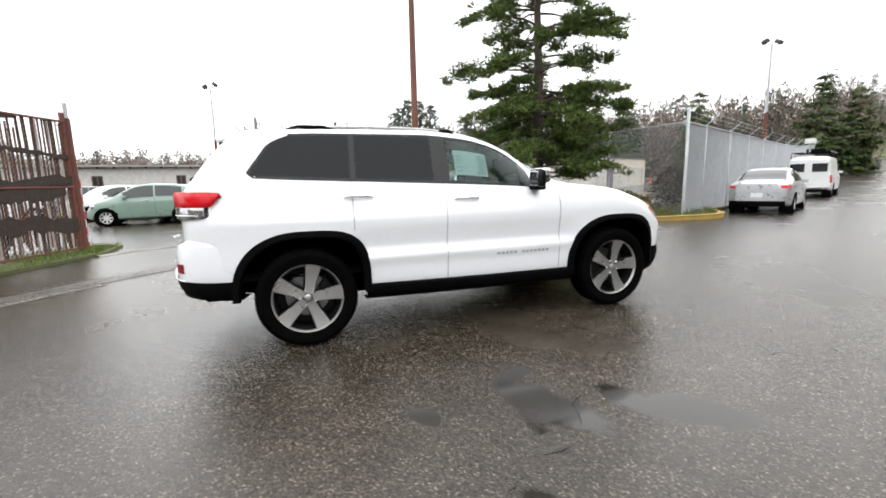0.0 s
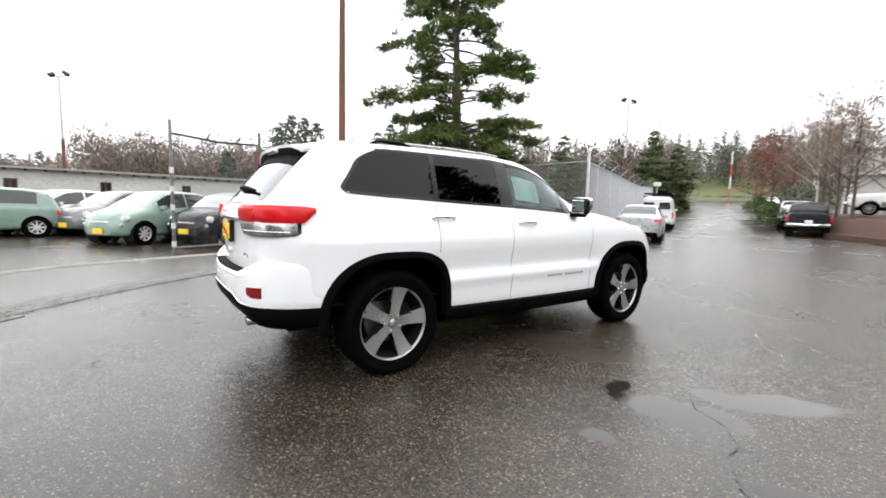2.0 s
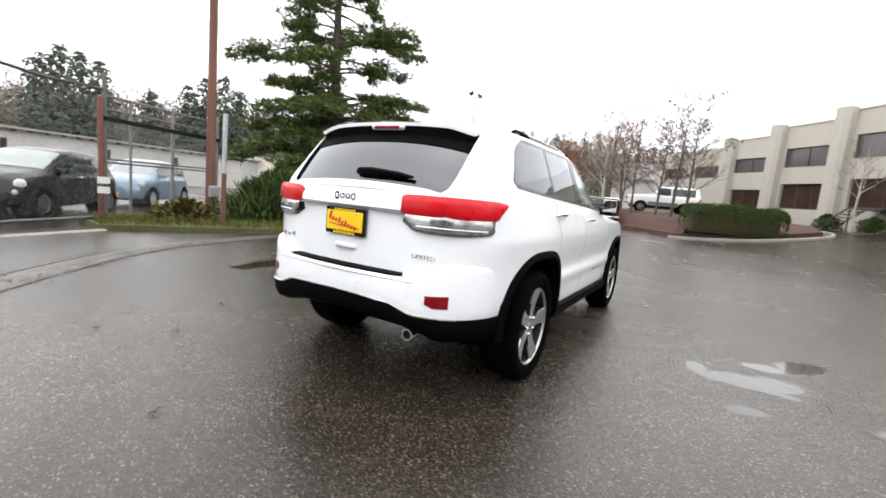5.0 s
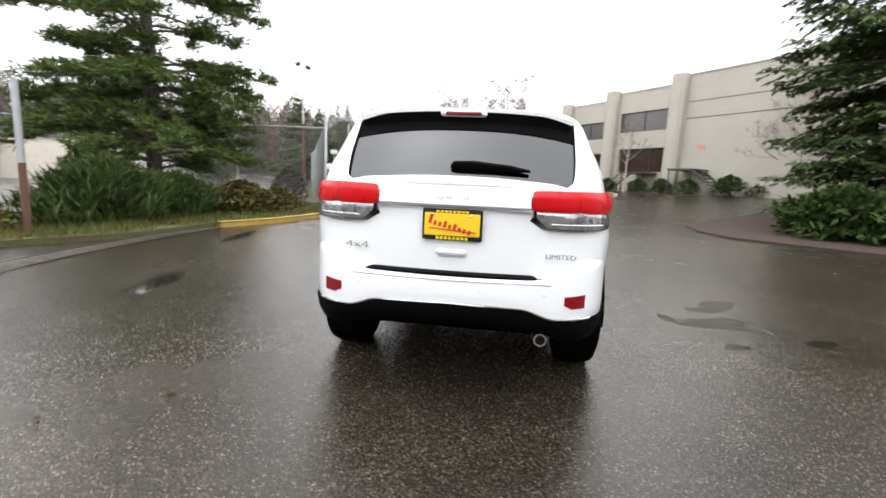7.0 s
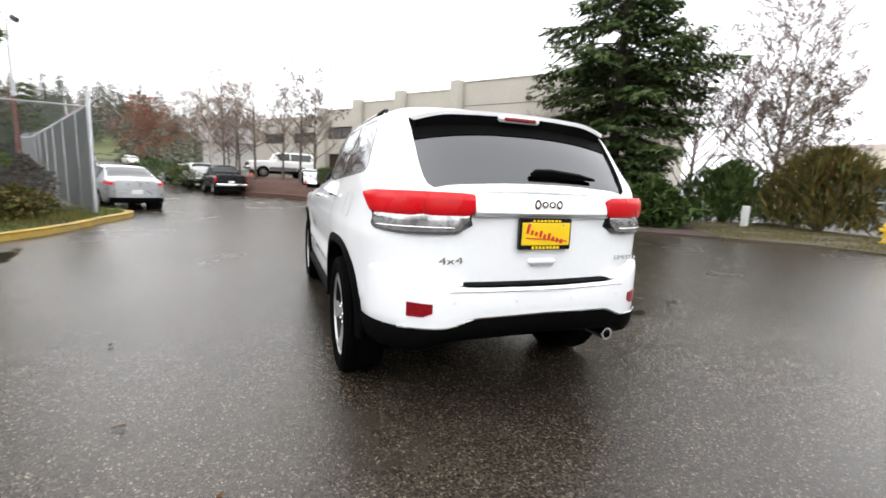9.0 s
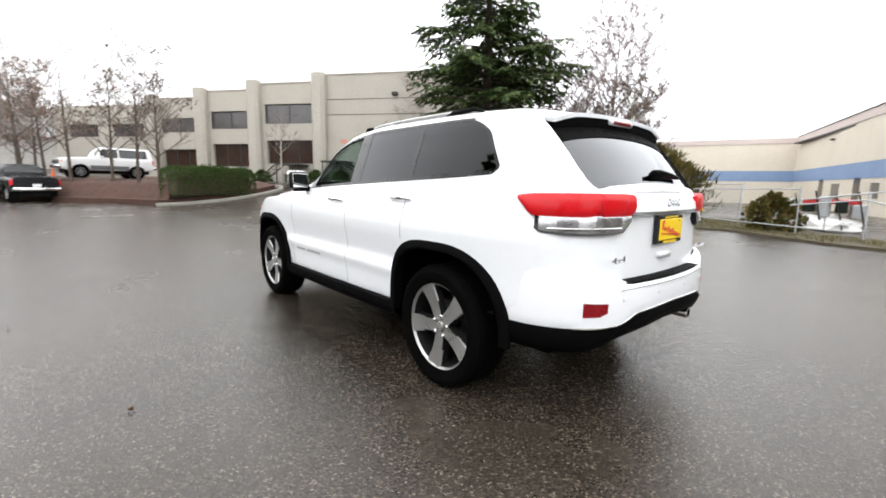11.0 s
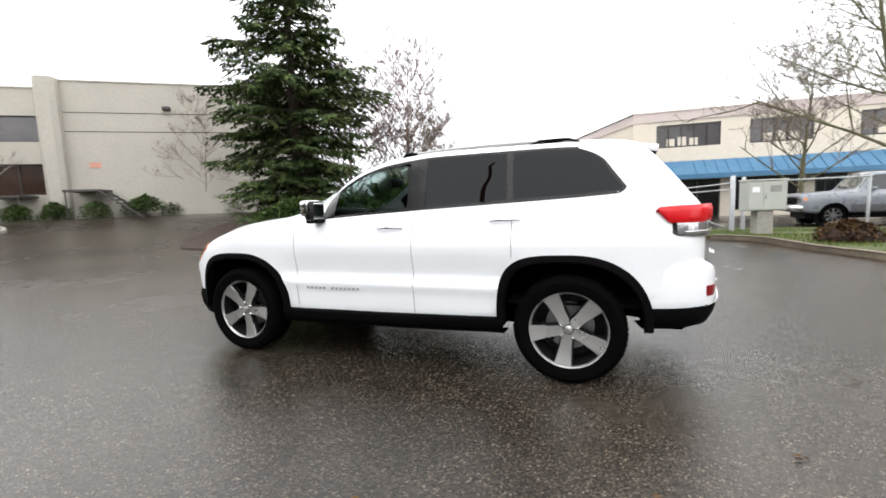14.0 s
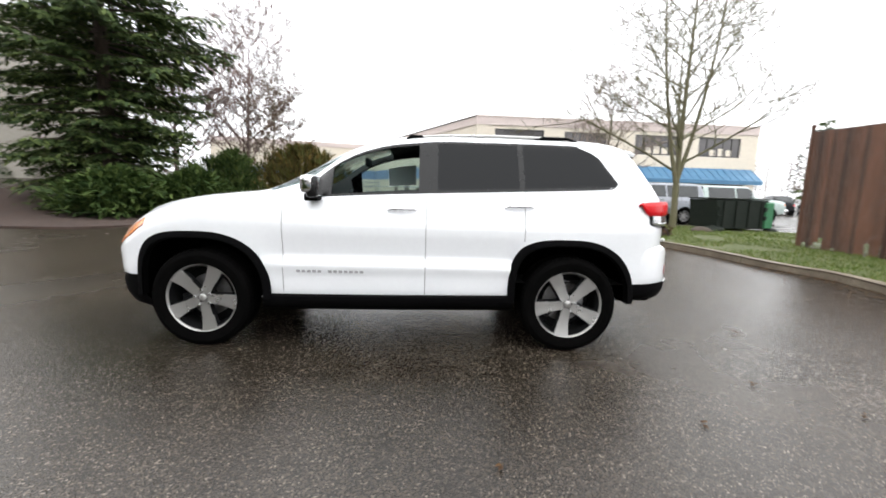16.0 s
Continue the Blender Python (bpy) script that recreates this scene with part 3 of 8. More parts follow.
def suv():
    car = thing("white_suv", pose(-0.012, -0.012, 0, 0, 0, 0.7), "clean white five-door sport-utility car with dark glass, standing on wet asphalt", "car")
    car_skin(car)
    for side in (1, -1):
        # shut lines of the doors, hood and fuel flap
        col = lambda x, z0, z1, n=14: [(x, vz(x, z0 + (z1 - z0) * i / n)) for i in range(n + 1)]
        part("shut_line", ribbon(col(0.82, 0.435, 1.165), 0.0035, side, 0.001, bmesh.new()), SEAM, car)
        part("shut_line", ribbon(col(-0.29, 0.45, 1.235), 0.0035, side, 0.001, bmesh.new()), SEAM, car)
        part("shut_line", ribbon(col(-1.07, 0.90, 1.28), 0.0035, side, 0.001, bmesh.new()), SEAM, car)
        part("shut_line", ribbon([(x, 8.95) for x in [0.9 + 0.06 * i for i in range(20)]], 0.003, side, 0.001, bmesh.new()), SEAM, car)
        if side > 0:
            bm = bmesh.new()
            fl = [(-1.50, 1.18), (-1.50, 1.07), (-1.515, 1.05), (-1.66, 1.05), (-1.675, 1.07), (-1.675, 1.18), (-1.66, 1.195), (-1.515, 1.195), (-1.50, 1.18)]
            ribbon([(x, vz(x, z)) for x, z in fl], 0.0012, side, 0.001, bm)
            part("fuel_flap_line", bm, SEAM, car)
        # black frame round the side windows and the pillars between them
        rear = lambda f: -1.86 + (f - 0.03) * 0.26
        back = lambda f: rear(f) + (0.0 if f < 0.6 else 1.9 * (f - 0.6) ** 2) + (0.0 if f > 0.14 else 4.0 * (0.14 - f) ** 2)
        fr = bmesh.new()
        for a, b, c, d in ((lambda f: -1.77, lambda f: 0.565, 0.0, 0.055), (lambda f: -1.52, lambda f: 0.565, 0.835, 0.89), (lambda f: -0.375, lambda f: -0.225, 0.03, 0.86), (lambda f: -1.075 + 0.02 * f, lambda f: -1.03 + 0.02 * f, 0.03, 0.86), (lambda f: back(f) + 0.004, lambda f: back(f) + 0.03, 0.0, 0.87), (lambda f: 0.46, lambda f: 0.575, 0.02, 0.87)):
            n = 40 if c != 0.03 else 4
            join(fr, patch(a, b, c, d, side, 0.003, n, 8 if d - c < 0.8 else 24, 0.012))
        part("pillar_skin", patch(lambda f: rear(f) - 0.16, lambda f: back(f) + 0.012, -0.02, 0.92, side, 0.0015, 10, 20, 0.004), PAINT, car, smooth=40)
        part("window_frame", fr, GLOSSBLACK, car, "gloss black window surround and pillars", smooth=40)
        if side < 0:
            pane = part("front_window", patch(lambda f: -0.23, lambda f: 0.47, 0.04, 0.85, side, 0.001), CLEAR, car, "clear front door glass with a price sheet inside", smooth=40)
            # price sheet behind the glass: paper with rows of grey print
            def on(f0, f1, x0, x1, off, m, name):
                ob = part(name, patch(lambda f: x0, lambda f: x1, f0, f1, side, off, 4, 4, 0.001), m, pane)
                return ob
            on(0.20, 0.66, -0.16, 0.15, -0.012, PAPER, "price_sheet")
            for k in range(9):
                f = 0.24 + 0.043 * k
                on(f, f + 0.018, 0.07 if k % 3 else 0.05, 0.135, -0.0105, INK, "print_bar")
            for k in range(5):
                f = 0.27 + 0.07 * k
                on(f, f + 0.012, -0.14, -0.10 + 0.02 * (k % 2), -0.0105, INK, "print_bar")
        part("rear_door_window", patch(lambda f: -1.04 + 0.02 * f, lambda f: -0.365, 0.04, 0.85, side, 0.001), PRIVACY, car, "dark tinted rear door glass", smooth=40)
        part("quarter_window", patch(lambda f: back(f) + 0.015, lambda f: -1.07 + 0.02 * f, 0.04, 0.85, side, 0.001, 12, 24), PRIVACY, car, "dark tinted quarter glass", smooth=40)
        # wheel arch trims, liners and sill
        for cx in ARCH:
            rows, liner = [], []
            for k in range(49):
                a = -0.03 + (math.pi + 0.06) * k / 48
                ca, sa = math.cos(a), math.sin(a)
                d = 1 / arch_norm(ca, max(0, sa))
                row = []
                for r, o in ((0.448, -0.05), (0.448, 0.012), (0.458, 0.02), (0.492, 0.017), (0.504, 0.008), (0.506, -0.006)):
                    x, z = cx + r * d * ca, ARCH_Z + r * d * sa
                    row.append(Vector((x, side * (lerp(W_T, x) - 0.012 + o), z)))
                rows.append(row)
                x, z = cx + 0.449 * d * ca, ARCH_Z + 0.449 * d * sa
                liner.append([Vector((x, side * y, z)) for y in (0.925, 0.80, 0.62, 0.52)] + [Vector((cx, side * 0.52, 0.45))])
            part("wheel_arch_trim", grid_mesh(rows), BLACK, car, "black plastic wheel arch trim", smooth=40)
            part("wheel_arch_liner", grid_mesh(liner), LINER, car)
        sill = bmesh.new()
        rows = []
        for k in range(41):
            x = -1.0 + 1.98 * k / 40
            w = lerp(W_T, x)
            z = lerp(Z0_T, x)
            rows.append([Vector((x, side * y, zz)) for y, zz in ((w - 0.03, z + 0.012), (w - 0.004, z + 0.004), (w, z - 0.02), (w - 0.012, z - 0.075), (w - 0.06, z - 0.115), (w - 0.22, z - 0.12))])
        part("sill_trim", grid_mesh(rows, sill), BLACK, car, "black plastic sill trim", smooth=40)
        part("sill_strip", tube([skin(-0.93 + 1.85 * k / 20, 0.3, side, 0.012) for k in range(21)], 0.005, 6), CHROME, car)
        # door handles on their cups
        for x, z in ((-0.10, 1.115), (-1.02, 1.158)):
            v = vz(x, z)
            p, n = skin(x, v, side), (skin(x, v, side, 0.02) - skin(x, v, side)).normalized()
            h = tube([p + Vector((0.11, 0, -0.002)) + n * 0.004, p + Vector((0.085, 0, 0)) + n * 0.03, p + n * 0.04, p + Vector((-0.085, 0, 0.004)) + n * 0.03, p + Vector((-0.11, 0, 0.004)) + n * 0.004], [0.010, 0.013, 0.014, 0.013, 0.010], 10)
            part("door_handle", h, CHROME, car, "chrome door handle", smooth=60)
            part("handle_cup", lathe([(0.0, -0.012), (0.03, -0.008), (0.042, 0.002), (0.036, 0.0005)], 24, m=Matrix.Translation(p) @ Matrix.Rotation(-side * math.pi / 2, 4, "X") @ Matrix.Diagonal((1.6, 0.75, 1, 1))), PAINT, car, smooth=60)
        # lettering on the front door that is a maker's name: bars
        for k in range(13):
            if k == 5:
                continue
            x = 0.70 - 0.041 * k if side > 0 else 0.19 + 0.041 * k
            for q in (0,):
                v = vz(x, 0.626)
                p = skin(x, v, side, 0.002)
                part("badge_bar", box(-0.014, 0.014, -0.002, 0.002, -0.010, 0.010), SEAM, car, at=Matrix.Translation(p))
        # mirror: arm, black housing, chrome cap, glass
        mir = new("door_mirror")
        mir.parent = car
        mir.matrix_basis = Matrix.Translation((0.575, side * 0.972, 1.275))
        part("mirror_arm", box(-0.05, 0.06, -0.10 if side > 0 else -0.03, 0.03 if side > 0 else 0.10, -0.10, -0.045, 0.015, seg=2), BLACK, mir, smooth=50)
        part("mirror_housing", box(-0.055, 0.03, -0.088, 0.088, -0.075, 0.085, 0.03, seg=3), GLOSSBLACK, mir, smooth=50)
        part("mirror_cap", box(-0.035, 0.075, -0.086, 0.09, -0.045, 0.092, 0.036, seg=3), CHROME, mir, "chrome mirror cap", smooth=50)
        part("mirror_glass", box(-0.061, -0.054, -0.07, 0.07, -0.06, 0.065, 0.003), mat_mirror, mir)
        # roof rail with black feet
        rail = [(-0.12, 1.682), (-0.18, 1.704), (-0.4, 1.724), (-0.8, 1.734), (-1.2, 1.732), (-1.45, 1.722), (-1.55, 1.70)]
        part("roof_rail", tube([Vector((x, side * 0.632, z)) for x, z in rail], [0.010, 0.013, 0.013, 0.013, 0.013, 0.013, 0.010], 10), ALLOY, car, "bright roof rail", smooth=60)
        for x0, x1, z0, z1 in ((-0.10, -0.30, 1.672, 1.716), (-1.12, -1.58, 1.69, 1.735)):
            ft = tube([Vector((x0, side * 0.632, z0)), Vector((x0 * 0.75 + x1 * 0.25, side * 0.632, z1 - 0.008)), Vector((x0 * 0.3 + x1 * 0.7, side * 0.632, z1 - 0.006)), Vector((x1, side * 0.632, z0))], [0.012, 0.018, 0.016, 0.008], 8)
            part("rail_foot", ft, BLACK, car, smooth=60)
        # tail lamp, wrapping the corner: red lens above, clear below
        path = [(-2.392, 0.405), (-2.384, 0.48), (-2.365, 0.575), (-2.325, 0.68), (-2.25, 0.778), (-2.15, 0.842), (-2.02, 0.886)]
        sx, sy = [(i / 6, p[0]) for i, p in enumerate(path)], [(i / 6, p[1]) for i, p in enumerate(path)]
        top = [(0.0, 1.224), (0.06, 1.232), (0.5, 1.236), (0.9, 1.232), (1.0, 1.222)]
        low = [(0.0, 1.135), (0.08, 1.122), (0.4, 1.121), (0.46, 1.126), (0.55, 1.119), (0.9, 1.122), (1.0, 1.20)]
        clr = [(0.0, 1.115), (0.05, 1.10), (0.2, 1.045), (0.5, 1.038), (0.84, 1.048), (0.94, 1.10), (1.0, 1.11)]
        lamp = new("tail_lamp")
        lamp.parent = car
        for name, m, a, b, s0, s1, bulge in (("red_lens", RED, low, top, 0.0, 1.0, 0.012), ("clear_lens", CLEARLENS, clr, low, 0.06, 0.86, 0.004), ("lamp_bezel", GLOSSBLACK, [(x, z - 0.009) for x, z in clr], low, 0.03, 0.89, -0.006)):
            rows = []
            for i in range(33):
                s = s0 + (s1 - s0) * i / 32
                x, y = lerp(sx, s), lerp(sy, s)
                tx, ty = lerp(sx, min(s + 0.02, 1)) - lerp(sx, max(s - 0.02, 0)), lerp(sy, min(s + 0.02, 1)) - lerp(sy, max(s - 0.02, 0))
                n = Vector((-ty, tx, 0)).normalized()
                za, zb = lerp(a, s), lerp(b, s)
                row = []
                for j in range(7):
                    t = j / 6
                    lean = 0.10 * (za + (zb - za) * t - 1.05) * step(0.3, 1.0, s)
                    o = bulge * max(0.0, math.sin(math.pi * t)) ** 0.3 + 0.004 - lean
                    row.append(Vector((x + n.x * o, side * (y + n.y * o), za + (zb - za) * t)))
                rows.append(row)
            own = grid_mesh(rows, flip=side < 0)
            bmesh.ops.recalc_face_normals(own, faces=own.faces[:])
            bmesh.ops.solidify(own, geom=own.faces[:], thickness=0.05)
            part(name, own, m, lamp, {"red_lens": "red tail lamp lens", "clear_lens": "clear reversing lamp lens", "lamp_bezel": "dark lamp bezel"}[name], smooth=50)
        seam = [Vector((lerp(sx, 0.44) - 0.0195 + 0.004 * q, side * (lerp(sy, 0.44) + 0.0085), 1.122 + 0.112 * q / 4)) for q in range(5)]
        part("lens_seam", tube(seam, 0.0022, 5), REDDARK, lamp)
        bar = tube([Vector((lerp(sx, s) - 0.012 * (1 - s), side * (lerp(sy, s) + 0.012), 1.062)) for s in [0.2 + 0.06 * k for k in range(11)]], 0.0035, 6)
        part("lamp_bright_bar", bar, CHROME, lamp)
        # head lamp end with amber marker
        hl = slab([[skin(x, v, side, 0.008) for v in (6.7, 7.0, 7.3, 7.6)] for x in (1.89, 1.94, 2.0, 2.06, 2.13)], 0.02)
        part("head_lamp", hl, AMBER, car, "amber side of the head lamp", smooth=50)
    part("windshield", slab([[skin(0.11 + 0.88 * i / 16, 10.3 + 2.7 * j / 10, 1, 0.002) for j in range(11)] + [skin(0.11 + 0.88 * i / 16, 13 - 2.7 * j / 10, -1, 0.002) for j in range(1, 11)] for i in range(17)], 0.005), CLEAR, car, "clear windshield", smooth=40)
    def bowed(x0, x1, n, off):
        rows = []
        for i in range(n + 1):
            x = x0 + (x1 - x0) * i / n
            c, e = skin(x, 13), skin(x, 10.28)
            rows.append([Vector((x - off + 0.03 * abs(u) ** 2.4, e.y * u, c.z - (c.z - e.z) * abs(u) ** 2.4 + off)) for u in [k / 14 for k in range(-14, 15)]])
        return rows
    part("rear_window", slab(bowed(-2.32, -1.97, 16, 0.006), 0.005), REARGLASS, car, "dark tinted rear window", smooth=60)
    part("tailgate_lip", slab(bowed(-2.335, -2.305, 3, 0.012), 0.012), PAINT, car, smooth=60)
    # black printed edge of the glass, with the spoiler's shade put into its colour
    part("rear_window_band", slab(bowed(-2.095, -1.975, 8, 0.0095), 0.003), BLACK, car, "black band along the top of the rear window", smooth=60)
    # spoiler over the rear window with a high brake lamp
    rows = []
    for i in range(9):
        t = i / 8
        row = []
        for j in range(25):
            u = -1 + j / 12
            droop = 0.03 * max(0, abs(u) - 0.72) ** 1.3 / 0.28 ** 1.3
            row.append(Vector((-1.72 - 0.355 * t * (1 - 0.11 * abs(u) ** 3), 0.628 * u, 1.722 - 0.026 * t - 0.012 * t * t - 0.03 * u * u - droop * (0.4 + 0.6 * t))))
        rows.append(row)
    part("roof_spoiler", slab(rows, 0.022), PAINT, car, "white roof spoiler", smooth=50)
    under = []
    for j in range(25):  # black core below: a wedge that meets the glass
        u = -1 + j / 12
        a = abs(u)
        top = [rows[i][j] + Vector((0, 0, -0.018)) for i in (0, 2, 4, 6, 8)]
        top = [Vector((p.x + 0.012, p.y * 0.975, p.z)) for p in top]
        t = top[-1]
        deep = 0.106 * (1 - 0.40 * step(0.78, 1.0, a))
        under.append(top + [t + Vector((0.002, 0, -0.028)), t + Vector((0.022, 0, -0.03 - deep * 0.55)), t + Vector((0.05, 0, -0.03 - deep)), t + Vector((0.13, 0, -0.03 - deep * 0.9)), top[0] + Vector((0, 0, -0.05))])
    core = bmesh.new()
    vs = [[core.verts.new(p) for p in r] for r in under]
    m = len(vs[0])
    for r0, r1 in zip(vs, vs[1:]):
        for k in range(m):
            core.faces.new((r0[k], r0[(k + 1) % m], r1[(k + 1) % m], r1[k]))
    core.faces.new(vs[0])
    core.faces.new(vs[-1][::-1])
    bmesh.ops.recalc_face_normals(core, faces=core.faces[:])
    part("spoiler_core", core, BLACK, car, "deep black underside and ends of the spoiler", smooth=50)
    part("brake_light_housing", box(-2.082, -2.00, -0.135, 0.135, 1.634, 1.672, 0.012), PAINT, car, smooth=50)
    part("high_brake_light", box(-2.087, -2.00, -0.105, 0.105, 1.640, 1.661, 0.006), REDDARK, car, "dark red high brake lamp")
    tilt = Matrix.Translation((-2.30, 0.02, 1.335)) @ Matrix.Rotation(radians(-31), 4, "Y")
    part("rear_wiper", prism([(0.0, 0.03), (-0.10, 0.036), (-0.30, 0.024), (-0.41, 0.006), (-0.41, -0.004), (-0.22, -0.014), (0.0, -0.022), (0.02, 0.0)], 0.022, m=tilt @ Matrix.Rotation(radians(90), 4, "Z") @ Matrix.Rotation(radians(90), 4, "X") @ Matrix.Rotation(radians(2), 4, "Z"), bevel=0.004), BLACK, car, smooth=50)
    # tailgate: brow over the plate, plate in its frame, handle
    brow = []
    for zz, o in ((1.128, 0.0), (1.13, 0.028), (1.142, 0.038), (1.18, 0.030), (1.208, 0.010), (1.222, -0.02)):
        brow.append([Vector((-2.39 + 0.028 * (abs(y) / 0.42) ** 2 - o, y, zz)) for y in [-0.40 + 0.05 * k for k in range(17)]])
    part("tailgate_brow", slab(brow, 0.012), PAINT, car, smooth=50)
    # grey strip stands in for the line of shade under the brow
    part("brow_shade_line", box(-2.407, -2.37, -0.40, 0.40, 1.122, 1.129), SEAM, car)
    plate = new("licence_plate")
    plate.parent = car
    plate.matrix_basis = Matrix.Translation((-2.412, 0, 1.035))
    part("plate_frame", box(-0.008, 0.02, -0.158, 0.158, -0.082, 0.082, 0.006), GLOSSBLACK, plate, "black plate frame")
    part("plate_sheet", box(-0.011, 0.0, -0.146, 0.146, -0.058, 0.060, 0.003), YELLOW, plate, "yellow dealer plate with a red flourish")
    fl = bmesh.new()
    for k in range(9):  # a red flourish where a trade name is written
        y0 = 0.115 - 0.0265 * k
        hgt = 0.052 if k == 0 else (0.036 if k in (3, 5) else 0.024)
        box(-0.014, -0.011, y0 - 0.008, y0 + 0.008, -0.025, -0.025 + hgt, 0.002, bm=fl, m=Matrix.Rotation(radians(14), 4, "X"))
    box(-0.014, -0.011, -0.13, 0.12, -0.030, -0.024, bm=fl, m=Matrix.Rotation(radians(4), 4, "X"))
    part("red_flourish", fl, PLATERED, plate)
    for za, zb, m in ((0.064, 0.075, PAPER), (-0.077, -0.062, YELLOW)):
        st = bmesh.new()
        for k in range(8):
            box(-0.0095, -0.006, -0.085 + 0.022 * k, -0.070 + 0.022 * k, za, zb, bm=st)
        part("frame_print_bar", st, YELLOW, plate)
    for y in (-0.10, 0.10):
        part("plate_screw", lathe([(0, 0.0), (0.006, 0.001), (0.007, 0.004)], 10, m=Matrix.Translation((-0.013, y, 0.05)) @ Matrix.Rotation(radians(90), 4, "Y")), CHROME, plate)
    part("tailgate_pull", box(-2.407, -2.38, -0.085, 0.085, 0.872, 0.905, 0.010), PAINT, car, smooth=50)
    part("tailgate_pull_slot", box(-2.4075, -2.39, -0.066, 0.066, 0.868, 0.876), SEAM, car)
    # the maker's badge as plain chrome shapes
    bd = bmesh.new()
    for k, hgt in enumerate((0.052, 0.034, 0.034, 0.046)):
        y = 0.066 - 0.044 * k
        lathe([(0.011, -0.003), (0.021, -0.003), (0.021, 0.004), (0.011, 0.004)], 16, bm=bd, closed=True, m=Matrix.Translation((-2.423, y, 1.188)) @ Matrix.Rotation(radians(-90), 4, "Y") @ Matrix.Diagonal((hgt / 0.042, 0.92, 1, 1)))
    part("tailgate_badge", bd, CHROME, car, "small chrome badge of plain rounded shapes", smooth=40)
    face = Matrix.Rotation(radians(-90), 4, "Z") @ Matrix.Rotation(radians(90), 4, "X")
    letters("4x4", 0.07, 0.003, Matrix.Translation((-2.392, 0.52, 0.885)) @ face @ Matrix.Diagonal((1.25, 0.7, 1, 1)), CHROME, car, "drive_lettering")
    letters("LIMITED", 0.038, 0.003, Matrix.Translation((-2.388, -0.57, 0.885)) @ face @ Matrix.Diagonal((1.15, 0.9, 1, 1)), CHROME, car, "trim_lettering")
    # rear bumper: painted upper, grained lower, top pad, bright strips
    plan = [(-1.95, 0.896), (-2.07, 0.874), (-2.20, 0.822), (-2.315, 0.735), (-2.395, 0.61), (-2.44, 0.42), (-2.457, 0.20), (-2.46, 0.0)]
    px, py = [(i / 7, p[0]) for i, p in enumerate(plan)], [(i / 7, p[1]) for i, p in enumerate(plan)]
    ss = [i / 40 for i in range(41)]
    blk = [(0.0, 0.555), (0.45, 0.56), (0.62, 0.565), (0.74, 0.615), (1.0, 0.625)]
    crest = [(0.0, 0.875), (0.4, 0.865), (0.6, 0.815), (0.72, 0.775), (1.0, 0.775)]
    def ring(s, o):
        x, y = lerp(px, s), lerp(py, s)
        tx, ty = lerp(px, min(1, s + 0.03)) - lerp(px, max(0, s - 0.03)), lerp(py, min(1, s + 0.03)) - lerp(py, max(0, s - 0.03))
        n = Vector((ty, -tx, 0)).normalized()
        return x + n.x * o, max(0.0, y + n.y * o)
    def belt(levels):
        cols = []
        for side in (1, -1):
            for s in (ss if side > 0 else ss[-2::-1]):
                c = []
                for z, o in levels(s):
                    x, y = ring(s, o - 0.012 * (1 - step(0.0, 0.3, s)))
                    c.append(Vector((x, side * y, z)))
                cols.append(c)
        return cols
    up = belt(lambda s: [(lerp(blk, s) - 0.02, -0.012), (lerp(blk, s), 0.0), (lerp(blk, s) + 0.05, 0.002), (lerp(crest, s) - 0.045, 0.0), (lerp(crest, s) - 0.012, -0.006), (lerp(crest, s), -0.018), (lerp(crest, s) + 0.012, -0.045 - 0.055 * step(0.5, 0.8, s))])
    part("rear_bumper", slab(up, 0.004), PAINT, car, "white rear bumper skin", smooth=60)
    hem = [(0.0, 0.395), (0.45, 0.40), (0.7, 0.465), (1.0, 0.49)]
    lo = belt(lambda s: [(lerp(blk, s) + 0.004, 0.004), (lerp(blk, s) - 0.01, 0.009), (lerp(hem, s) + 0.08, 0.0), (lerp(hem, s) + 0.03, -0.025), (lerp(hem, s), -0.09), (lerp(hem, s) - 0.005, -0.3)])
    part("lower_bumper", slab(lo, 0.006), BLACK, car, "black grained lower bumper", smooth=60)
    strip = []
    for side in (1, -1):
        for s in ([0.40 + 0.02 * i for i in range(31)] if side > 0 else [0.40 + 0.02 * i for i in range(29, -1, -1)]):
            x, y = ring(s, 0.009)
            strip.append(Vector((x, side * y, lerp(blk, s) + 0.004)))
    part("bumper_bright_strip", tube(strip, 0.006, 6), CHROME, car, "thin bright strip round the lower bumper")
    part("bumper_top_pad", slab([[Vector((-2.455 + 0.045 * (y / 0.55) ** 2 + 0.125 * i / 3, y, 0.777 + 0.010 * math.sin(math.pi * (i + 0.4) / 3.8))) for y in [-0.53 + 0.053 * k for k in range(21)]] for i in range(4)], 0.012), BLACK, car, "black ribbed bumper top pad", smooth=40)
    part("pad_bright_strip", tube([Vector((-2.463 + 0.045 * (y / 0.55) ** 2, y, 0.752)) for y in [-0.53 + 0.053 * k for k in range(21)]], 0.005, 6), CHROME, car)
    for side in (1, -1):
        rows = []
        for i in range(7):
            s = 0.45 + 0.125 * i / 6
            x, y = ring(s, 0.006)
            rows.append([Vector((x, side * y, z)) for z in (0.622 + 0.02 * max(0, i - 4) / 2, 0.645, 0.67, 0.694 - 0.006 * i / 6)])
        part("bumper_reflector", slab(rows, 0.012), REDDARK, car, "dark red bumper reflector", smooth=40)
        for s in (0.66, 0.88):
            x, y = ring(s, 0.003)
            part("parking_sensor", lathe([(0.0, 0.003), (0.010, 0.002), (0.011, -0.002)], 14, m=Matrix.Translation((x, side * y, 0.70)) @ Matrix.Rotation(radians(-90), 4, "Y")), PAINT, car)
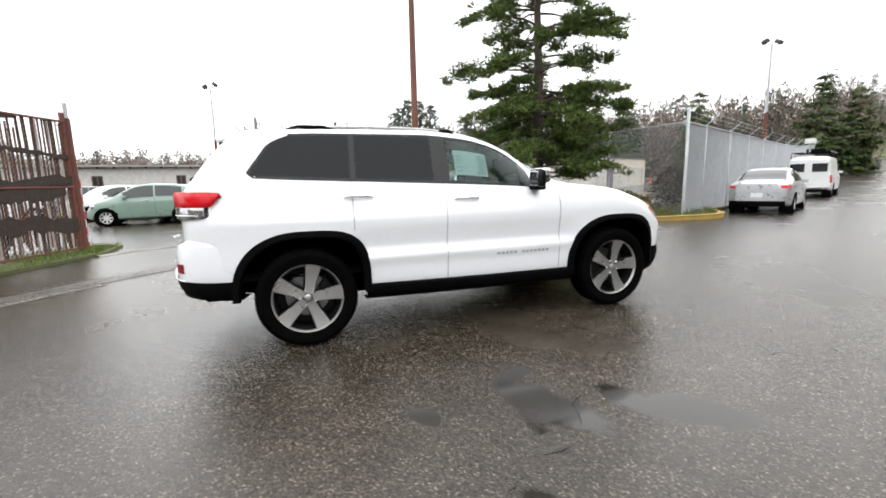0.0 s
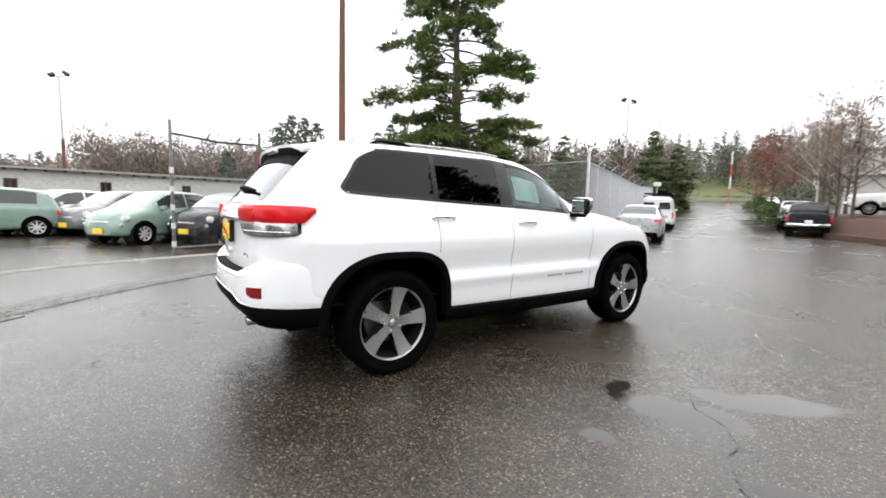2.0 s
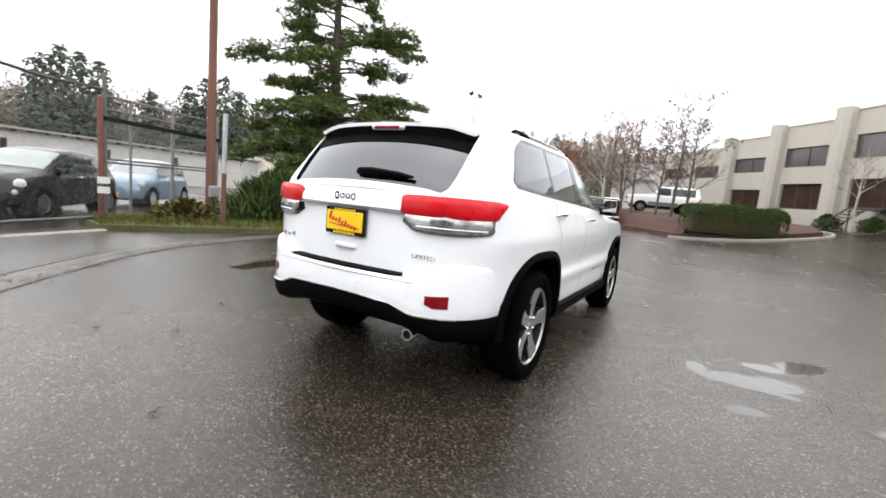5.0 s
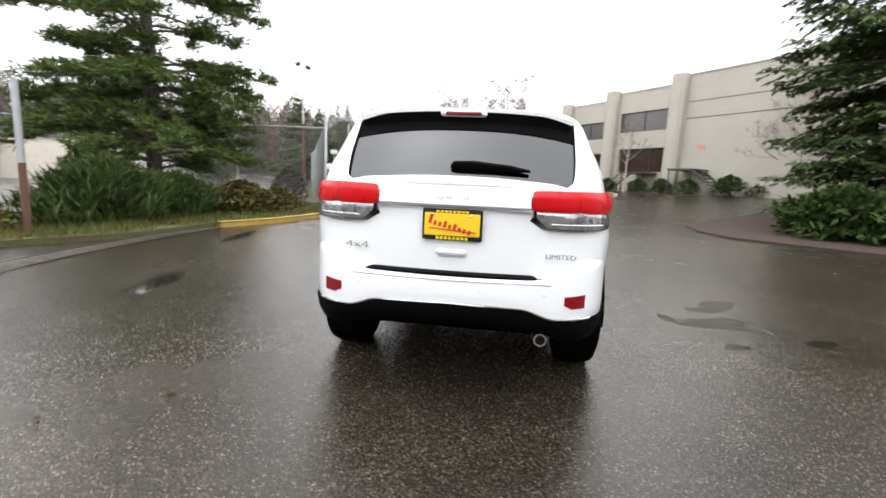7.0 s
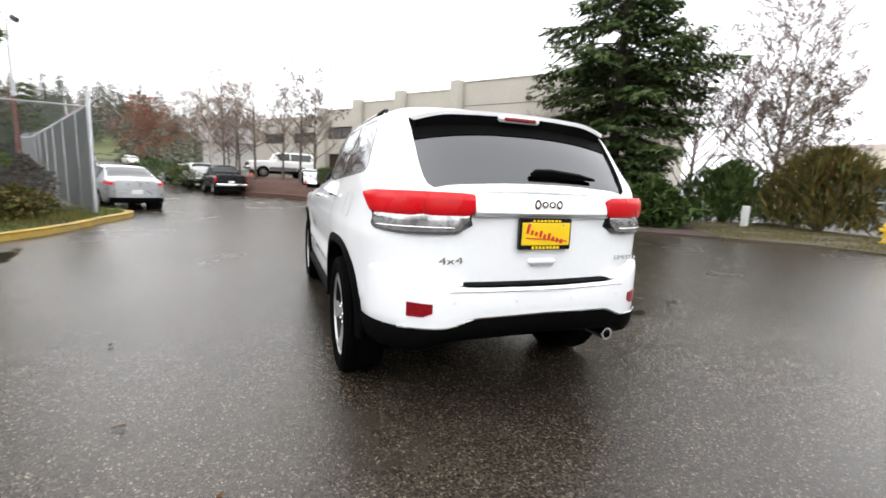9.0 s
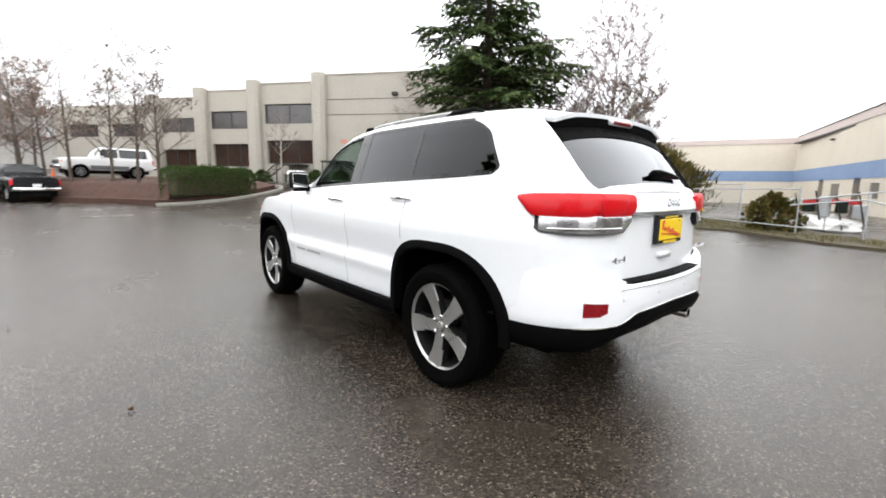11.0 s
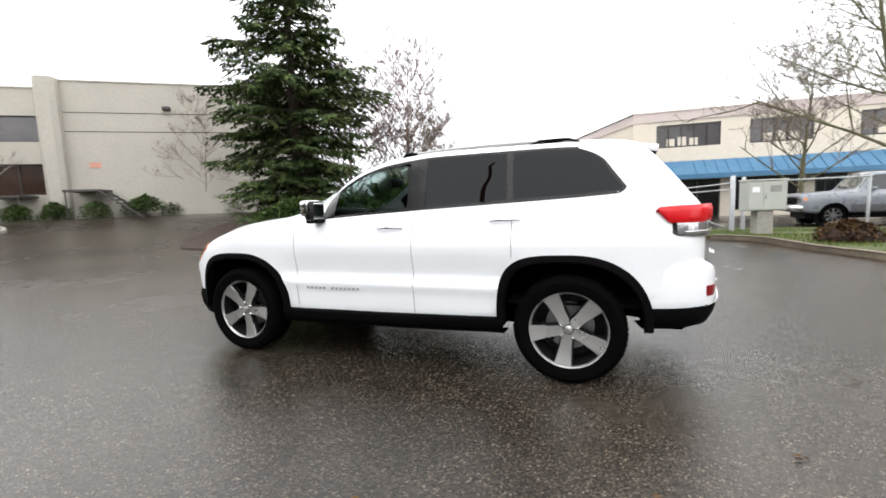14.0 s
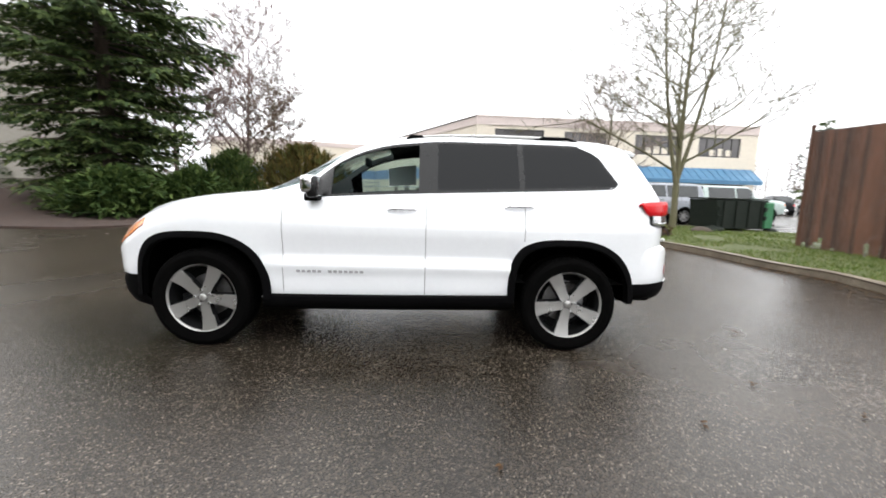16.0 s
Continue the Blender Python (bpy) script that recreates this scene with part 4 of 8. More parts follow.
    part("exhaust_tip", lathe([(0.026, 0.0), (0.036, 0.0), (0.038, 0.006), (0.038, 0.16), (0.027, 0.16)], 26, m=Matrix.Translation((-2.385, -0.50, 0.438)) @ Matrix.Rotation(radians(90), 4, "Y"), closed=True), CHROME, car, "chrome exhaust tip", smooth=40)
    part("exhaust_bore", lathe([(0.0, 0.05), (0.027, 0.05), (0.027, 0.0)], 20, m=Matrix.Translation((-2.385, -0.50, 0.438)) @ Matrix.Rotation(radians(90), 4, "Y")), CABIN, car)
    # front bumper underside
    nose = []
    for k in range(33):
        a = -1 + k / 16
        y = 0.90 * math.sin(a * math.pi / 2)
        x = 1.90 + 0.39 * math.cos(a * math.pi / 2) ** 0.8
        nose.append([Vector((x - o, y * (1 - o * 0.3), z)) for z, o in ((0.56, 0.0), (0.50, -0.012), (0.42, 0.0), (0.33, 0.05), (0.28, 0.16), (0.28, 0.5))])
    part("front_valance", grid_mesh(nose), BLACK, car, "black lower front bumper", smooth=50)
    # underside, axles
    ub = box(-1.75, 2.08, -0.52, 0.52, 0.30, 0.46, 0.03)
    for x0, x1 in ((-2.2, -1.93), (-0.97, 0.97), (1.93, 2.02)):
        box(x0, x1, -0.80, 0.80, 0.40 if abs(x0) > 1 else 0.33, 0.48, 0.02, bm=ub)
    for x in ARCH:
        tube([(x, -0.76, 0.386), (x, 0.76, 0.386)], 0.045, 8, ub)
    tube([(-2.28, -0.50, 0.438), (-1.9, -0.50, 0.41), (-1.75, -0.45, 0.34), (-0.9, -0.3, 0.28), (0.9, -0.2, 0.28)], 0.03, 8, ub)
    box(-1.80, -1.65, -0.45, 0.35, 0.30, 0.38, 0.03, bm=ub)
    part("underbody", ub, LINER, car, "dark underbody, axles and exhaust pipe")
    for x in ARCH:
        for side in (1, -1):
            wheel(car, x, side, {(1, 1): 29, (-1, 1): 9, (1, -1): 5, (-1, -1): 6}[1 if x > 0 else -1, side])
    # cabin: lining, dash, wheel, seats
    lin = bmesh.new()
    for side in (1, -1):
        grid_mesh([[skin(x, v, side, -0.05) for v in (6.4, 7, 7.9)] for x in [-2.1 + 0.1 * k for k in range(31)]], lin)
        grid_mesh([[skin(x, v, side, -0.05) for v in (0.5, 2, 4, 6.4)] for x in [-0.9 + 0.1 * k for k in range(19)]], lin)
        grid_mesh([[Vector((x, 0, 0.55)), Vector((x, side * 0.86, 0.55))] for x in (-2.1, 0.95)], lin)
    part("cabin_lining", lin, CABIN, car, "dark door and floor lining", smooth=40)
    hd = bmesh.new()
    for side in (1, -1):
        grid_mesh([[skin(x, v, side, -0.03) for v in (9.75, 10, 10.5, 11, 12, 13)] for x in [-2.0 + 0.105 * k for k in range(21)]], hd)
    part("headliner", hd, CABIN, car, smooth=40)
    part("load_cover", box(-2.2, -1.3, -0.72, 0.72, 1.12, 1.15, 0.01), CABIN, car)
    part("dashboard", box(0.42, 0.98, -0.78, 0.78, 0.85, 1.165, 0.06, seg=3), CABIN, car, smooth=50)
    part("instrument_hood", box(0.36, 0.62, 0.20, 0.56, 1.08, 1.20, 0.05, seg=3), CABIN, car, smooth=50)
    part("steering_wheel", lathe([(0.185 + 0.014 * math.cos(a), 0.014 * math.sin(a)) for a in [k * math.pi / 4 for k in range(8)]], 36, closed=True, m=Matrix.Translation((0.30, 0.38, 1.09)) @ Matrix.Rotation(radians(-66), 4, "Y")), CABIN, car, "black steering wheel", smooth=60)
    sp = box(-0.05, 0.05, -0.07, 0.07, -0.03, 0.015, 0.012)
    for a in (90, -90, 180):
        box(0.03, 0.185, -0.016, 0.016, -0.012, 0.004, 0.004, bm=sp, m=Matrix.Rotation(radians(a), 4, "Z"))
    part("steering_hub", sp, CABIN, car, at=Matrix.Translation((0.30, 0.38, 1.09)) @ Matrix.Rotation(radians(-66), 4, "Y"))
    part("interior_mirror", box(0.26, 0.30, -0.13, 0.13, 1.48, 1.56, 0.015, seg=2), CABIN, car, smooth=50)
    for y in (0.38, -0.38):
        seat(car, -0.15, y)
    part("rear_bench", box(-1.35, -0.95, -0.46, 0.46, 0.62, 0.82, 0.05, seg=2), SEATCLOTH, car, smooth=50)
    part("rear_bench_back", box(-0.08, 0.08, -0.46, 0.46, 0.0, 0.55, 0.05, m=Matrix.Translation((-1.33, 0, 0.76)) @ Matrix.Rotation(radians(-18), 4, "Y"), seg=2), SEATCLOTH, car, smooth=50)
    return car


mat_mirror = mat("mirror_glass", (0.85, 0.86, 0.87), None, 5, (0.0, 0.02), metal=1.0, fine=0.0)
suv()


# ---- materials of the surroundings ----
BEIGE = mat("beige_concrete_panel", (0.455, 0.425, 0.37), (0.41, 0.383, 0.333), 0.5, (0.75, 0.9), bump=0.1, bump_scale=40, fine=0.15)
CREAM = mat("cream_painted_wall", (0.72, 0.655, 0.55), (0.67, 0.605, 0.505), 0.4, (0.7, 0.85), bump=0.06, fine=0.1)
PINKBAND = mat("dusty_pink_band", (0.62, 0.53, 0.50), (0.57, 0.485, 0.455), 0.6, (0.7, 0.85), fine=0.1)
BLUEBAND = mat("blue_painted_band", (0.20, 0.29, 0.47), (0.23, 0.33, 0.51), 0.7, (0.6, 0.8), fine=0.1)
AWNING = mat("blue_metal_awning", (0.045, 0.15, 0.27), (0.07, 0.19, 0.32), 1.5, (0.35, 0.5), fine=0.15)
GREYWALL = mat("weathered_grey_wall", (0.56, 0.54, 0.51), (0.44, 0.425, 0.40), 0.35, (0.8, 0.95), bump=0.15, bump_scale=20, fine=0.35)
DULLPIPE = mat("dull_grey_pipe", (0.17, 0.165, 0.155), (0.11, 0.10, 0.095), 5, (0.5, 0.7), metal=0.2, fine=0.4)
DARKROOF = mat("dark_roof_edge", (0.045, 0.042, 0.04), (0.07, 0.065, 0.06), 1.2, (0.6, 0.8))
WINDOW = mat("office_glass", (0.060, 0.056, 0.058), (0.09, 0.082, 0.082), 0.8, (0.06, 0.14), fine=0.05, spec=0.6)
# panes near black: dark interior and the awning's shade put into the colour
SHOPDARK = mat("shaded_shop_glass", (0.008, 0.009, 0.009), (0.014, 0.014, 0.013), 1.1, (0.12, 0.22), fine=0.05, spec=0.2)
BRONZE = mat("bronze_glass", (0.030, 0.018, 0.014), (0.055, 0.03, 0.022), 1.1, (0.10, 0.2), fine=0.05)
GALV = mat("galvanised_steel", (0.46, 0.47, 0.48), (0.36, 0.37, 0.38), 3, (0.4, 0.55), metal=0.6, fine=0.3)
WIRE = mat("chain_link_wire", (0.40, 0.41, 0.42), (0.32, 0.33, 0.34), 4, (0.5, 0.6), metal=0.4)
RUST = mat("rusty_red_steel", (0.17, 0.052, 0.034), (0.09, 0.036, 0.026), 3, (0.7, 0.85), bump=0.3, fine=0.5)
WOODPOLE = mat("brown_pole", (0.18, 0.075, 0.05), (0.11, 0.055, 0.04), 3, (0.75, 0.9), bump=0.3, stretch=(1, 1, 0.12))
RAGBROWN = mat("rotten_dark_sheeting", (0.040, 0.022, 0.015), (0.022, 0.014, 0.011), 6, (0.6, 0.85), bump=0.5, fine=0.5)
SLATBROWN = mat("brown_fence_slat", (0.105, 0.043, 0.022), (0.06, 0.027, 0.015), 5, (0.6, 0.8), fine=0.6, vary=0.5, stretch=(1, 1, 0.3))
# pale slats: brightness of the gaps between slats put into the slat colour
SLATPALE = mat("bright_gap_slat", (0.36, 0.31, 0.285), (0.20, 0.155, 0.135), 6, (0.6, 0.8), fine=0.5, vary=0.35)
CONCRETE = mat("kerb_concrete", (0.34, 0.32, 0.28), (0.24, 0.23, 0.20), 1.5, (0.6, 0.85), bump=0.25, fine=0.4)
GUTTER = mat("wet_gutter_concrete", (0.10, 0.088, 0.074), (0.045, 0.038, 0.032), 1.3, (0.3, 0.5), bump=0.3, fine=0.5)
KERBWET = mat("leaf_stained_kerb", (0.20, 0.165, 0.12), (0.10, 0.078, 0.055), 1.8, (0.45, 0.7), bump=0.3, fine=0.5)
VERGE = mat("dry_verge_soil", (0.085, 0.068, 0.030), (0.075, 0.095, 0.028), 1.1, (0.8, 0.95), bump=0.8, bump_scale=40, fine=0.6)
KERBYELLOW = mat("worn_yellow_kerb", (0.50, 0.32, 0.05), (0.30, 0.22, 0.08), 2.2, (0.6, 0.8), bump=0.25, fine=0.5)
SOIL = mat("leaf_littered_soil", (0.085, 0.060, 0.036), (0.05, 0.05, 0.022), 2.0, (0.8, 0.95), bump=0.8, bump_scale=25, fine=0.6)
LAWN = mat("grass_soil", (0.075, 0.095, 0.028), (0.10, 0.11, 0.038), 1.2, (0.8, 0.95), bump=0.8, bump_scale=45, fine=0.6)
BARKCHIP = mat("red_bark_mulch", (0.095, 0.045, 0.030), (0.06, 0.028, 0.020), 3.0, (0.8, 0.95), bump=1.0, bump_scale=30, fine=0.6)
MULCHDARK = mat("dark_bark_mulch", (0.055, 0.030, 0.021), (0.032, 0.019, 0.014), 3.0, (0.8, 0.95), bump=1.0, bump_scale=30, fine=0.6)
TRUNK = mat("grey_brown_bark", (0.11, 0.085, 0.065), (0.06, 0.047, 0.038), 6, (0.8, 0.95), bump=0.6, bump_scale=25, fine=0.4, stretch=(1, 1, 0.3))
PINKTWIG = mat("reddish_bare_twig", (0.20, 0.135, 0.12), (0.13, 0.09, 0.08), 2, (0.8, 0.9))
TWIG = mat("bare_twig", (0.22, 0.175, 0.145), (0.16, 0.125, 0.105), 3, (0.8, 0.9))
MOSSBARK = mat("mossy_bark", (0.14, 0.12, 0.075), (0.10, 0.10, 0.045), 3, (0.8, 0.95), bump=0.5, fine=0.4)
PALEBARK = mat("birch_bark", (0.55, 0.52, 0.47), (0.28, 0.24, 0.20), 8, (0.7, 0.85), fine=0.3, stretch=(1, 1, 3))
RUSTLEAF = mat("russet_twigs", (0.22, 0.085, 0.05), (0.30, 0.13, 0.06), 1, (0.7, 0.9))
TARMARK = mat("tar_crack", (0.012, 0.011, 0.010), None, 6, (0.3, 0.5))
ORANGE = mat("orange_cone_plastic", (0.75, 0.14, 0.03), None, 4, (0.5, 0.6))
BINGREEN = mat("green_bin_paint", (0.02, 0.16, 0.06), (0.015, 0.11, 0.045), 3, (0.4, 0.6), fine=0.3)
BINDARK = mat("dark_bin_paint", (0.006, 0.010, 0.007), (0.01, 0.014, 0.01), 3, (0.6, 0.7), fine=0.3, spec=0.2)
HYDRANT = mat("yellow_hydrant_paint", (0.75, 0.48, 0.02), (0.6, 0.38, 0.02), 8, (0.4, 0.55))
CABINETGREY = mat("grey_green_cabinet", (0.44, 0.45, 0.41), (0.38, 0.39, 0.36), 2.5, (0.5, 0.65), fine=0.15)
REDTAPE = mat("red_tape", (0.55, 0.02, 0.02), None, 4, (0.4, 0.5))
TAPEWHITE = mat("white_tape", (0.7, 0.7, 0.68), None, 4, (0.4, 0.5))


def leaves(name, a, b, c):
    """Leaf or needle colour that differs from piece to piece."""
    m = bpy.data.materials.new(name)
    m.use_nodes = True
    nt = m.node_tree
    bs = nt.nodes["Principled BSDF"]
    ge = nt.nodes.new("ShaderNodeNewGeometry")
    nt.links.new(ramp(nt, ge.outputs["Random Per Island"], [(0.0, a), (0.55, b), (1.0, c)]), bs.inputs["Base Color"])
    bs.inputs["Roughness"].default_value = 0.7
    bs.inputs["Specular IOR Level"].default_value = 0.10
    return m


FIR = leaves("fir_needles", (0.030, 0.049, 0.021), (0.060, 0.090, 0.032), (0.12, 0.155, 0.050))
PINE = leaves("pine_needles", (0.035, 0.058, 0.022), (0.085, 0.125, 0.036), (0.17, 0.21, 0.06))
SHRUB = leaves("shrub_leaves", (0.026, 0.046, 0.016), (0.055, 0.088, 0.026), (0.11, 0.14, 0.042))
BRUSH = leaves("bramble_leaves", (0.07, 0.05, 0.022), (0.09, 0.10, 0.03), (0.16, 0.10, 0.03))
HEDGE = leaves("hedge_leaves", (0.022, 0.042, 0.014), (0.052, 0.085, 0.024), (0.09, 0.125, 0.036))
BLADE = leaves("grass_blades", (0.05, 0.085, 0.018), (0.10, 0.15, 0.03), (0.19, 0.19, 0.07))
# distance haze is painted into these needles: paler and greyer than FIR
FARFIR = leaves("hazed_fir_needles", (0.05, 0.063, 0.052), (0.072, 0.088, 0.066), (0.105, 0.12, 0.08))
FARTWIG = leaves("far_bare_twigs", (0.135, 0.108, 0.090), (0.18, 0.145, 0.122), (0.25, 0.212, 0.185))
LITTER = leaves("fallen_leaves", (0.03, 0.017, 0.010), (0.06, 0.033, 0.016), (0.105, 0.06, 0.024))


# ---- terrain ----
def rise(x, y):
    """Height of the ground: level round the car, up a driveway to the office and up the road beyond."""
    d = (x - 27.4) * -0.616 + (y + 10.95) * 0.788
    a = 1.15 * (1 - step(1.0, 13.0, d)) * step(6, 18, x) * step(-30, -19, y) * (1 - step(-2.5, 2.0, y - 0.2 * (x - 22)) * 0.75)
    u = x * 0.946 + y * 0.326
    r = 0.034 * max(0, u - 26) * step(24, 40, u)
    hill = 11 * step(118, 200, u) + 4 * step(200, 500, u)
    return a + r + hill


def axis(near, far):
    a, v, s = [], 0.0, 1.5
    while v < far:
        a.append(v)
        if v > near:
            s *= 1.12
        v += s
    return [-k for k in a[:0:-1]] + a


gx, gy = axis(36, 900), axis(30, 900)
bm = grid_mesh([[Vector((x, y, rise(x, y))) for x in gx] for y in gy])
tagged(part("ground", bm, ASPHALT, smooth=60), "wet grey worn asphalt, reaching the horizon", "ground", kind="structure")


def sheet(name, outline, z, material, label, category, thick=0.10, kind="structure", n=3):
    """A raised flat piece of ground with that outline, following the terrain."""
    bm = bmesh.new()
    f = bm.faces.new([bm.verts.new((x, y, 0)) for x, y in outline])
    bmesh.ops.triangulate(bm, faces=[f])
    for _ in range(n):
        long = [e for e in bm.edges if e.calc_length() > 1.2]
        if long:
            bmesh.ops.subdivide_edges(bm, edges=long, cuts=1)
            bmesh.ops.triangulate(bm, faces=bm.faces[:])
    for v in bm.verts:
        v.co.z = rise(v.co.x, v.co.y) + z + (0.02 * noise.noise(v.co * 1.3) if thick > 0.03 and not v.is_boundary else 0)
    if thick > 0.03:
        top = [e for e in bm.edges if e.is_boundary]
        r = bmesh.ops.extrude_edge_only(bm, edges=top)
        for v in r["geom"]:
            if isinstance(v, bmesh.types.BMVert):
                v.co.z -= thick
    bmesh.ops.recalc_face_normals(bm, faces=bm.faces[:])
    return tagged(part(name, bm, material, smooth=50), label, category, kind=kind)


def smooth_line(pts, n=6):
    out = []
    P = [Vector(p) for p in pts]
    for i in range(len(P) - 1):
        a, b, c, d = P[max(i - 1, 0)], P[i], P[i + 1], P[min(i + 2, len(P) - 1)]
        for k in range(n):
            t = k / n
            out.append(0.5 * (2 * b + (c - a) * t + (2 * a - 5 * b + 4 * c - d) * t * t + (3 * b - a - 3 * c + d) * t ** 3))
    return out + [P[-1]]


def band(pts, prof, bm=None):
    """Sweeps a profile of (sideways, up) along a line on the ground."""
    L = [Vector((p[0], p[1])) for p in pts]
    rows = []
    for i, p in enumerate(L):
        d = (L[min(i + 1, len(L) - 1)] - L[max(i - 1, 0)]).normalized()
        n = Vector((-d.y, d.x))
        rows.append([Vector((p.x + n.x * o, p.y + n.y * o, rise(p.x, p.y) + h)) for o, h in prof])
    return grid_mesh(rows, bm)


def kerb(name, pts, material, label, w=0.15, h=0.13):
    """Cast kerb stones, each about 1.2 m long with a fine joint."""
    L = smooth_line(pts, 8)
    top = tagged(new(name), label, "kerb", kind="structure")
    run, cur, k = 0.0, [L[0]], 0
    for a, b in zip(L, L[1:]):
        run += (b - a).length
        cur.append(b)
        if run > 1.2 or b is L[-1]:
            cur2 = [c.copy() for c in cur]
            cur2[-1] = cur2[-1] - (cur2[-1] - cur2[-2]).normalized() * 0.012
            lift = 0.006 * math.sin(k * 2.3)
            bm = band(cur2, [(0, -0.02), (0.0, h * 0.7 + lift), (0.025, h + lift), (w - 0.02, h + lift), (w, h * 0.75 + lift), (w, -0.02)])
            ends = [v for v in bm.verts if len(v.link_faces) == 1 or v.is_boundary]
            bmesh.ops.holes_fill(bm, edges=[e for e in bm.edges if e.is_boundary], sides=8)
            bmesh.ops.recalc_face_normals(bm, faces=bm.faces[:])
            part("kerb_stone", bm, material, top)
            run, cur, k = 0.0, [b], k + 1
    return top


NORTH = [(-0.9, 7.75), (0.4, 7.15), (1.87, 6.42), (3.1, 6.25), (4.3, 6.2), (5.9, 5.62), (8.1, 5.48), (10.0, 5.36), (10.9, 5.75), (11.7, 6.7), (20, 10.75), (34, 17.6)]
sheet("grass_verge", [p for p in NORTH] + [(33, 18.6), (19.4, 12.0), (11, 9.2), (8, 10.6), (2.8, 10.9), (-0.7, 9.2)], 0.10, VERGE, "rough grass verge below the pine", "grass", thick=0.14)
kerb("kerb_painted", NORTH[4:10], KERBYELLOW, "worn yellow painted concrete kerb", w=-0.16)
SOUTH = [(8.6, -6.6), (7.4, -7.9), (6.2, -9.3), (4.6, -10.9), (2.95, -12.2), (0.9, -12.3), (-1.5, -10.75), (-4.4, -9.95), (-5.35, -9.3), (-5.8, -7.5), (-6.45, -5.5), (-6.7, -3.6), (-6.95, -2.2), (-6.6, -0.4), (-6.0, 2.0)]
sheet("lawn_strip", SOUTH[7:] + [(-9.0, 2.2), (-14, -3), (-13.5, -10), (-11.0, -12.6), (-5.5, -12.9), (-3.9, -11.4)], 0.09, LAWN, "wet mossy lawn strip along the kerb", "lawn", thick=0.13)
kerb("kerb_south", SOUTH[7:], KERBWET, "wet concrete kerb with fallen leaves", w=-0.15)
sheet("leaf_verge", SOUTH[3:8] + [(-4.0, -11.4), (-1.2, -13.6), (2, -17.8), (8.5, -19.5), (9.5, -14.0)], 0.06, SOIL, "leaf-littered soil verge below the bushes", "verge", thick=0.10)
sheet("mulch_island", [(12.6, -7.0), (10.3, -6.5), (8.6, -6.7), (7.4, -8.0), (6.2, -9.4), (4.75, -10.9), (9.4, -14.1), (13.5, -16.5), (16.6, -14.5), (15.6, -11), (14.4, -8.6)], 0.05, MULCHDARK, "low island of red bark mulch under the fir", "mulch", thick=0.2)
sheet("mulch_bank_top", [(21.0, -0.2), (22.9, 0.9), (25.9, 3.4), (31, 6.0), (36, 7), (34, -4), (27, -6.5), (23.6, -6.6), (22.0, -4.0)], 0.26, BARKCHIP, "bank of red bark mulch above the road", "mulch", thick=0.35)
kerb("kerb_island", [(20.6, -0.1), (20.9, -2.4), (21.6, -4.8), (22.6, -6.5), (23.7, -7.1), (25.2, -6.9)], CONCRETE, "pale concrete kerb round the hedge island", w=0.16, h=0.15)


def bank():
    rows = []
    for x, y, nx, ny in ((20.9, -0.6, -0.9, 0.3), (22.3, 0.35, -0.6, 0.8), (24.2, 1.95, -0.6, 0.8), (26.2, 3.6, -0.5, 0.85), (29, 5.4, -0.4, 0.9), (33, 7.2, -0.4, 0.9)):
        base = rise(x, y)
        rows.append([Vector((x - nx * o, y - ny * o, base + h + 0.04 * noise.noise(Vector((x, y, o * 3))))) for o, h in ((0, -0.03), (0.2, 0.12), (0.6, 0.55), (1.1, 0.98), (1.6, 1.12), (3.5, 1.15), (6.5, 1.15))])
    bm = grid_mesh(rows)
    bmesh.ops.subdivide_edges(bm, edges=bm.edges[:], cuts=2, use_grid_fill=True)
    for v in bm.verts:
        v.co.z += 0.05 * noise.noise(v.co * 2.2)
    bmesh.ops.recalc_face_normals(bm, faces=bm.faces[:])
    tagged(part("bark_bank", bm, BARKCHIP, smooth=60), "steep bank of red bark mulch below a parked car", "bank", kind="structure")


bank()

# drain band and broken seams along the entrance to the fenced lot
DRAIN = smooth_line([(-6.2, 0.2), (-4.8, 1.75), (-3.45, 3.3), (-1.6, 4.85), (-0.25, 5.5), (2.1, 5.9), (4.2, 6.02)], 10)
tagged(part("gutter_band", band(DRAIN, [(-0.02, 0.002), (0.0, 0.008), (0.17, 0.012), (0.34, 0.010), (0.36, 0.002)]), GUTTER), "flat worn concrete gutter band across the entrance", "gutter", kind="structure")
for o, wd in ((-0.06, 0.035), (0.40, 0.03), (0.18, 0.012)):
    L = [(p.x, p.y) for p in DRAIN]
    tagged(part("gutter_joint", band(L, [(o, 0.0135), (o + wd, 0.0135)]), TARMARK), "dark open joint along the gutter", "joint", kind="structure")
SEAM2 = smooth_line([(-5.2, 5.4), (-4.3, 6.2), (-2.6, 6.95), (-0.8, 7.6)], 10)
tagged(part("asphalt_step", band([(p.x, p.y) for p in SEAM2], [(0, 0.0), (0.02, 0.025), (0.10, 0.028), (0.13, 0.004)]), CONCRETE), "broken pale edge in the asphalt", "edge", kind="structure")


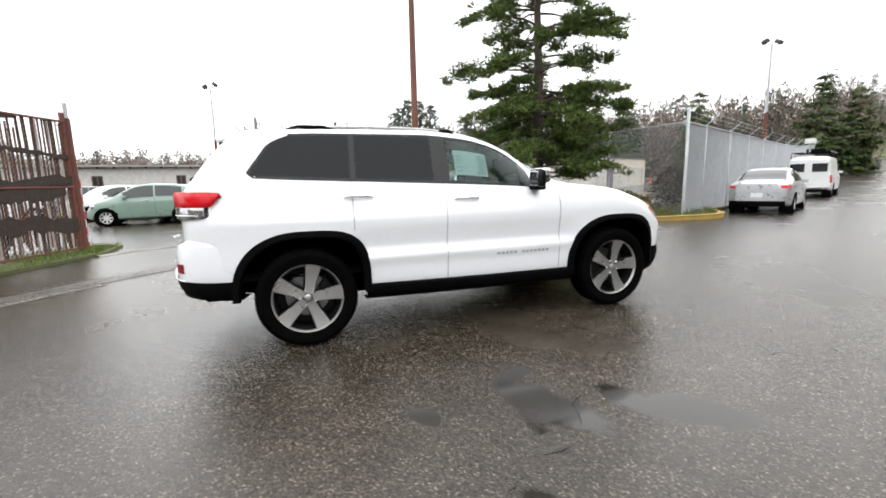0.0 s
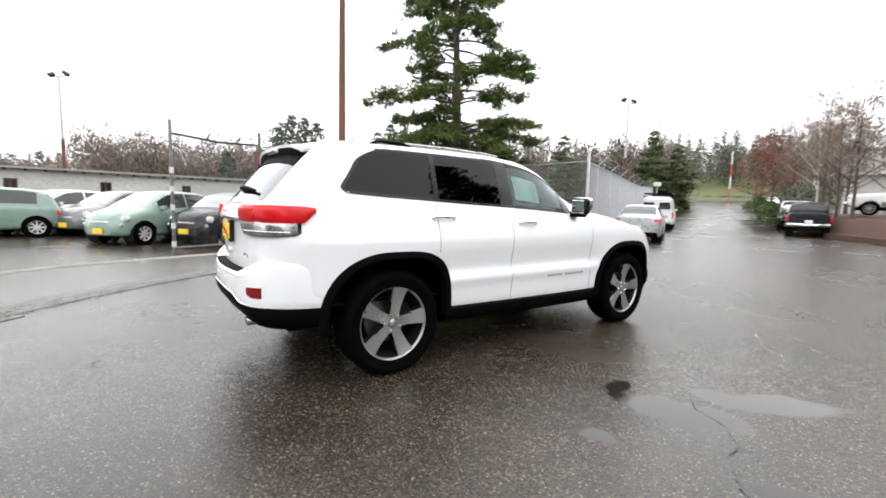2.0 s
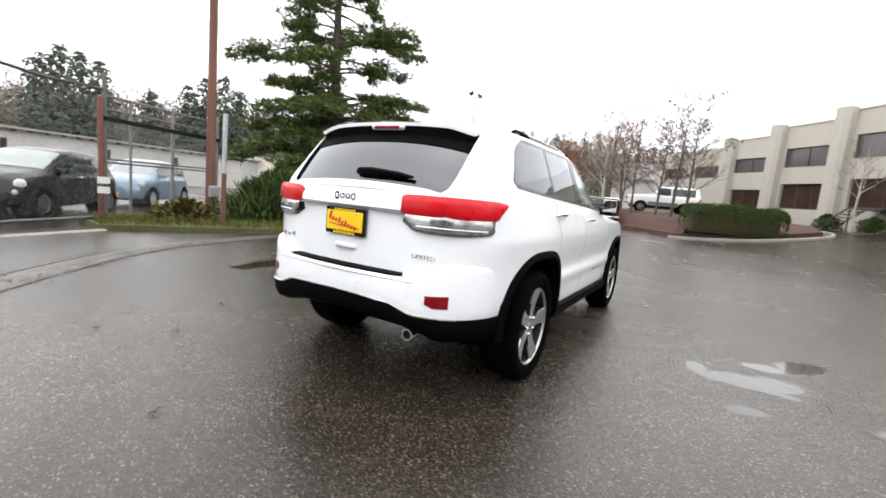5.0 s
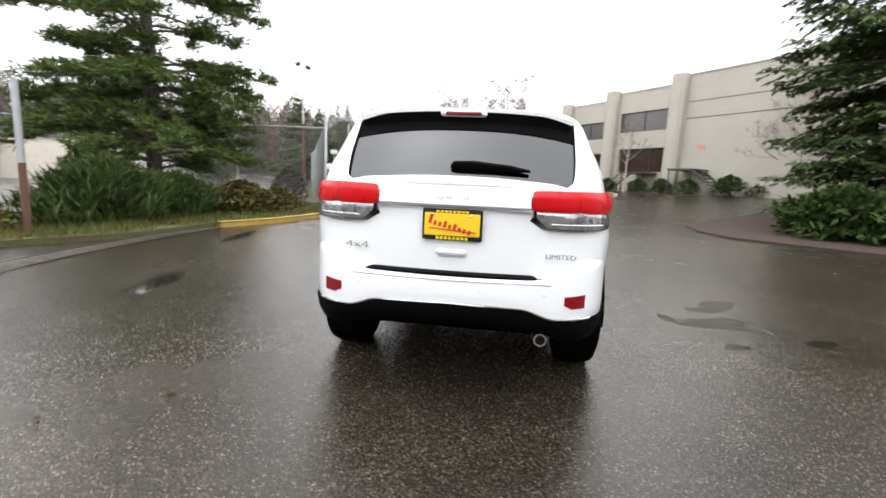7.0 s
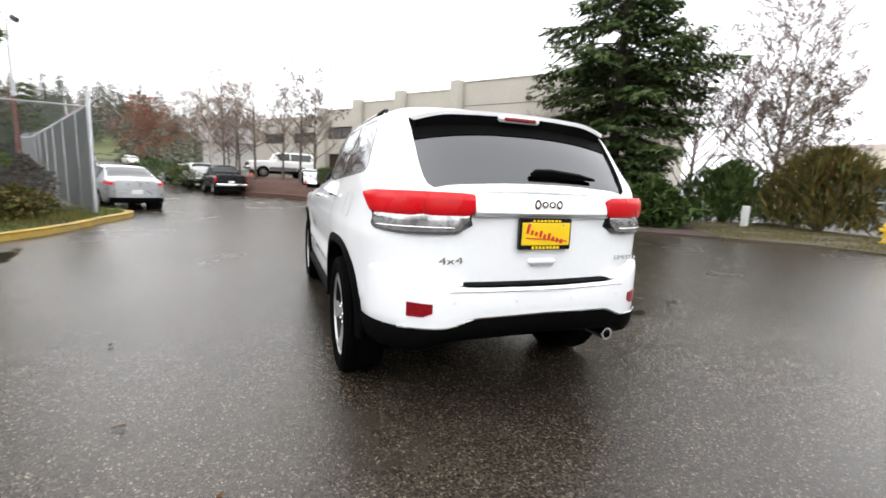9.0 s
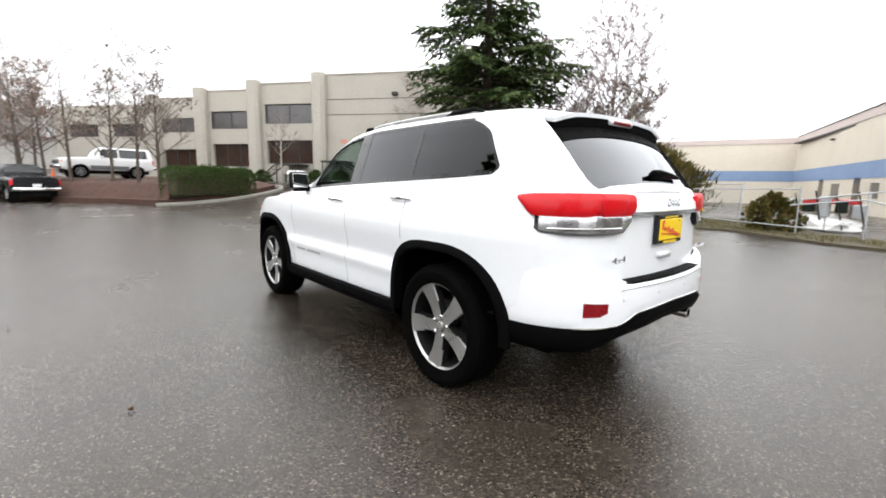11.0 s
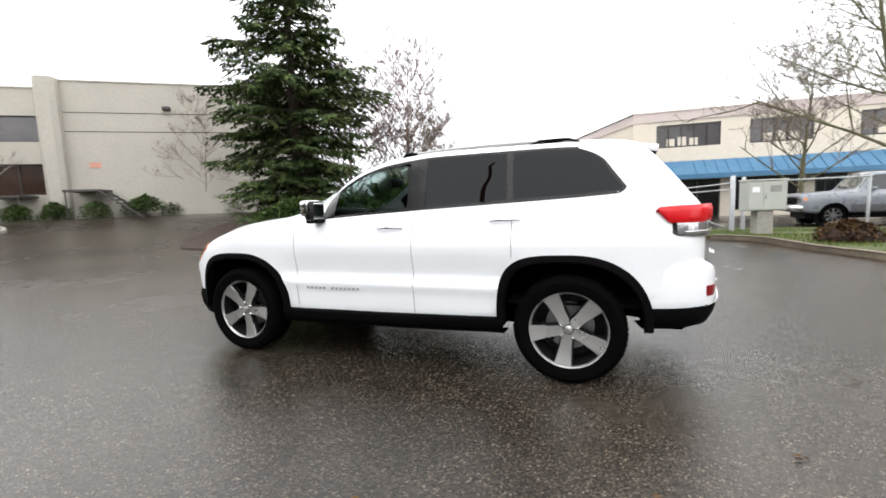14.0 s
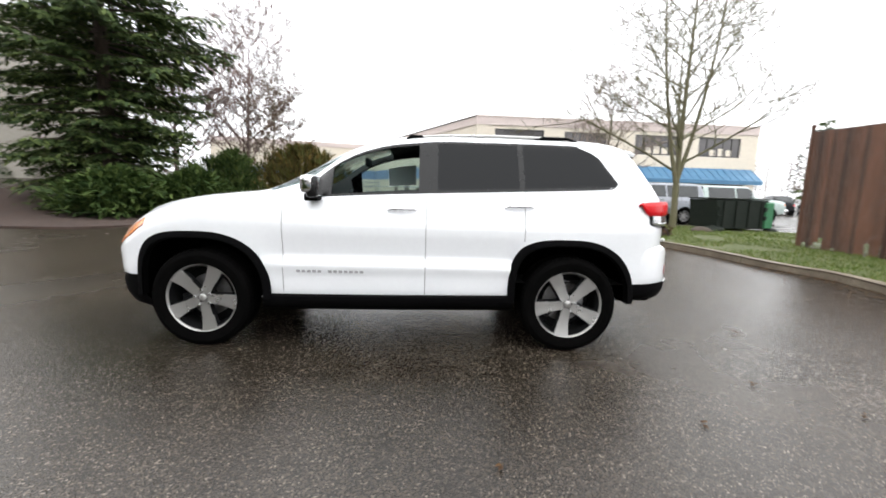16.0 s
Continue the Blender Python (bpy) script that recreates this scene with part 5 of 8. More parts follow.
def crack(pts, w, label="fine dark crack in the asphalt"):
    rows = []
    L = smooth_line(pts, 14)
    for i, p in enumerate(L):
        d = (L[min(i + 1, len(L) - 1)] - L[max(i - 1, 0)]).normalized()
        n = Vector((-d.y, d.x))
        q = p + n * (0.05 * noise.noise(Vector((p.x * 5, p.y * 5, 3))) + 0.035 * noise.noise(Vector((p.x * 19, p.y * 19, 5))))
        ww = w * 0.55 * max(0.06, 0.25 + 1.5 * noise.noise(Vector((p.x * 9, p.y * 9, 9)))) * min(1, 0.2 + i / 6, 0.2 + (len(L) - 1 - i) / 6)
        rows.append([Vector((q.x - n.x * ww, q.y - n.y * ww, 0.0045)), Vector((q.x + n.x * ww, q.y + n.y * ww, 0.0045))])
    tagged(part("asphalt_crack", grid_mesh(rows), TARMARK), label, "crack", kind="structure")


def lump(name, p, size, material, label, category):
    bm = bmesh.new()
    bmesh.ops.create_icosphere(bm, subdivisions=2, radius=1)
    for v in bm.verts:
        k = 1 + 0.35 * noise.noise(v.co * 1.7 + Vector(p))
        v.co = Vector((v.co.x * size[0] * k, v.co.y * size[1] * k, max(v.co.z * size[2] * k, -0.2 * size[2])))
    ob = tagged(part(name, bm, material, smooth=60, at=Matrix.Translation((p[0], p[1], p[2]))), label, category)
    return ob


# ---- vehicles that stand round about ----
class Shell:
    """A simple car skin from tables along its length: half width, top, roof edge, belt and sill."""
    def __init__(self, w, top, roofw, roofz, belt, sill):
        self.t = (w, top, roofw, roofz, belt, sill)
        self.x0, self.x1 = w[0][0], w[-1][0]

    def at(self, x, v, side=1, off=0.0):
        w, zt, wr, zr, zb, z0 = (lerp(t, x) for t in self.t)
        ys = [w - 0.10, w - 0.02, w, w - 0.01, w - 0.06, wr, wr * 0.75, 0.0]
        zs = [z0, z0 + 0.06, z0 + (zb - z0) * 0.45, z0 + (zb - z0) * 0.82, zb, zr, zt - (zt - zr) * 0.25, zt]
        p = Vector((x, lerp(list(enumerate(ys)), v), lerp(list(enumerate(zs)), v)))
        if off:
            a = self.at(min(x + 0.02, self.x1), v) - self.at(max(x - 0.02, self.x0), v)
            b = self.at(x, min(v + 0.05, 7)) - self.at(x, max(v - 0.05, 0))
            n = a.cross(b)
            n = -n if n.y < -1e-6 or (v > 6.5 and n.z < 0) else n
            p = p + n.normalized() * off
        p.y *= side
        return p


def vehicle(name, m, label, category, shell, paint, wheels, tyre_r, sides, ends, lamps, group="", track=0.74, plate=True, rimmat=None):
    """sides: side panes (x0, x1, va, vb); ends: screens (x0, x1, va); lamps: (x, v0, v1, material, name)."""
    car = thing(name, m, label, category, group)
    n = 84
    xs = [shell.x0 + (shell.x1 - shell.x0) * (0.5 - 0.5 * math.cos(math.pi * i / n)) for i in range(n + 1)]
    vs = [i * 7 / 28 for i in range(29)]
    bm = bmesh.new()
    for side in (1, -1):
        P = [[shell.at(x, v, side) for v in vs] for x in xs]
        V = {}
        for i in range(n):
            for j in range(28):
                c = (P[i][j] + P[i + 1][j + 1]) / 2
                if any((c.x - wx) ** 2 + (c.z - tyre_r) ** 2 < (tyre_r + 0.05) ** 2 for wx in wheels) and vs[j] < 4:
                    continue
                for a, b in ((i, j), (i, j + 1), (i + 1, j + 1), (i + 1, j)):  # true round edges to the arches
                    for wx in wheels:
                        dx, dz = P[a][b].x - wx, P[a][b].z - tyre_r
                        r = math.hypot(dx, dz)
                        if vs[b] < 4.2 and abs(r - tyre_r - 0.05) < 0.055 and dz > -0.1:
                            k = (tyre_r + 0.05) / r
                            P[a][b].x, P[a][b].z = wx + dx * k, tyre_r + dz * k
                q = []
                for a, b in ((i, j), (i, j + 1), (i + 1, j + 1), (i + 1, j)):
                    if (a, b) not in V:
                        V[a, b] = bm.verts.new(P[a][b])
                    q.append(V[a, b])
                bm.faces.new(q if side > 0 else q[::-1])
    for x in (shell.x0, shell.x1):
        grid_mesh([[Vector((x + (-0.03 if x < 0 else 0.03) * (1 - abs(k) / 4), shell.at(x, v).y * k / 4, shell.at(x, v).z)) for k in range(-4, 5)] for v in vs[::2]], bm, flip=x > 0)
    bmesh.ops.remove_doubles(bm, verts=bm.verts[:], dist=0.002)
    part("body", bm, paint, car, smooth=40)
    part("underbody", box(shell.x0 + 0.2, shell.x1 - 0.2, -0.55, 0.55, tyre_r * 0.7, tyre_r * 1.6), CABIN, car)
    for side in (1, -1):
        for x0, x1, va, vb in sides:
            rows = [[shell.at(x0 + (x1 - x0) * i / 8, va + (vb - va) * j / 4, side, 0.006) for j in range(5)] for i in range(9)]
            part("side_window", slab(rows, 0.008), DARKPANE, car, smooth=40)
        for wx in wheels:
            hub = new("wheel")
            hub.parent = car
            hub.matrix_basis = Matrix.Translation((wx, side * track, tyre_r)) @ Matrix.Rotation(-side * math.pi / 2, 4, "X")
            r = tyre_r
            part("tyre", lathe([(r * 0.62, -0.09), (r * 0.9, -0.10), (r, -0.07), (r, 0.07), (r * 0.9, 0.10), (r * 0.66, 0.095), (r * 0.64, 0.06)], 28), TYRE, hub, smooth=40)
            rim = lathe([(0.0, 0.075), (r * 0.16, 0.075), (r * 0.2, 0.055)], 20)
            for k in range(8):
                box(r * 0.12, r * 0.63, -0.022, 0.022, 0.04, 0.075, bm=rim, m=Matrix.Rotation(k * math.pi / 4, 4, "Z"))
            lathe([(r * 0.60, 0.04), (r * 0.63, 0.085), (r * 0.67, 0.09), (r * 0.67, 0.05)], 28, bm=rim)
            part("rim", rim, rimmat or ALLOY, hub)
            part("rim_back", lathe([(0.0, 0.0), (r * 0.62, 0.0), (r * 0.64, 0.05)], 20), ALLOYDARK, hub)
            well = lathe([(r + 0.052, -0.28), (r + 0.052, 0.085)], 28, m=Matrix.Translation((wx, side * track, r)) @ Matrix.Rotation(-side * math.pi / 2, 4, "X"))
            part("wheel_well", well, CABIN, car)
        for x0, x1, v0, v1, lm, nm in lamps:
            rows = [[shell.at(x0 + (x1 - x0) * i / 5, v0 + (v1 - v0) * j / 3, side, 0.010) for j in range(4)] for i in range(6)]
            part(nm, slab(rows, 0.03), lm, car, smooth=50)
        x = sides[0][1] - 0.06
        p = shell.at(x, 4.15, side, 0.08)
        part("door_mirror", box(-0.05, 0.06, -0.09, 0.09, -0.055, 0.065, 0.025, seg=2, m=Matrix.Translation(p)), paint, car, smooth=50)
        p = shell.at((sides[0][0] + sides[0][1]) / 2 - 0.2, 3.4, side, 0.012)
        part("door_handle", box(-0.09, 0.09, -0.012, 0.012, -0.012, 0.012, 0.005, m=Matrix.Translation(p)), CHROME, car)
    for x0, x1, va in ends:
        rows = [[shell.at(x0 + (x1 - x0) * i / 8, va + (7 - va) * j / 6, 1, 0.006) for j in range(7)] + [shell.at(x0 + (x1 - x0) * i / 8, 7 - (7 - va) * j / 6, -1, 0.006) for j in range(1, 7)] for i in range(9)]
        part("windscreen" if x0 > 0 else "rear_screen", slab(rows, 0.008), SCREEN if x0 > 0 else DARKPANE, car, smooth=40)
    if plate:
        xe = shell.x1 + 0.035 if plate == "front" else shell.x0 - 0.035
        zc = shell.at(shell.x1 if plate == "front" else shell.x0, 2).z
        part("licence_plate", box(xe - 0.012, xe + 0.012, -0.16, 0.16, zc - 0.07, zc + 0.07, 0.004), YELLOW if plate == "front" else PAPER, car, "yellow dealer plate" if plate == "front" else "plate with plain bars")
    return car


DARKPANE = mat("dark_car_glass", (0.018, 0.022, 0.024), (0.03, 0.035, 0.036), 2, (0.03, 0.08), fine=0.0, spec=0.6)


LAMPGLASS = mat("clear_lamp_glass", (0.42, 0.43, 0.44), (0.30, 0.31, 0.32), 24, (0.1, 0.2), fine=0.1, coat=1.0)
# paler part-metal base paints the bright sky reflection into the front screens
SCREEN = mat("sky_lit_screen", (0.10, 0.125, 0.12), (0.075, 0.095, 0.09), 2, (0.04, 0.09), metal=0.25, fine=0.0, spec=0.9, coat=1.0)
BRIGHTRIM = mat("bright_wheel_paint", (0.66, 0.66, 0.65), (0.56, 0.56, 0.55), 6, (0.3, 0.45), metal=0.3, fine=0.1)


def hatch(m, paint, words, group="small hatchbacks"):
    sh = Shell([(-1.74, 0.52), (-1.66, 0.68), (-1.4, 0.77), (-0.6, 0.81), (0.8, 0.81), (1.3, 0.78), (1.58, 0.69), (1.70, 0.58), (1.77, 0.40)],
               [(-1.74, 0.82), (-1.66, 1.0), (-1.5, 1.22), (-1.3, 1.37), (-0.8, 1.45), (-0.2, 1.47), (0.2, 1.42), (0.5, 1.28), (0.95, 1.02), (1.1, 0.965), (1.4, 0.90), (1.62, 0.80), (1.72, 0.70), (1.77, 0.58)],
               [(-1.74, 0.42), (-1.5, 0.56), (-1.2, 0.58), (0.3, 0.58), (0.9, 0.64), (1.4, 0.55), (1.77, 0.28)],
               [(-1.74, 0.80), (-1.5, 1.15), (-1.2, 1.34), (-0.8, 1.40), (-0.2, 1.415), (0.2, 1.37), (0.5, 1.23), (0.95, 0.985), (1.1, 0.935), (1.4, 0.86), (1.62, 0.76), (1.77, 0.55)],
               [(-1.74, 0.74), (-1.5, 0.92), (-0.8, 0.95), (0.9, 0.90), (1.2, 0.86), (1.5, 0.78), (1.77, 0.50)],
               [(-1.74, 0.34), (-1.4, 0.26), (1.3, 0.22), (1.77, 0.27)])
    car = vehicle("hatchback", m, words, "car", sh, paint, (-1.15, 1.15), 0.30, [(-0.30, 0.62, 4.14, 4.86), (-1.18, -0.36, 4.16, 4.86)], [(0.30, 0.94, 5.06), (-1.68, -1.38, 5.1)],
                  [(-1.70, -1.62, 2.6, 3.8, RED, "tail_lamp")], group, plate="front", track=0.70, rimmat=STEEL if paint in (BLACKP, GREYP) else BRIGHTRIM)
    for side in (1, -1):
        for x, v, r in ((1.57, 3.75, 0.09), (1.66, 2.75, 0.05)):
            p = sh.at(x, v, side, -0.012)
            out = (sh.at(x, v, side, 0.05) - sh.at(x, v, side, 0.001)).normalized()
            turn = out.to_track_quat("Z", "Y").to_matrix().to_4x4()
            lamp = part("head_lamp" if r > 0.06 else "front_indicator", lathe([(0.0, 0.040), (r * 0.6, 0.034), (r * 0.92, 0.018), (r, -0.03)], 20, m=Matrix.Translation(p) @ turn), LAMPGLASS, car, smooth=60)
            part("lamp_ring", lathe([(r * 0.94, 0.012), (r * 1.04, 0.016), (r * 1.12, -0.02)], 20, m=Matrix.Translation(p) @ turn), CHROME, lamp, smooth=60)
    nose = [(sh.at(1.74, 0, 1).x + 0.035 - 0.11 * (k / 5) ** 2, 0.52 * k / 5) for k in range(-5, 6)]
    part("lower_grille", slab([[Vector((x - 0.02, y, z)) for x, y in nose] for z in (0.27, 0.33, 0.39)], 0.03), BLACK, car, smooth=50)
    part("bonnet_strip", tube([(x + 0.012, y, 0.615 - 0.03 * abs(y)) for x, y in nose[2:9]], 0.013, 6), CHROME, car)
    part("door_seam", tube([sh.at(-0.33, v, 1, 0.002) for v in (0.8, 1.6, 2.4, 3.2, 4.0)], 0.006, 4), DARKPANE, car)
    part("door_seam", tube([sh.at(-0.33, v, -1, 0.002) for v in (0.8, 1.6, 2.4, 3.2, 4.0)], 0.006, 4), DARKPANE, car)
    return car


def paint(name, c, metal=0.0):
    return mat(name, c, tuple(k * 0.93 for k in c), 2, (0.25, 0.35), metal=metal, coat=0.4, fine=0.05)


MINT, GREYP, BLACKP, WHITEP, BLUEP, SILVERP = paint("mint_paint", (0.185, 0.265, 0.22)), paint("grey_paint", (0.13, 0.13, 0.14), 0.3), mat("black_paint", (0.006, 0.0065, 0.009), (0.004, 0.0045, 0.006), 2, (0.22, 0.3), fine=0.05, spec=0.3), paint("plain_white_paint", (0.78, 0.78, 0.78)), paint("slate_blue_paint", (0.17, 0.25, 0.34)), paint("silver_paint", (0.50, 0.51, 0.53), 0.5)
REDP = paint("dark_red_paint", (0.16, 0.02, 0.025))
for x, y, h, pt, words in ((-2.64, 11.7, 222, MINT, "mint green small hatchback on wet asphalt behind the gate"), (-0.78, 11.05, 222, BLACKP, "black small hatchback behind the chain-link gate"), (-3.7, 14.9, 222, GREYP, "dark grey small hatchback in the fenced lot"), (-5.35, 16.0, 222, WHITEP, "white small hatchback in the fenced lot"), (-6.85, 14.4, 186, MINT, "mint green small hatchback seen from its side"), (2.6, 14.0, 222, BLUEP, "slate blue small hatchback beyond the fence"), (-7.2, 18.6, 222, MINT, "mint green small hatchback in the back row"), (-9.3, 18.2, 222, WHITEP, "white small hatchback in the back row"), (-5.2, 19.4, 222, WHITEP, "white small hatchback in the back row"), (-11.2, 19.6, 222, GREYP, "dark grey small hatchback in the back row"), (-2.6, 18.2, 222, MINT, "mint green small hatchback in the back row"), (-13.0, 17.0, 222, WHITEP, "white small hatchback in the back row")):
    hatch(pose(x, y, 0, 0, 0, h), pt, words)


def sedan(m):
    sh = Shell([(-2.3, 0.58), (-2.22, 0.76), (-1.9, 0.85), (-0.8, 0.885), (0.9, 0.885), (1.7, 0.86), (2.1, 0.76), (2.35, 0.5)],
               [(-2.3, 0.98), (-2.22, 1.04), (-1.75, 1.09), (-1.25, 1.30), (-0.85, 1.43), (-0.3, 1.47), (0.3, 1.44), (0.8, 1.24), (1.2, 1.02), (1.7, 0.93), (2.1, 0.82), (2.35, 0.62)],
               [(-2.3, 0.5), (-1.8, 0.66), (-1.1, 0.60), (0.3, 0.60), (1.1, 0.70), (1.8, 0.62), (2.35, 0.35)],
               [(-2.3, 0.95), (-2.2, 1.0), (-1.75, 1.05), (-1.25, 1.25), (-0.85, 1.38), (-0.3, 1.42), (0.3, 1.39), (0.8, 1.20), (1.2, 0.99), (1.7, 0.90), (2.35, 0.58)],
               [(-2.3, 0.90), (-1.7, 0.97), (-0.8, 0.97), (1.0, 0.92), (1.6, 0.85), (2.35, 0.54)],
               [(-2.3, 0.36), (-1.9, 0.24), (1.8, 0.20), (2.35, 0.30)])
    c = vehicle("sedan", m, "silver four-door sedan parked by the fence", "car", sh, SILVERP, (-1.33, 1.33), 0.32, [(-0.05, 0.85, 4.12, 4.88), (-1.05, -0.12, 4.12, 4.88)], [(0.42, 1.15, 5.1), (-1.72, -1.0, 5.1)],
                [(-2.28, -1.98, 3.1, 3.95, RED, "tail_lamp"), (1.9, 2.2, 3.0, 3.9, CLEARLENS, "head_lamp")], track=0.78)
    part("rear_valance", box(-2.36, -2.22, -0.74, 0.74, 0.28, 0.42, 0.04, seg=2), BLACK, c, smooth=50)
    part("trunk_line", box(-2.335, -2.32, -0.62, 0.62, 0.66, 0.672), SEAM, c)


sedan(pose(14.45, 6.72, rise(14.45, 6.72), 0, 0, 27))


def van(m):
    sh = Shell([(-2.6, 0.86), (-2.55, 0.93), (-2.0, 0.98), (1.2, 0.98), (2.0, 0.94), (2.45, 0.8), (2.6, 0.6)],
               [(-2.6, 1.95), (-2.5, 2.05), (-2.0, 2.10), (0.9, 2.10), (1.3, 1.95), (1.75, 1.45), (2.0, 1.28), (2.45, 1.12), (2.6, 0.9)],
               [(-2.6, 0.74), (-2.0, 0.78), (1.0, 0.78), (1.8, 0.8), (2.6, 0.45)],
               [(-2.6, 1.88), (-2.0, 1.98), (0.9, 1.98), (1.3, 1.85), (1.75, 1.40), (2.0, 1.22), (2.6, 0.85)],
               [(-2.6, 1.20), (1.6, 1.20), (2.1, 1.05), (2.6, 0.78)],
               [(-2.6, 0.42), (-2.2, 0.34), (2.2, 0.32), (2.6, 0.36)])
    c = vehicle("utility_van", m, "white utility van with a ladder rack and work lamp", "van", sh, WHITEP, (-1.65, 1.65), 0.36, [(0.75, 1.55, 4.2, 4.85)], [(1.32, 1.85, 5.1)], [(-2.59, -2.5, 1.9, 3.4, RED, "tail_lamp"), (2.3, 2.5, 2.4, 3.6, CLEARLENS, "head_lamp")], track=0.84, rimmat=STEEL)
    for y in (-0.45, 0.45):
        part("rear_door_window", box(-2.645, -2.62, y - 0.30, y + 0.30, 1.30, 1.72, 0.02), DARKPANE, c)
    part("rear_step", box(-2.75, -2.55, -0.85, 0.85, 0.45, 0.55, 0.03), GALV, c)
    for x in (-2.1, -0.9, 0.3):
        part("rack_bar", tube([(x, -0.8, 2.0), (x, -0.8, 2.28), (x, 0.8, 2.28), (x, 0.8, 2.0)], 0.025, 6), BLACK, c)
    for y in (-0.8, 0.8, 0.25):
        part("rack_rail", tube([(-2.3, y, 2.29), (0.5, y, 2.29)], 0.022, 6), GALV, c)
    part("work_lamp_mast", tube([(-1.8, 0.1, 2.28), (-1.8, 0.1, 2.75)], 0.04, 8), GALV, c)
    part("work_lamp", box(-1.95, -1.65, -0.12, 0.32, 2.75, 3.0, 0.03), TAPEWHITE, c)
    part("rack_case", box(-1.4, -0.2, -0.5, 0.3, 2.31, 2.5, 0.04), BLACK, c)


van(pose(25.6, 12.2, rise(25.6, 12.2), 0, 0, 26))


def offroader(m, words, pt, name="offroad_car"):
    sh = Shell([(-2.25, 0.84), (-2.2, 0.92), (-1.8, 0.95), (1.6, 0.95), (2.1, 0.93), (2.25, 0.88)],
               [(-2.25, 1.30), (-2.2, 1.55), (-2.1, 1.76), (-1.8, 1.80), (0.2, 1.80), (0.34, 1.74), (0.72, 1.24), (0.82, 1.20), (1.6, 1.16), (2.15, 1.12), (2.25, 1.06)],
               [(-2.25, 0.70), (-1.8, 0.72), (0.2, 0.70), (0.8, 0.84), (2.25, 0.80)],
               [(-2.25, 1.24), (-2.1, 1.66), (-1.8, 1.72), (0.2, 1.72), (0.34, 1.66), (0.72, 1.20), (0.82, 1.17), (1.6, 1.13), (2.15, 1.09), (2.25, 1.03)],
               [(-2.25, 1.16), (0.8, 1.14), (1.6, 1.10), (2.25, 1.0)],
               [(-2.25, 0.52), (-1.9, 0.46), (1.9, 0.44), (2.25, 0.50)])
    c = vehicle(name, m, words, "car", sh, pt, (-1.32, 1.38), 0.37, [(-0.42, 0.42, 4.12, 4.86), (-1.9, -0.5, 4.12, 4.86)], [(0.34, 0.74, 5.1), (-2.2, -2.1, 5.1)], [(2.12, 2.22, 2.8, 3.5, AMBER, "side_lamp"), (-2.24, -2.15, 2.2, 3.6, RED, "tail_lamp")], track=0.80, rimmat=STEEL)
    for s in (1, -1):
        part("front_bumper" if s > 0 else "rear_bumper", box(s * 2.3 - 0.09, s * 2.3 + 0.09, -0.9, 0.9, 0.55, 0.72, 0.03), CHROME, c, smooth=50)
        part("lower_side_band", box(-0.92, 0.95, s * 0.945 - 0.012, s * 0.945 + 0.012, 0.5, 0.72, 0.004), GREYP, c)
    grille = part("grille", box(2.24, 2.295, -0.56, 0.56, 0.76, 1.0, 0.01), BLACK, c)
    for k in range(4):
        part("grille_bar", box(2.29, 2.305, -0.55, 0.55, 0.79 + 0.055 * k, 0.81 + 0.055 * k), CHROME, grille)
    for s in (1, -1):
        part("square_lamp", box(2.23, 2.295, s * 0.71 - 0.12, s * 0.71 + 0.12, 0.80, 0.98, 0.015), CLEARLENS, c)


offroader(pose(-10.05, -15.3, 0, 0, 0, 3), "grey two-door offroad car with a dark lower band", paint("dull_grey_paint", (0.24, 0.255, 0.285), 0.3))
offroader(pose(-15.3, -17.2, 0, 0, 0, 186), "pale green truck-like car with a chrome grille", paint("pale_green_paint", (0.36, 0.43, 0.41), 0.2))
offroader(pose(29.6, 1.3, rise(29.6, 1.3) + 0.98, 0, 0, 102), "white offroad car parked above the mulch bank", WHITEP)
offroader(pose(34.6, 7.5, rise(34.6, 7.5), 0, 0, 19), "white offroad car parked along the road", WHITEP)


def pickup(m):
    sh = Shell([(-2.75, 0.84), (-2.7, 0.93), (-2.0, 0.98), (1.9, 0.98), (2.5, 0.92), (2.75, 0.75)],
               [(-2.75, 1.22), (-2.7, 1.28), (-1.05, 1.30), (-0.95, 1.75), (-0.6, 1.88), (0.3, 1.88), (0.6, 1.75), (1.05, 1.30), (1.8, 1.20), (2.5, 1.12), (2.75, 0.95)],
               [(-2.75, 0.76), (-1.1, 0.78), (-0.8, 0.70), (0.4, 0.70), (1.1, 0.84), (2.75, 0.66)],
               [(-2.75, 1.20), (-1.05, 1.26), (-0.95, 1.68), (-0.6, 1.80), (0.3, 1.80), (0.6, 1.68), (1.05, 1.25), (1.8, 1.16), (2.75, 0.92)],
               [(-2.75, 1.12), (1.0, 1.16), (2.0, 1.08), (2.75, 0.88)],
               [(-2.75, 0.58), (-2.2, 0.48), (2.2, 0.46), (2.75, 0.5)])
    c = vehicle("pickup_truck", m, "black pickup truck parked below the bank", "truck", sh, BLACKP, (-1.75, 1.75), 0.40, [(-0.8, 0.75, 4.12, 4.86)], [(0.62, 1.0, 5.1), (-1.02, -0.9, 5.1)], [(-2.74, -2.6, 2.0, 3.7, RED, "tail_lamp")], track=0.82)
    part("rear_bumper", box(-2.92, -2.72, -0.9, 0.9, 0.55, 0.72, 0.03), CHROME, c, smooth=50)


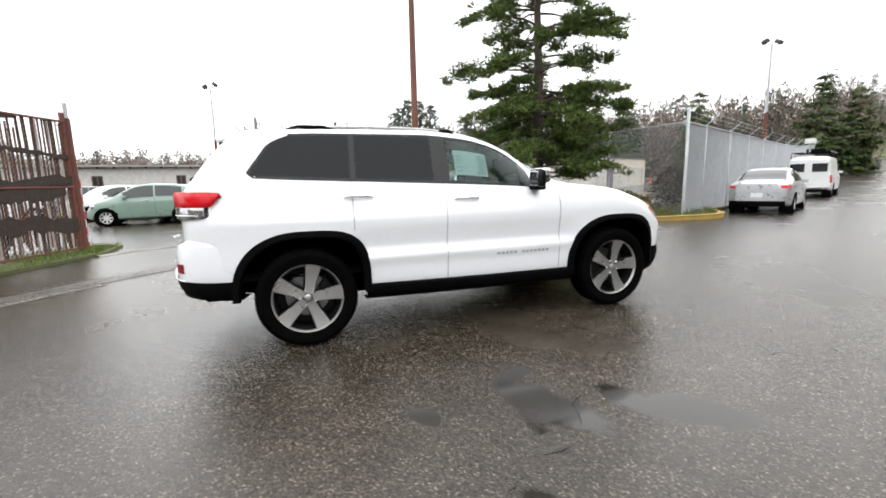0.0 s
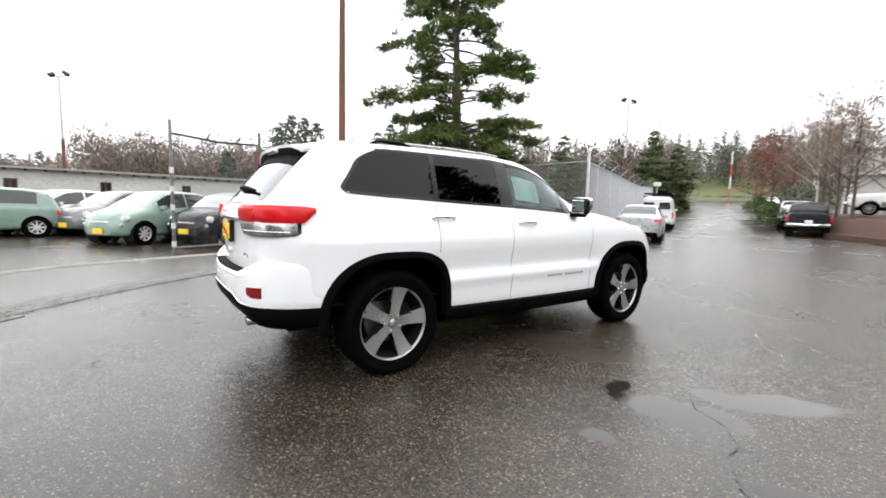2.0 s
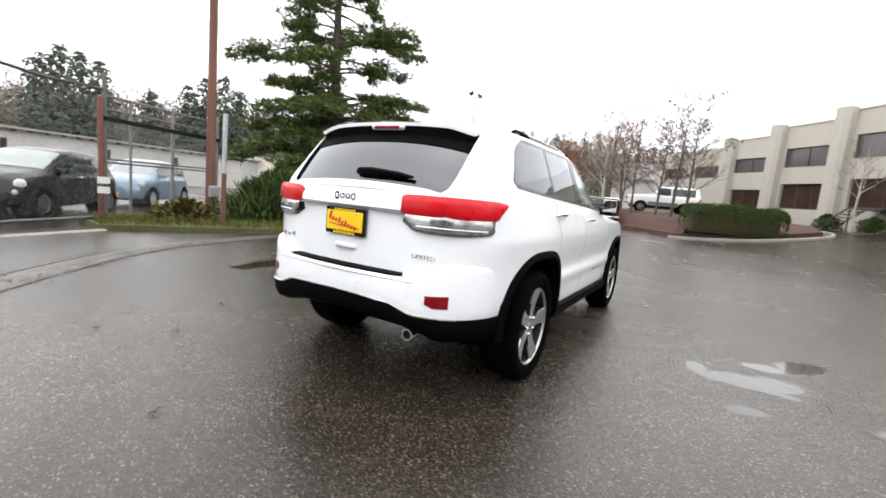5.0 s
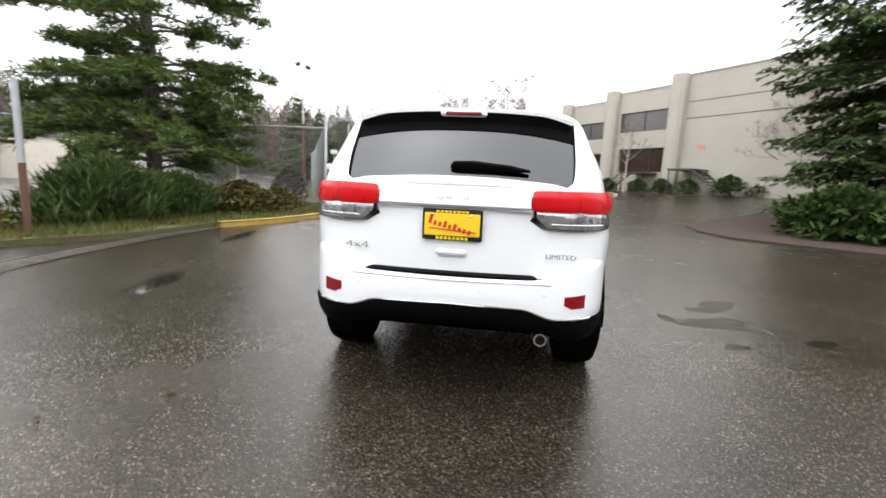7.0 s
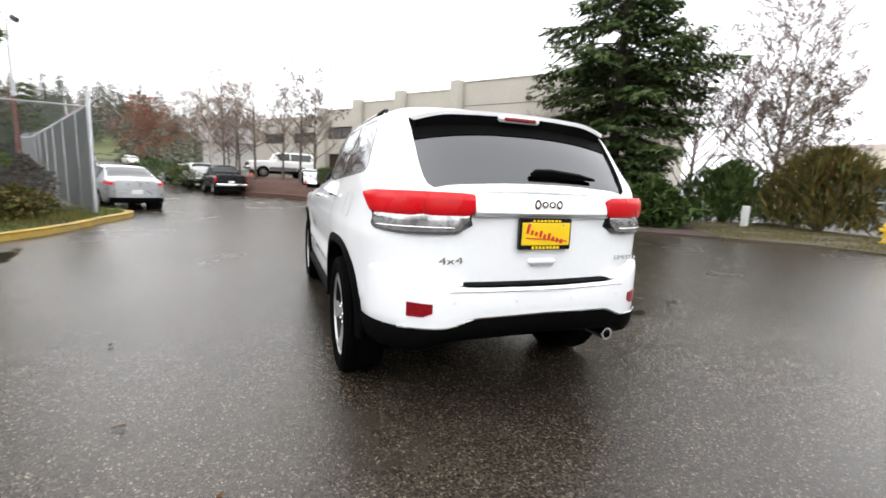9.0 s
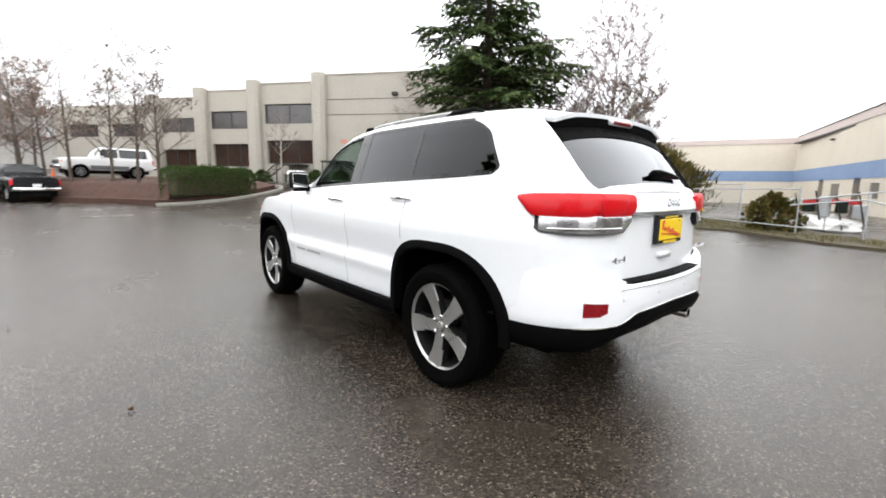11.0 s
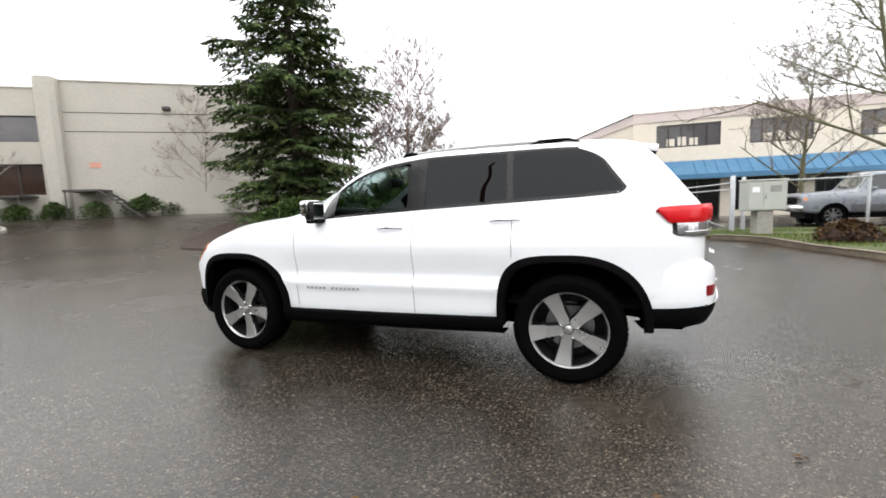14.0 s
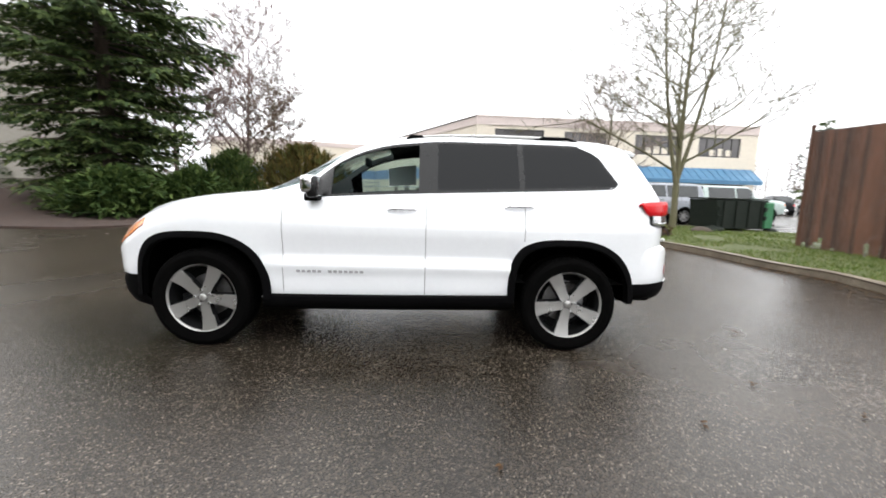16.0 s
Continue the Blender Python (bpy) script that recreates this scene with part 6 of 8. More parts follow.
pickup(pose(28.4, 5.0, rise(28.4, 5.0), 0, 0, 17))
for x, y, h, pt, words in ((40.6, 10.0, 19, REDP, "dark red car parked along the road"), (62, 29, 19, BLACKP, "dark car parked far up the road"), (-27.5, -29.5, 250, BLACKP, "black car parked far beyond the lawn"), (-30.5, -29.0, 250, BLACKP, "black car parked far beyond the lawn"), (-24.8, -30.5, 250, GREYP, "dark grey car parked far beyond the lawn"), (80, 24, 205, WHITEP, "white car parked far up the road"), (84, 25.5, 205, WHITEP, "white car parked far up the road")):
    hatch(pose(x, y, rise(x, y), 0, 0, h), pt, words, "far parked cars")


# ---- buildings ----
def pane_window(parent, m, x0, x1, z0, z1, y, cols, glassmat, frame=DARKROOF, deep=0.12, out=1):
    """A window set in a reveal: frame bars and panes of its own."""
    w = new("window")
    w.parent = parent
    w.matrix_basis = m
    fr = bmesh.new()
    t = 0.06
    for a, b, c, d in ((x0, x1, z0, z0 + t), (x0, x1, z1 - t, z1), (x0, x0 + t, z0 + t, z1 - t), (x1 - t, x1, z0 + t, z1 - t)):
        box(a, b, y - 0.10, y + 0.03 * out, c, d, bm=fr)
    for k in range(1, cols):
        xx = x0 + (x1 - x0) * k / cols
        box(xx - 0.025, xx + 0.025, y - 0.08, y + 0.025 * out, z0 + t, z1 - t, bm=fr)
    part("window_frame", fr, frame, w)
    for k in range(cols):
        a, b = x0 + (x1 - x0) * k / cols, x0 + (x1 - x0) * (k + 1) / cols
        part("pane", box(a + 0.03, b - 0.03, y - 0.04, y - 0.02, z0 + t, z1 - t), glassmat, w)
    return w


def holed_wall(s0, s1, z0, z1, holes, y0, y1):
    """One wall from s0 to s1 and z0 to z1 with openings (s0, s1, z0, z1) cut through its thickness."""
    xs = sorted({s0, s1} | {h[0] for h in holes} | {h[1] for h in holes})
    zs = sorted({z0, z1} | {h[2] for h in holes} | {h[3] for h in holes})
    solid = {(i, j) for i in range(len(xs) - 1) for j in range(len(zs) - 1) if not any(h[0] <= xs[i] < h[1] and h[2] <= zs[j] < h[3] for h in holes)}
    bm = bmesh.new()
    vk = {}
    def v(i, j, y):
        if (i, j, y) not in vk:
            vk[i, j, y] = bm.verts.new((xs[i], y, zs[j]))
        return vk[i, j, y]
    for i, j in solid:
        for y in (y0, y1):
            bm.faces.new((v(i, j, y), v(i + 1, j, y), v(i + 1, j + 1, y), v(i, j + 1, y)))
        for di, dj, a, b2 in ((-1, 0, (i, j), (i, j + 1)), (1, 0, (i + 1, j), (i + 1, j + 1)), (0, -1, (i, j), (i + 1, j)), (0, 1, (i, j + 1), (i + 1, j + 1))):
            if (i + di, j + dj) not in solid:
                bm.faces.new((v(*a, y0), v(*b2, y0), v(*b2, y1), v(*a, y1)))
    bmesh.ops.recalc_face_normals(bm, faces=bm.faces[:])
    return bm


def office():
    P = pose(27.4, -10.95, 0, 0, 0, 38)
    b = thing("office_building", P, "two-storey beige concrete office block with dark window bands", "building")
    def wall(s0, s1, z1, holes):
        part("front_wall", holed_wall(s0, s1, 0.2, z1, holes, -0.35, 0), BEIGE, b)
    bays = ((0.05, 4.75, 8.3, (0.15, 4.1, 5.45, 6.85), (0.2, 4.0, 2.55, 4.25)), (4.75, 9.35, 7.9, (5.35, 8.75, 5.12, 6.42), (5.35, 8.7, 2.3, 4.0)), (9.35, 14.2, 7.45, (9.95, 13.3, 4.9, 5.98), (9.95, 13.3, 2.1, 3.6)))
    for s0, s1, top, up, lo in bays:
        wall(s0, s1, top, (up, lo))
        pane_window(b, Matrix.Identity(4), *up, -0.12, 2, WINDOW)
        pane_window(b, Matrix.Identity(4), *lo, -0.25, 3, BRONZE)
        part("parapet_cap", box(s0, s1, -0.4, 0.05, top, top + 0.08), BEIGE, b)
    wall(-14.5, 0.05, 8.75, ())
    for z in (7.05, 6.0):
        part("reveal_line", box(-14.4, -0.95, 0.0, 0.012, z, z + 0.04), DARKROOF, b)
    part("parapet_cap", box(-14.5, 0.05, -0.4, 0.05, 8.75, 8.83), BEIGE, b)
    wall(14.2, 24, 7.1, ((15, 18, 4.6, 5.6), (19.5, 22.5, 4.6, 5.6)))
    for a in (15, 19.5):
        pane_window(b, Matrix.Identity(4), a, a + 3, 4.6, 5.6, -0.12, 4, WINDOW)
    part("side_wall", box(-14.5, -14.2, -22, -0.35, 0.2, 8.8), BEIGE, b)
    part("side_wall", box(23.7, 24, -22, -0.35, 0.2, 7.1), BEIGE, b)
    part("back_wall", box(-14.2, 23.7, -22, -21.7, 0.2, 7.1), BEIGE, b)
    part("roof", box(-14.2, 23.7, -21.7, -0.35, 6.8, 6.95), DARKROOF, b)
    for s, top in ((-0.95, 8.85), (4.3, 8.5), (8.9, 8.1), (13.3, 7.65)):
        pr = [(0, 0), (1.0, 0), (1.0, 0.42), (0.78, 0.62), (0.22, 0.62), (0, 0.42)]
        part("pilaster", prism(pr, top - 0.3, m=Matrix.Translation((s, 0.002, 0.3))), BEIGE, b)
    part("wall_sign", box(-2.5, -1.95, 0, 0.03, 4.0, 4.3), mat("faded_red_sign", (0.55, 0.24, 0.18), (0.6, 0.34, 0.26), 6, (0.6, 0.8)), b, "faded red sign with plain bars")
    for x, z in ((-6.1, 7.25),):
        part("wall_lamp", box(x - 0.2, x + 0.2, 0, 0.3, z, z + 0.2, 0.03), DARKROOF, b)
    # outside stairs of dark steel
    for s0, s1, zt, sgn, y0, y1 in ((-2.9, -1.25, 2.72, -1, 0.65, 1.75), (0.6, 2.3, 2.5, 1, 0.65, 1.75)):
        st = new("outside_stair")
        st.parent = b
        part("landing", box(s0, s1, 0.02, y1, zt - 0.12, zt, 0.01), DARKROOF, st)
        start = s0 if sgn < 0 else s1
        n = 8
        for k in range(n):
            x = start + sgn * (0.12 + 0.25 * k)
            part("step", box(x - 0.15, x + 0.15, y0, y1, zt - 0.19 * (k + 1) - 0.06, zt - 0.19 * (k + 1)), CONCRETE if sgn > 0 else DARKROOF, st)
        for y in (y0, y1):
            part("stringer", tube([(start, y, zt - 0.1), (start + sgn * 0.25 * n, y, zt - 0.19 * n - 0.1)], 0.05, 6), DARKROOF, st)
        if sgn > 0:
            part("landing_screen", box(s0, s1, y1 - 0.04, y1, zt, zt + 1.0, 0.01), BRONZE, st, "dark solid screen round the landing")
        for xx in (s0 + 0.1, s1 - 0.1):
            part("landing_post", tube([(xx, y1 - 0.06, 0.7), (xx, y1 - 0.06, zt - 0.1)], 0.04, 6), DARKROOF, st)


office()


def shop():
    Q = pose(-2.95, -22.6, 0, 0, 0, 183.2)
    b = thing("shop_building", Q, "cream two-storey shop block with pink parapet and blue awning", "building")
    holes = [(1.1, 4.15, 3.75, 4.95), (5.45, 8.15, 3.72, 4.92), (10.0, 12.8, 3.72, 4.92), (14.2, 17.0, 3.72, 4.92), (1.0, 4.2, -0.05, 2.0), (4.7, 7.6, 0.3, 2.0), (8.3, 9.6, -0.05, 2.0), (11, 13.2, 0.3, 2.0), (15.2, 17.6, -0.05, 2.0)]
    part("front_wall", holed_wall(0.0, 18.2, -0.2, 5.15, holes, 0, 0.3), CREAM, b)
    part("parapet_band", box(-0.06, 18.2, -0.06, 0.3, 5.15, 5.62), PINKBAND, b)
    part("parapet_cap", box(-0.09, 18.2, -0.09, 0.32, 5.62, 5.70), PINKBAND, b)
    part("corner_pier", box(-0.04, 0.55, -0.035, 0.0, -0.2, 5.15), CREAM, b)
    part("blue_band", box(0.55, 0.95, -0.02, 0.0, 1.95, 2.85), BLUEBAND, b)
    for i, h in enumerate(holes):
        w = pane_window(b, Matrix.Identity(4), h[0], h[1], h[2], h[3], 0.1, 5 if i < 4 else 3, WINDOW if i < 4 else SHOPDARK, out=-1)
        if i < 4:  # blinds and papers, set just outside the opaque upper panes to show in view
            for k in range(3):
                x = h[0] + 0.5 + 0.55 * k + 0.1 * i
                part("blind", box(x, x + 0.40, 0.050, 0.056, h[2] + 0.08, h[2] + 0.46 + 0.08 * (k % 2)), CREAM, w)
    aw = new("awning")
    aw.parent = b
    part("awning_sheet", slab([[Vector((x, -0.02 - 1.15 * t, 3.0 - 0.78 * t)) for t in (0, 0.5, 1)] for x in [0.85 + 1.0 * k for k in range(18)]], 0.03), AWNING, aw)
    for k in range(35):
        x = 0.85 + 0.5 * k
        part("awning_rib", tube([(x, -0.03, 3.03), (x, -1.17, 2.245)], 0.018, 4), AWNING, aw)
    part("awning_fascia", box(0.85, 17.85, -1.2, -1.16, 2.0, 2.24), AWNING, aw)
    part("awning_end", prism([(0.0, 0.0), (1.15, -0.78), (1.15, -1.0), (0.0, -1.0)], 0.03, m=Matrix.Translation((0.85, -0.02, 3.0)) @ Matrix.Rotation(radians(-90), 4, "Z") @ Matrix.Rotation(radians(90), 4, "X")), AWNING, aw)
    # long side wall running back, with its blue band, and the rear wing
    S = pose(0, 0, 0, 0, 0, 0)
    inv = Q.inverted()
    a, e = Vector((-2.95, -22.6, 0)), Vector((6.1, -44.0, 0))
    ang = math.degrees(math.atan2(e.y - a.y, e.x - a.x))
    M = inv @ pose(a.x, a.y, 0, 0, 0, ang)
    n = (e - a).length
    for nm, z0, z1, o, m in (("side_wall", -0.2, 1.95, 0, CREAM), ("side_blue_band", 1.95, 2.85, 0.015, BLUEBAND), ("side_upper_wall", 2.85, 5.15, 0, CREAM), ("side_parapet", 5.15, 5.62, 0.05, PINKBAND), ("side_cap", 5.62, 5.70, 0.08, DARKROOF)):
        part(nm, box(0, n, -0.3, o, z0, z1, m=M), m, b)
    for x, z0, z1, w, m in ((9, -0.1, 2.0, 0.9, BRONZE), (12.5, 0.6, 1.7, 1.4, WINDOW), (15.5, -0.1, 2.0, 0.9, BRONZE), (6.5, 0.9, 1.7, 1.0, WINDOW)):
        part("side_door" if w < 1 else "side_window", box(x - w / 2, x + w / 2, 0.0, 0.03, z0, z1, m=M), m, b)
    for x in (5, 14):
        part("wall_lamp", box(x - 0.15, x + 0.15, 0, 0.2, 4.5, 4.62, m=M), DARKROOF, b)
    M2 = inv @ pose(e.x, e.y, 0, 0, 0, 18)
    for nm, z0, z1, o, m in (("wing_wall", -0.2, 1.95, 0, CREAM), ("wing_blue_band", 1.95, 2.85, 0.015, BLUEBAND), ("wing_upper_wall", 2.85, 5.15, 0, CREAM), ("wing_parapet", 5.15, 5.62, 0.05, PINKBAND)):
        part(nm, box(0, 16, -0.3, o, z0, z1, m=M2), m, b)
    part("roof", prism([(0.3, 0.3), (18.1, 0.3), (18.1, 20), (-8, 21)], 0.1, m=Matrix.Translation((0, 0, 5.0))), DARKROOF, b)
    part("end_wall", box(17.9, 18.2, 0.3, 20, -0.2, 5.62), CREAM, b)


shop()


def lot_buildings():
    P = pose(-24, 24.0, 0, 0, 0, 14)
    b = thing("long_grey_building", P, "long low weathered grey building with a flat roof", "building")
    holes = [(x, x + 0.55, 1.45, 2.1) for x in (5, 11.2, 15.5, 19.5, 23.8, 27.6, 33, 38)]
    bm = bmesh.new()
    x = 0
    for h in holes:
        box(x, h[0], 0, 0.3, -0.2, 2.62, bm=bm)
        box(h[0], h[1], 0, 0.3, -0.2, h[2], bm=bm)
        box(h[0], h[1], 0, 0.3, h[3], 2.62, bm=bm)
        x = h[1]
    box(x, 52, 0, 0.3, -0.2, 2.62, bm=bm)
    part("front_wall", bm, GREYWALL, b)
    for h in holes:
        pane_window(b, Matrix.Identity(4), *h, 0.12, 2, BRONZE, out=-1)
    part("roof_slab", box(-0.3, 52.3, -0.35, 14, 2.62, 2.74), CONCRETE, b)
    for k in range(64):
        part("rafter_end", box(0.3 + 0.8 * k, 0.42 + 0.8 * k, -0.30, 0.0, 2.52, 2.62), DARKROOF, b)
    part("roller_door", box(24.9, 27.3, -0.03, 0.0, -0.1, 2.3), CABINETGREY, b)
    part("end_wall", box(0, 0.3, 0.3, 14, -0.2, 2.62), GREYWALL, b)
    part("end_wall", box(51.7, 52, 0.3, 14, -0.2, 2.62), GREYWALL, b)
    t = thing("tan_building", pose(24, 29, 0, 0, 0, 20), "low tan building beyond the fence", "building")
    part("wall", box(0, 9, 0, 8, -0.2, 3.1, 0.02), CREAM, t)
    part("roof", box(-0.2, 9.2, -0.2, 8.2, 3.1, 3.3), DARKROOF, t)
    part("door", box(2, 3, -0.03, 0.0, 0, 2.1), BRONZE, t)
    h = thing("grey_house", pose(61, 6.2, rise(61, 6.2), 0, 0, 100), "pale grey gabled house behind bare trees", "house")
    part("wall", box(-4.6, 4.6, -4.4, 4.4, -1, 3.0), GREYWALL, h)
    part("roof", prism([(-5.0, 0), (5.0, 0), (0, 2.3)], 10.2, m=Matrix.Translation((-5.1, 0, 3.0)) @ Matrix.Rotation(radians(90), 4, "Z") @ Matrix.Rotation(radians(90), 4, "X")), mat("grey_shingle", (0.20, 0.20, 0.205), (0.25, 0.245, 0.24), 3, (0.8, 0.9)), h)


lot_buildings()


# ---- fences, gates, poles ----
def chainlink(p0, p1, z0, z1, gap, r, ground=True):
    """Woven wire between two points: two sets of slanting strands."""
    p0, p1 = Vector((*p0, 0)), Vector((*p1, 0))
    d = p1 - p0
    n = d.length
    d.normalize()
    up = Vector((0, 0, 1))
    side = d.cross(up)
    h = z1 - z0
    V, F = [], []
    k = -int(h / gap) - 1
    while k * gap < n:
        for s in (1, -1):
            a0, b0 = (k * gap, 0.0), (k * gap + h, h)
            lo, hi = max(0, -a0[0] / h), min(1, (n - a0[0]) / h)
            if hi - lo > 0.01:
                pts = []
                for t in (lo, hi):
                    x, z = a0[0] + h * t, h * t
                    z = z if s > 0 else h - z
                    q = p0 + d * x
                    g = rise(q.x, q.y) if ground else 0
                    pts.append(q + up * (z0 + z + g) + side * (0.004 * s))
                i = len(V)
                ax = (d - up * s).normalized()
                for q in pts:
                    V += [q + ax * r, q - ax * r * 0.5 + side * r * 0.87, q - ax * r * 0.5 - side * r * 0.87]
                F += [(i, i + 1, i + 4, i + 3), (i + 1, i + 2, i + 5, i + 4), (i + 2, i, i + 3, i + 5)]
        k += 1
    me = bpy.data.meshes.new("chain_link_fabric")
    me.from_pydata([tuple(v) for v in V], [], F)
    me.materials.append(WIRE)
    return me


def fabric(parent, *a, **k):
    ob = new("chain_link_fabric", chainlink(*a, **k))
    ob.parent = parent
    return tagged(ob, kind="stuff")


def post(parent, x, y, h, r=0.035, m=None, z=None, name="post"):
    z = rise(x, y) if z is None else z
    return part(name, tube([(x, y, z - 0.05), (x, y, z + h), (x, y, z + h + 0.02)], [r, r, r * 0.5], 10), m or GALV, parent, smooth=60)


def road_fence():
    f = thing("chain_link_fence", Matrix.Identity(4), "tall galvanised chain-link fence with barbed-wire arms along the road", "fence")
    c, d = Vector((9.67, 5.95)), Vector((math.cos(radians(26)), math.sin(radians(26))))
    stops = [0.0] + [1.9 + 3.05 * k for k in range(10)]
    line = [(c.x + d.x * q, c.y + d.y * q) for q in stops]
    ends = c + d * stops[-1]
    # wire drawn thicker along the road side, so the mesh looks half opaque in view
    fabric(f, c, ends, 0.05, 2.85, 0.075, 0.0085)
    fabric(f, (9.65, 5.9), (9.3, 8.95), 0.05, 2.85, 0.07, 0.003)
    fabric(f, (9.3, 8.95), (8.0, 17), 0.05, 2.85, 0.08, 0.003)
    post(f, 9.65, 5.9, 3.25, 0.05)
    post(f, 9.3, 8.95, 2.9, 0.04)
    post(f, 8.65, 13, 2.9, 0.04)
    for px, py in line[1:]:
        post(f, px, py, 2.9, 0.034)
        z = rise(px, py)
        part("barb_arm", tube([(px, py, z + 2.88), (px + 0.15, py - 0.31, z + 3.2)], 0.02, 6), GALV, f)
    for z in (2.86, 0.08):
        part("rail", tube([(px, py, rise(px, py) + z) for px, py in line], 0.024, 6), GALV, f)
    part("rail", tube([(9.65, 5.9, 2.86), (9.3, 8.95, 2.86), (8.0, 17, 2.86)], 0.022, 6), GALV, f)
    for q in range(3):
        part("barbed_wire", tube([(px + 0.05 + 0.05 * q, py - 0.1 - 0.1 * q, rise(px, py) + 2.98 + 0.1 * q) for px, py in line], 0.006, 4), WIRE, f)
    part("fence_sign", box(-0.45, 0.45, -0.012, 0.012, -0.14, 0.14, m=pose(15.0, 17.0, 1.55, 0, 0, -60)), TAPEWHITE, f, "white sign with plain bars")
    part("inner_rail", tube([(8.4, 14.5, 1.9), (22, 21, 1.9)], 0.025, 6), GALV, f)
    post(f, 15.0, 17.02, 1.9)
    fabric(f, (8.4, 14.5), (22, 21), 0.05, 1.9, 0.1, 0.006)


road_fence()


def lot_fence():
    f = thing("lot_gate", Matrix.Identity(4), "sagging chain-link gate and fence with a rusty post", "gate")
    post(f, -2.42, 7.95, 3.0, 0.036, DULLPIPE)
    for k in range(5):
        part("tape_band", lathe([(0.046, 0.0), (0.046, 0.13)], 12, m=Matrix.Translation((-2.42, 7.95, 0.15 + 0.42 * k))), TAPEWHITE, f)
    post(f, -0.44, 8.84, 2.55, 0.05, RUST, name="gate_post")
    part("post_sleeve", tube([(-0.35, 8.88, 0.0), (-0.35, 8.88, 3.05)], 0.04, 10), DULLPIPE, f)
    part("gate_rail", tube([(-2.42, 7.95, 2.72), (-1.4, 8.4, 2.66), (-0.40, 8.86, 2.72)], 0.028, 8), DARKROOF, f)
    part("gate_rail", tube([(-2.42, 7.95, 0.12), (-0.40, 8.86, 0.14)], 0.026, 8), DULLPIPE, f)
    part("gate_foot", lathe([(0.0, 0.10), (0.10, 0.08), (0.14, 0.0)], 14, m=Matrix.Translation((-2.36, 7.98, 0.0))), DARKROOF, f)
    for z in (1.26, 1.33):
        part("rail", tube([(-0.40, 8.86, z), (0.80, 9.25, z), (2.5, 9.9, z)], 0.02, 6), DULLPIPE, f)
    for q in (0.62, 0.82):
        part("gate_tag", box(-0.52, -0.30, 8.79, 8.80, q, q + 0.14), TAPEWHITE, f)
    fabric(f, (-2.42, 7.95), (-0.40, 8.86), 0.12, 2.70, 0.07, 0.0007, ground=False)
    fabric(f, (-0.40, 8.86), (2.4, 9.9), 0.05, 1.35, 0.07, 0.0009, ground=False)
    fabric(f, (-0.40, 8.86), (2.7, 10.06), 1.36, 2.10, 0.05, 0.0013, ground=False)
    for z, r in ((2.60, 0.028), (2.34, 0.022)):
        part("rail", tube([(-0.40, 8.86, z), (2.75, 10.08, z)], r, 8), DULLPIPE, f)
    part("track_beam", box(0, 3.38, -0.09, -0.01, 2.10, 2.19, 0.01, m=pose(-0.40, 8.86, 0, 0, 0, 21.2)), BINDARK, f)
    for x, y, z, r in ((0.20, 9.09, 2.58, 0.028), (1.27, 9.5, 2.62, 0.036), (2.72, 10.07, 2.75, 0.04)):
        post(f, x, y, z, r, DULLPIPE)
    p = thing("fence_post", Matrix.Identity(4), "leaning grey post rusted at the foot", "post")
    part("shaft", tube([(1.35, 7.45, 0.05), (1.36, 7.45, 2.55)], 0.05, 12), GALV, p, smooth=60)
    part("rusty_foot", tube([(1.35, 7.45, 0.05), (1.355, 7.45, 1.25)], 0.053, 12), WOODPOLE, p, smooth=60)
    u = thing("utility_pole", pose(2.2, 9.45, 0), "tall reddish brown utility pole", "pole")
    part("shaft", tube([(0, 0, -0.1), (0.0, 0, 5), (0.02, 0, 12)], [0.12, 0.10, 0.055], 16), WOODPOLE, u, smooth=60)
    part("meter_box", box(-0.12, 0.12, -0.2, -0.1, 0.6, 0.9, 0.02), GALV, u)
    part("base_collar", lathe([(0.24, -0.05), (0.24, 0.12), (0.14, 0.16)], 16), CONCRETE, u)
    for x, y, h, a in ((-6.6, 28.6, 8.0, 0), (22.9, 13.2, 8.3, 110)):
        s = thing("lot_lamp", pose(x, y, 0, 0, 0, a), "tall lot lamp post with two flood lamps", "lamp post", "lot lamps")
        part("shaft", tube([(0, 0, -0.1), (0, 0, h * 0.55)], [0.12, 0.085], 10), RUST, s, smooth=60)
        part("upper_shaft", tube([(0, 0, h * 0.55), (0, 0, h - 0.3)], [0.07, 0.05], 10), GALV, s, smooth=60)
        part("cross_arm", tube([(-0.35, 0, h - 0.35), (0.35, 0, h - 0.15)], 0.03, 6), GALV, s)
        for k in (-1, 1):
            part("flood_lamp", box(-0.17, 0.17, -0.16, 0.16, -0.08, 0.10, 0.03, m=Matrix.Translation((0.30 * k, 0, h - 0.12 + 0.08 * k)) @ Matrix.Rotation(radians(28 * k), 4, "Y")), DARKROOF, s, smooth=50)
    tw = thing("antenna_mast", pose(118, 46, rise(118, 46)), "thin red and white mast far up the road", "mast")
    for k in range(4):
        part("mast_section", tube([(0, 0, 3 * k), (0, 0, 3 * k + 3)], 0.16, 6), REDTAPE if k % 2 == 0 else TAPEWHITE, tw)


lot_fence()


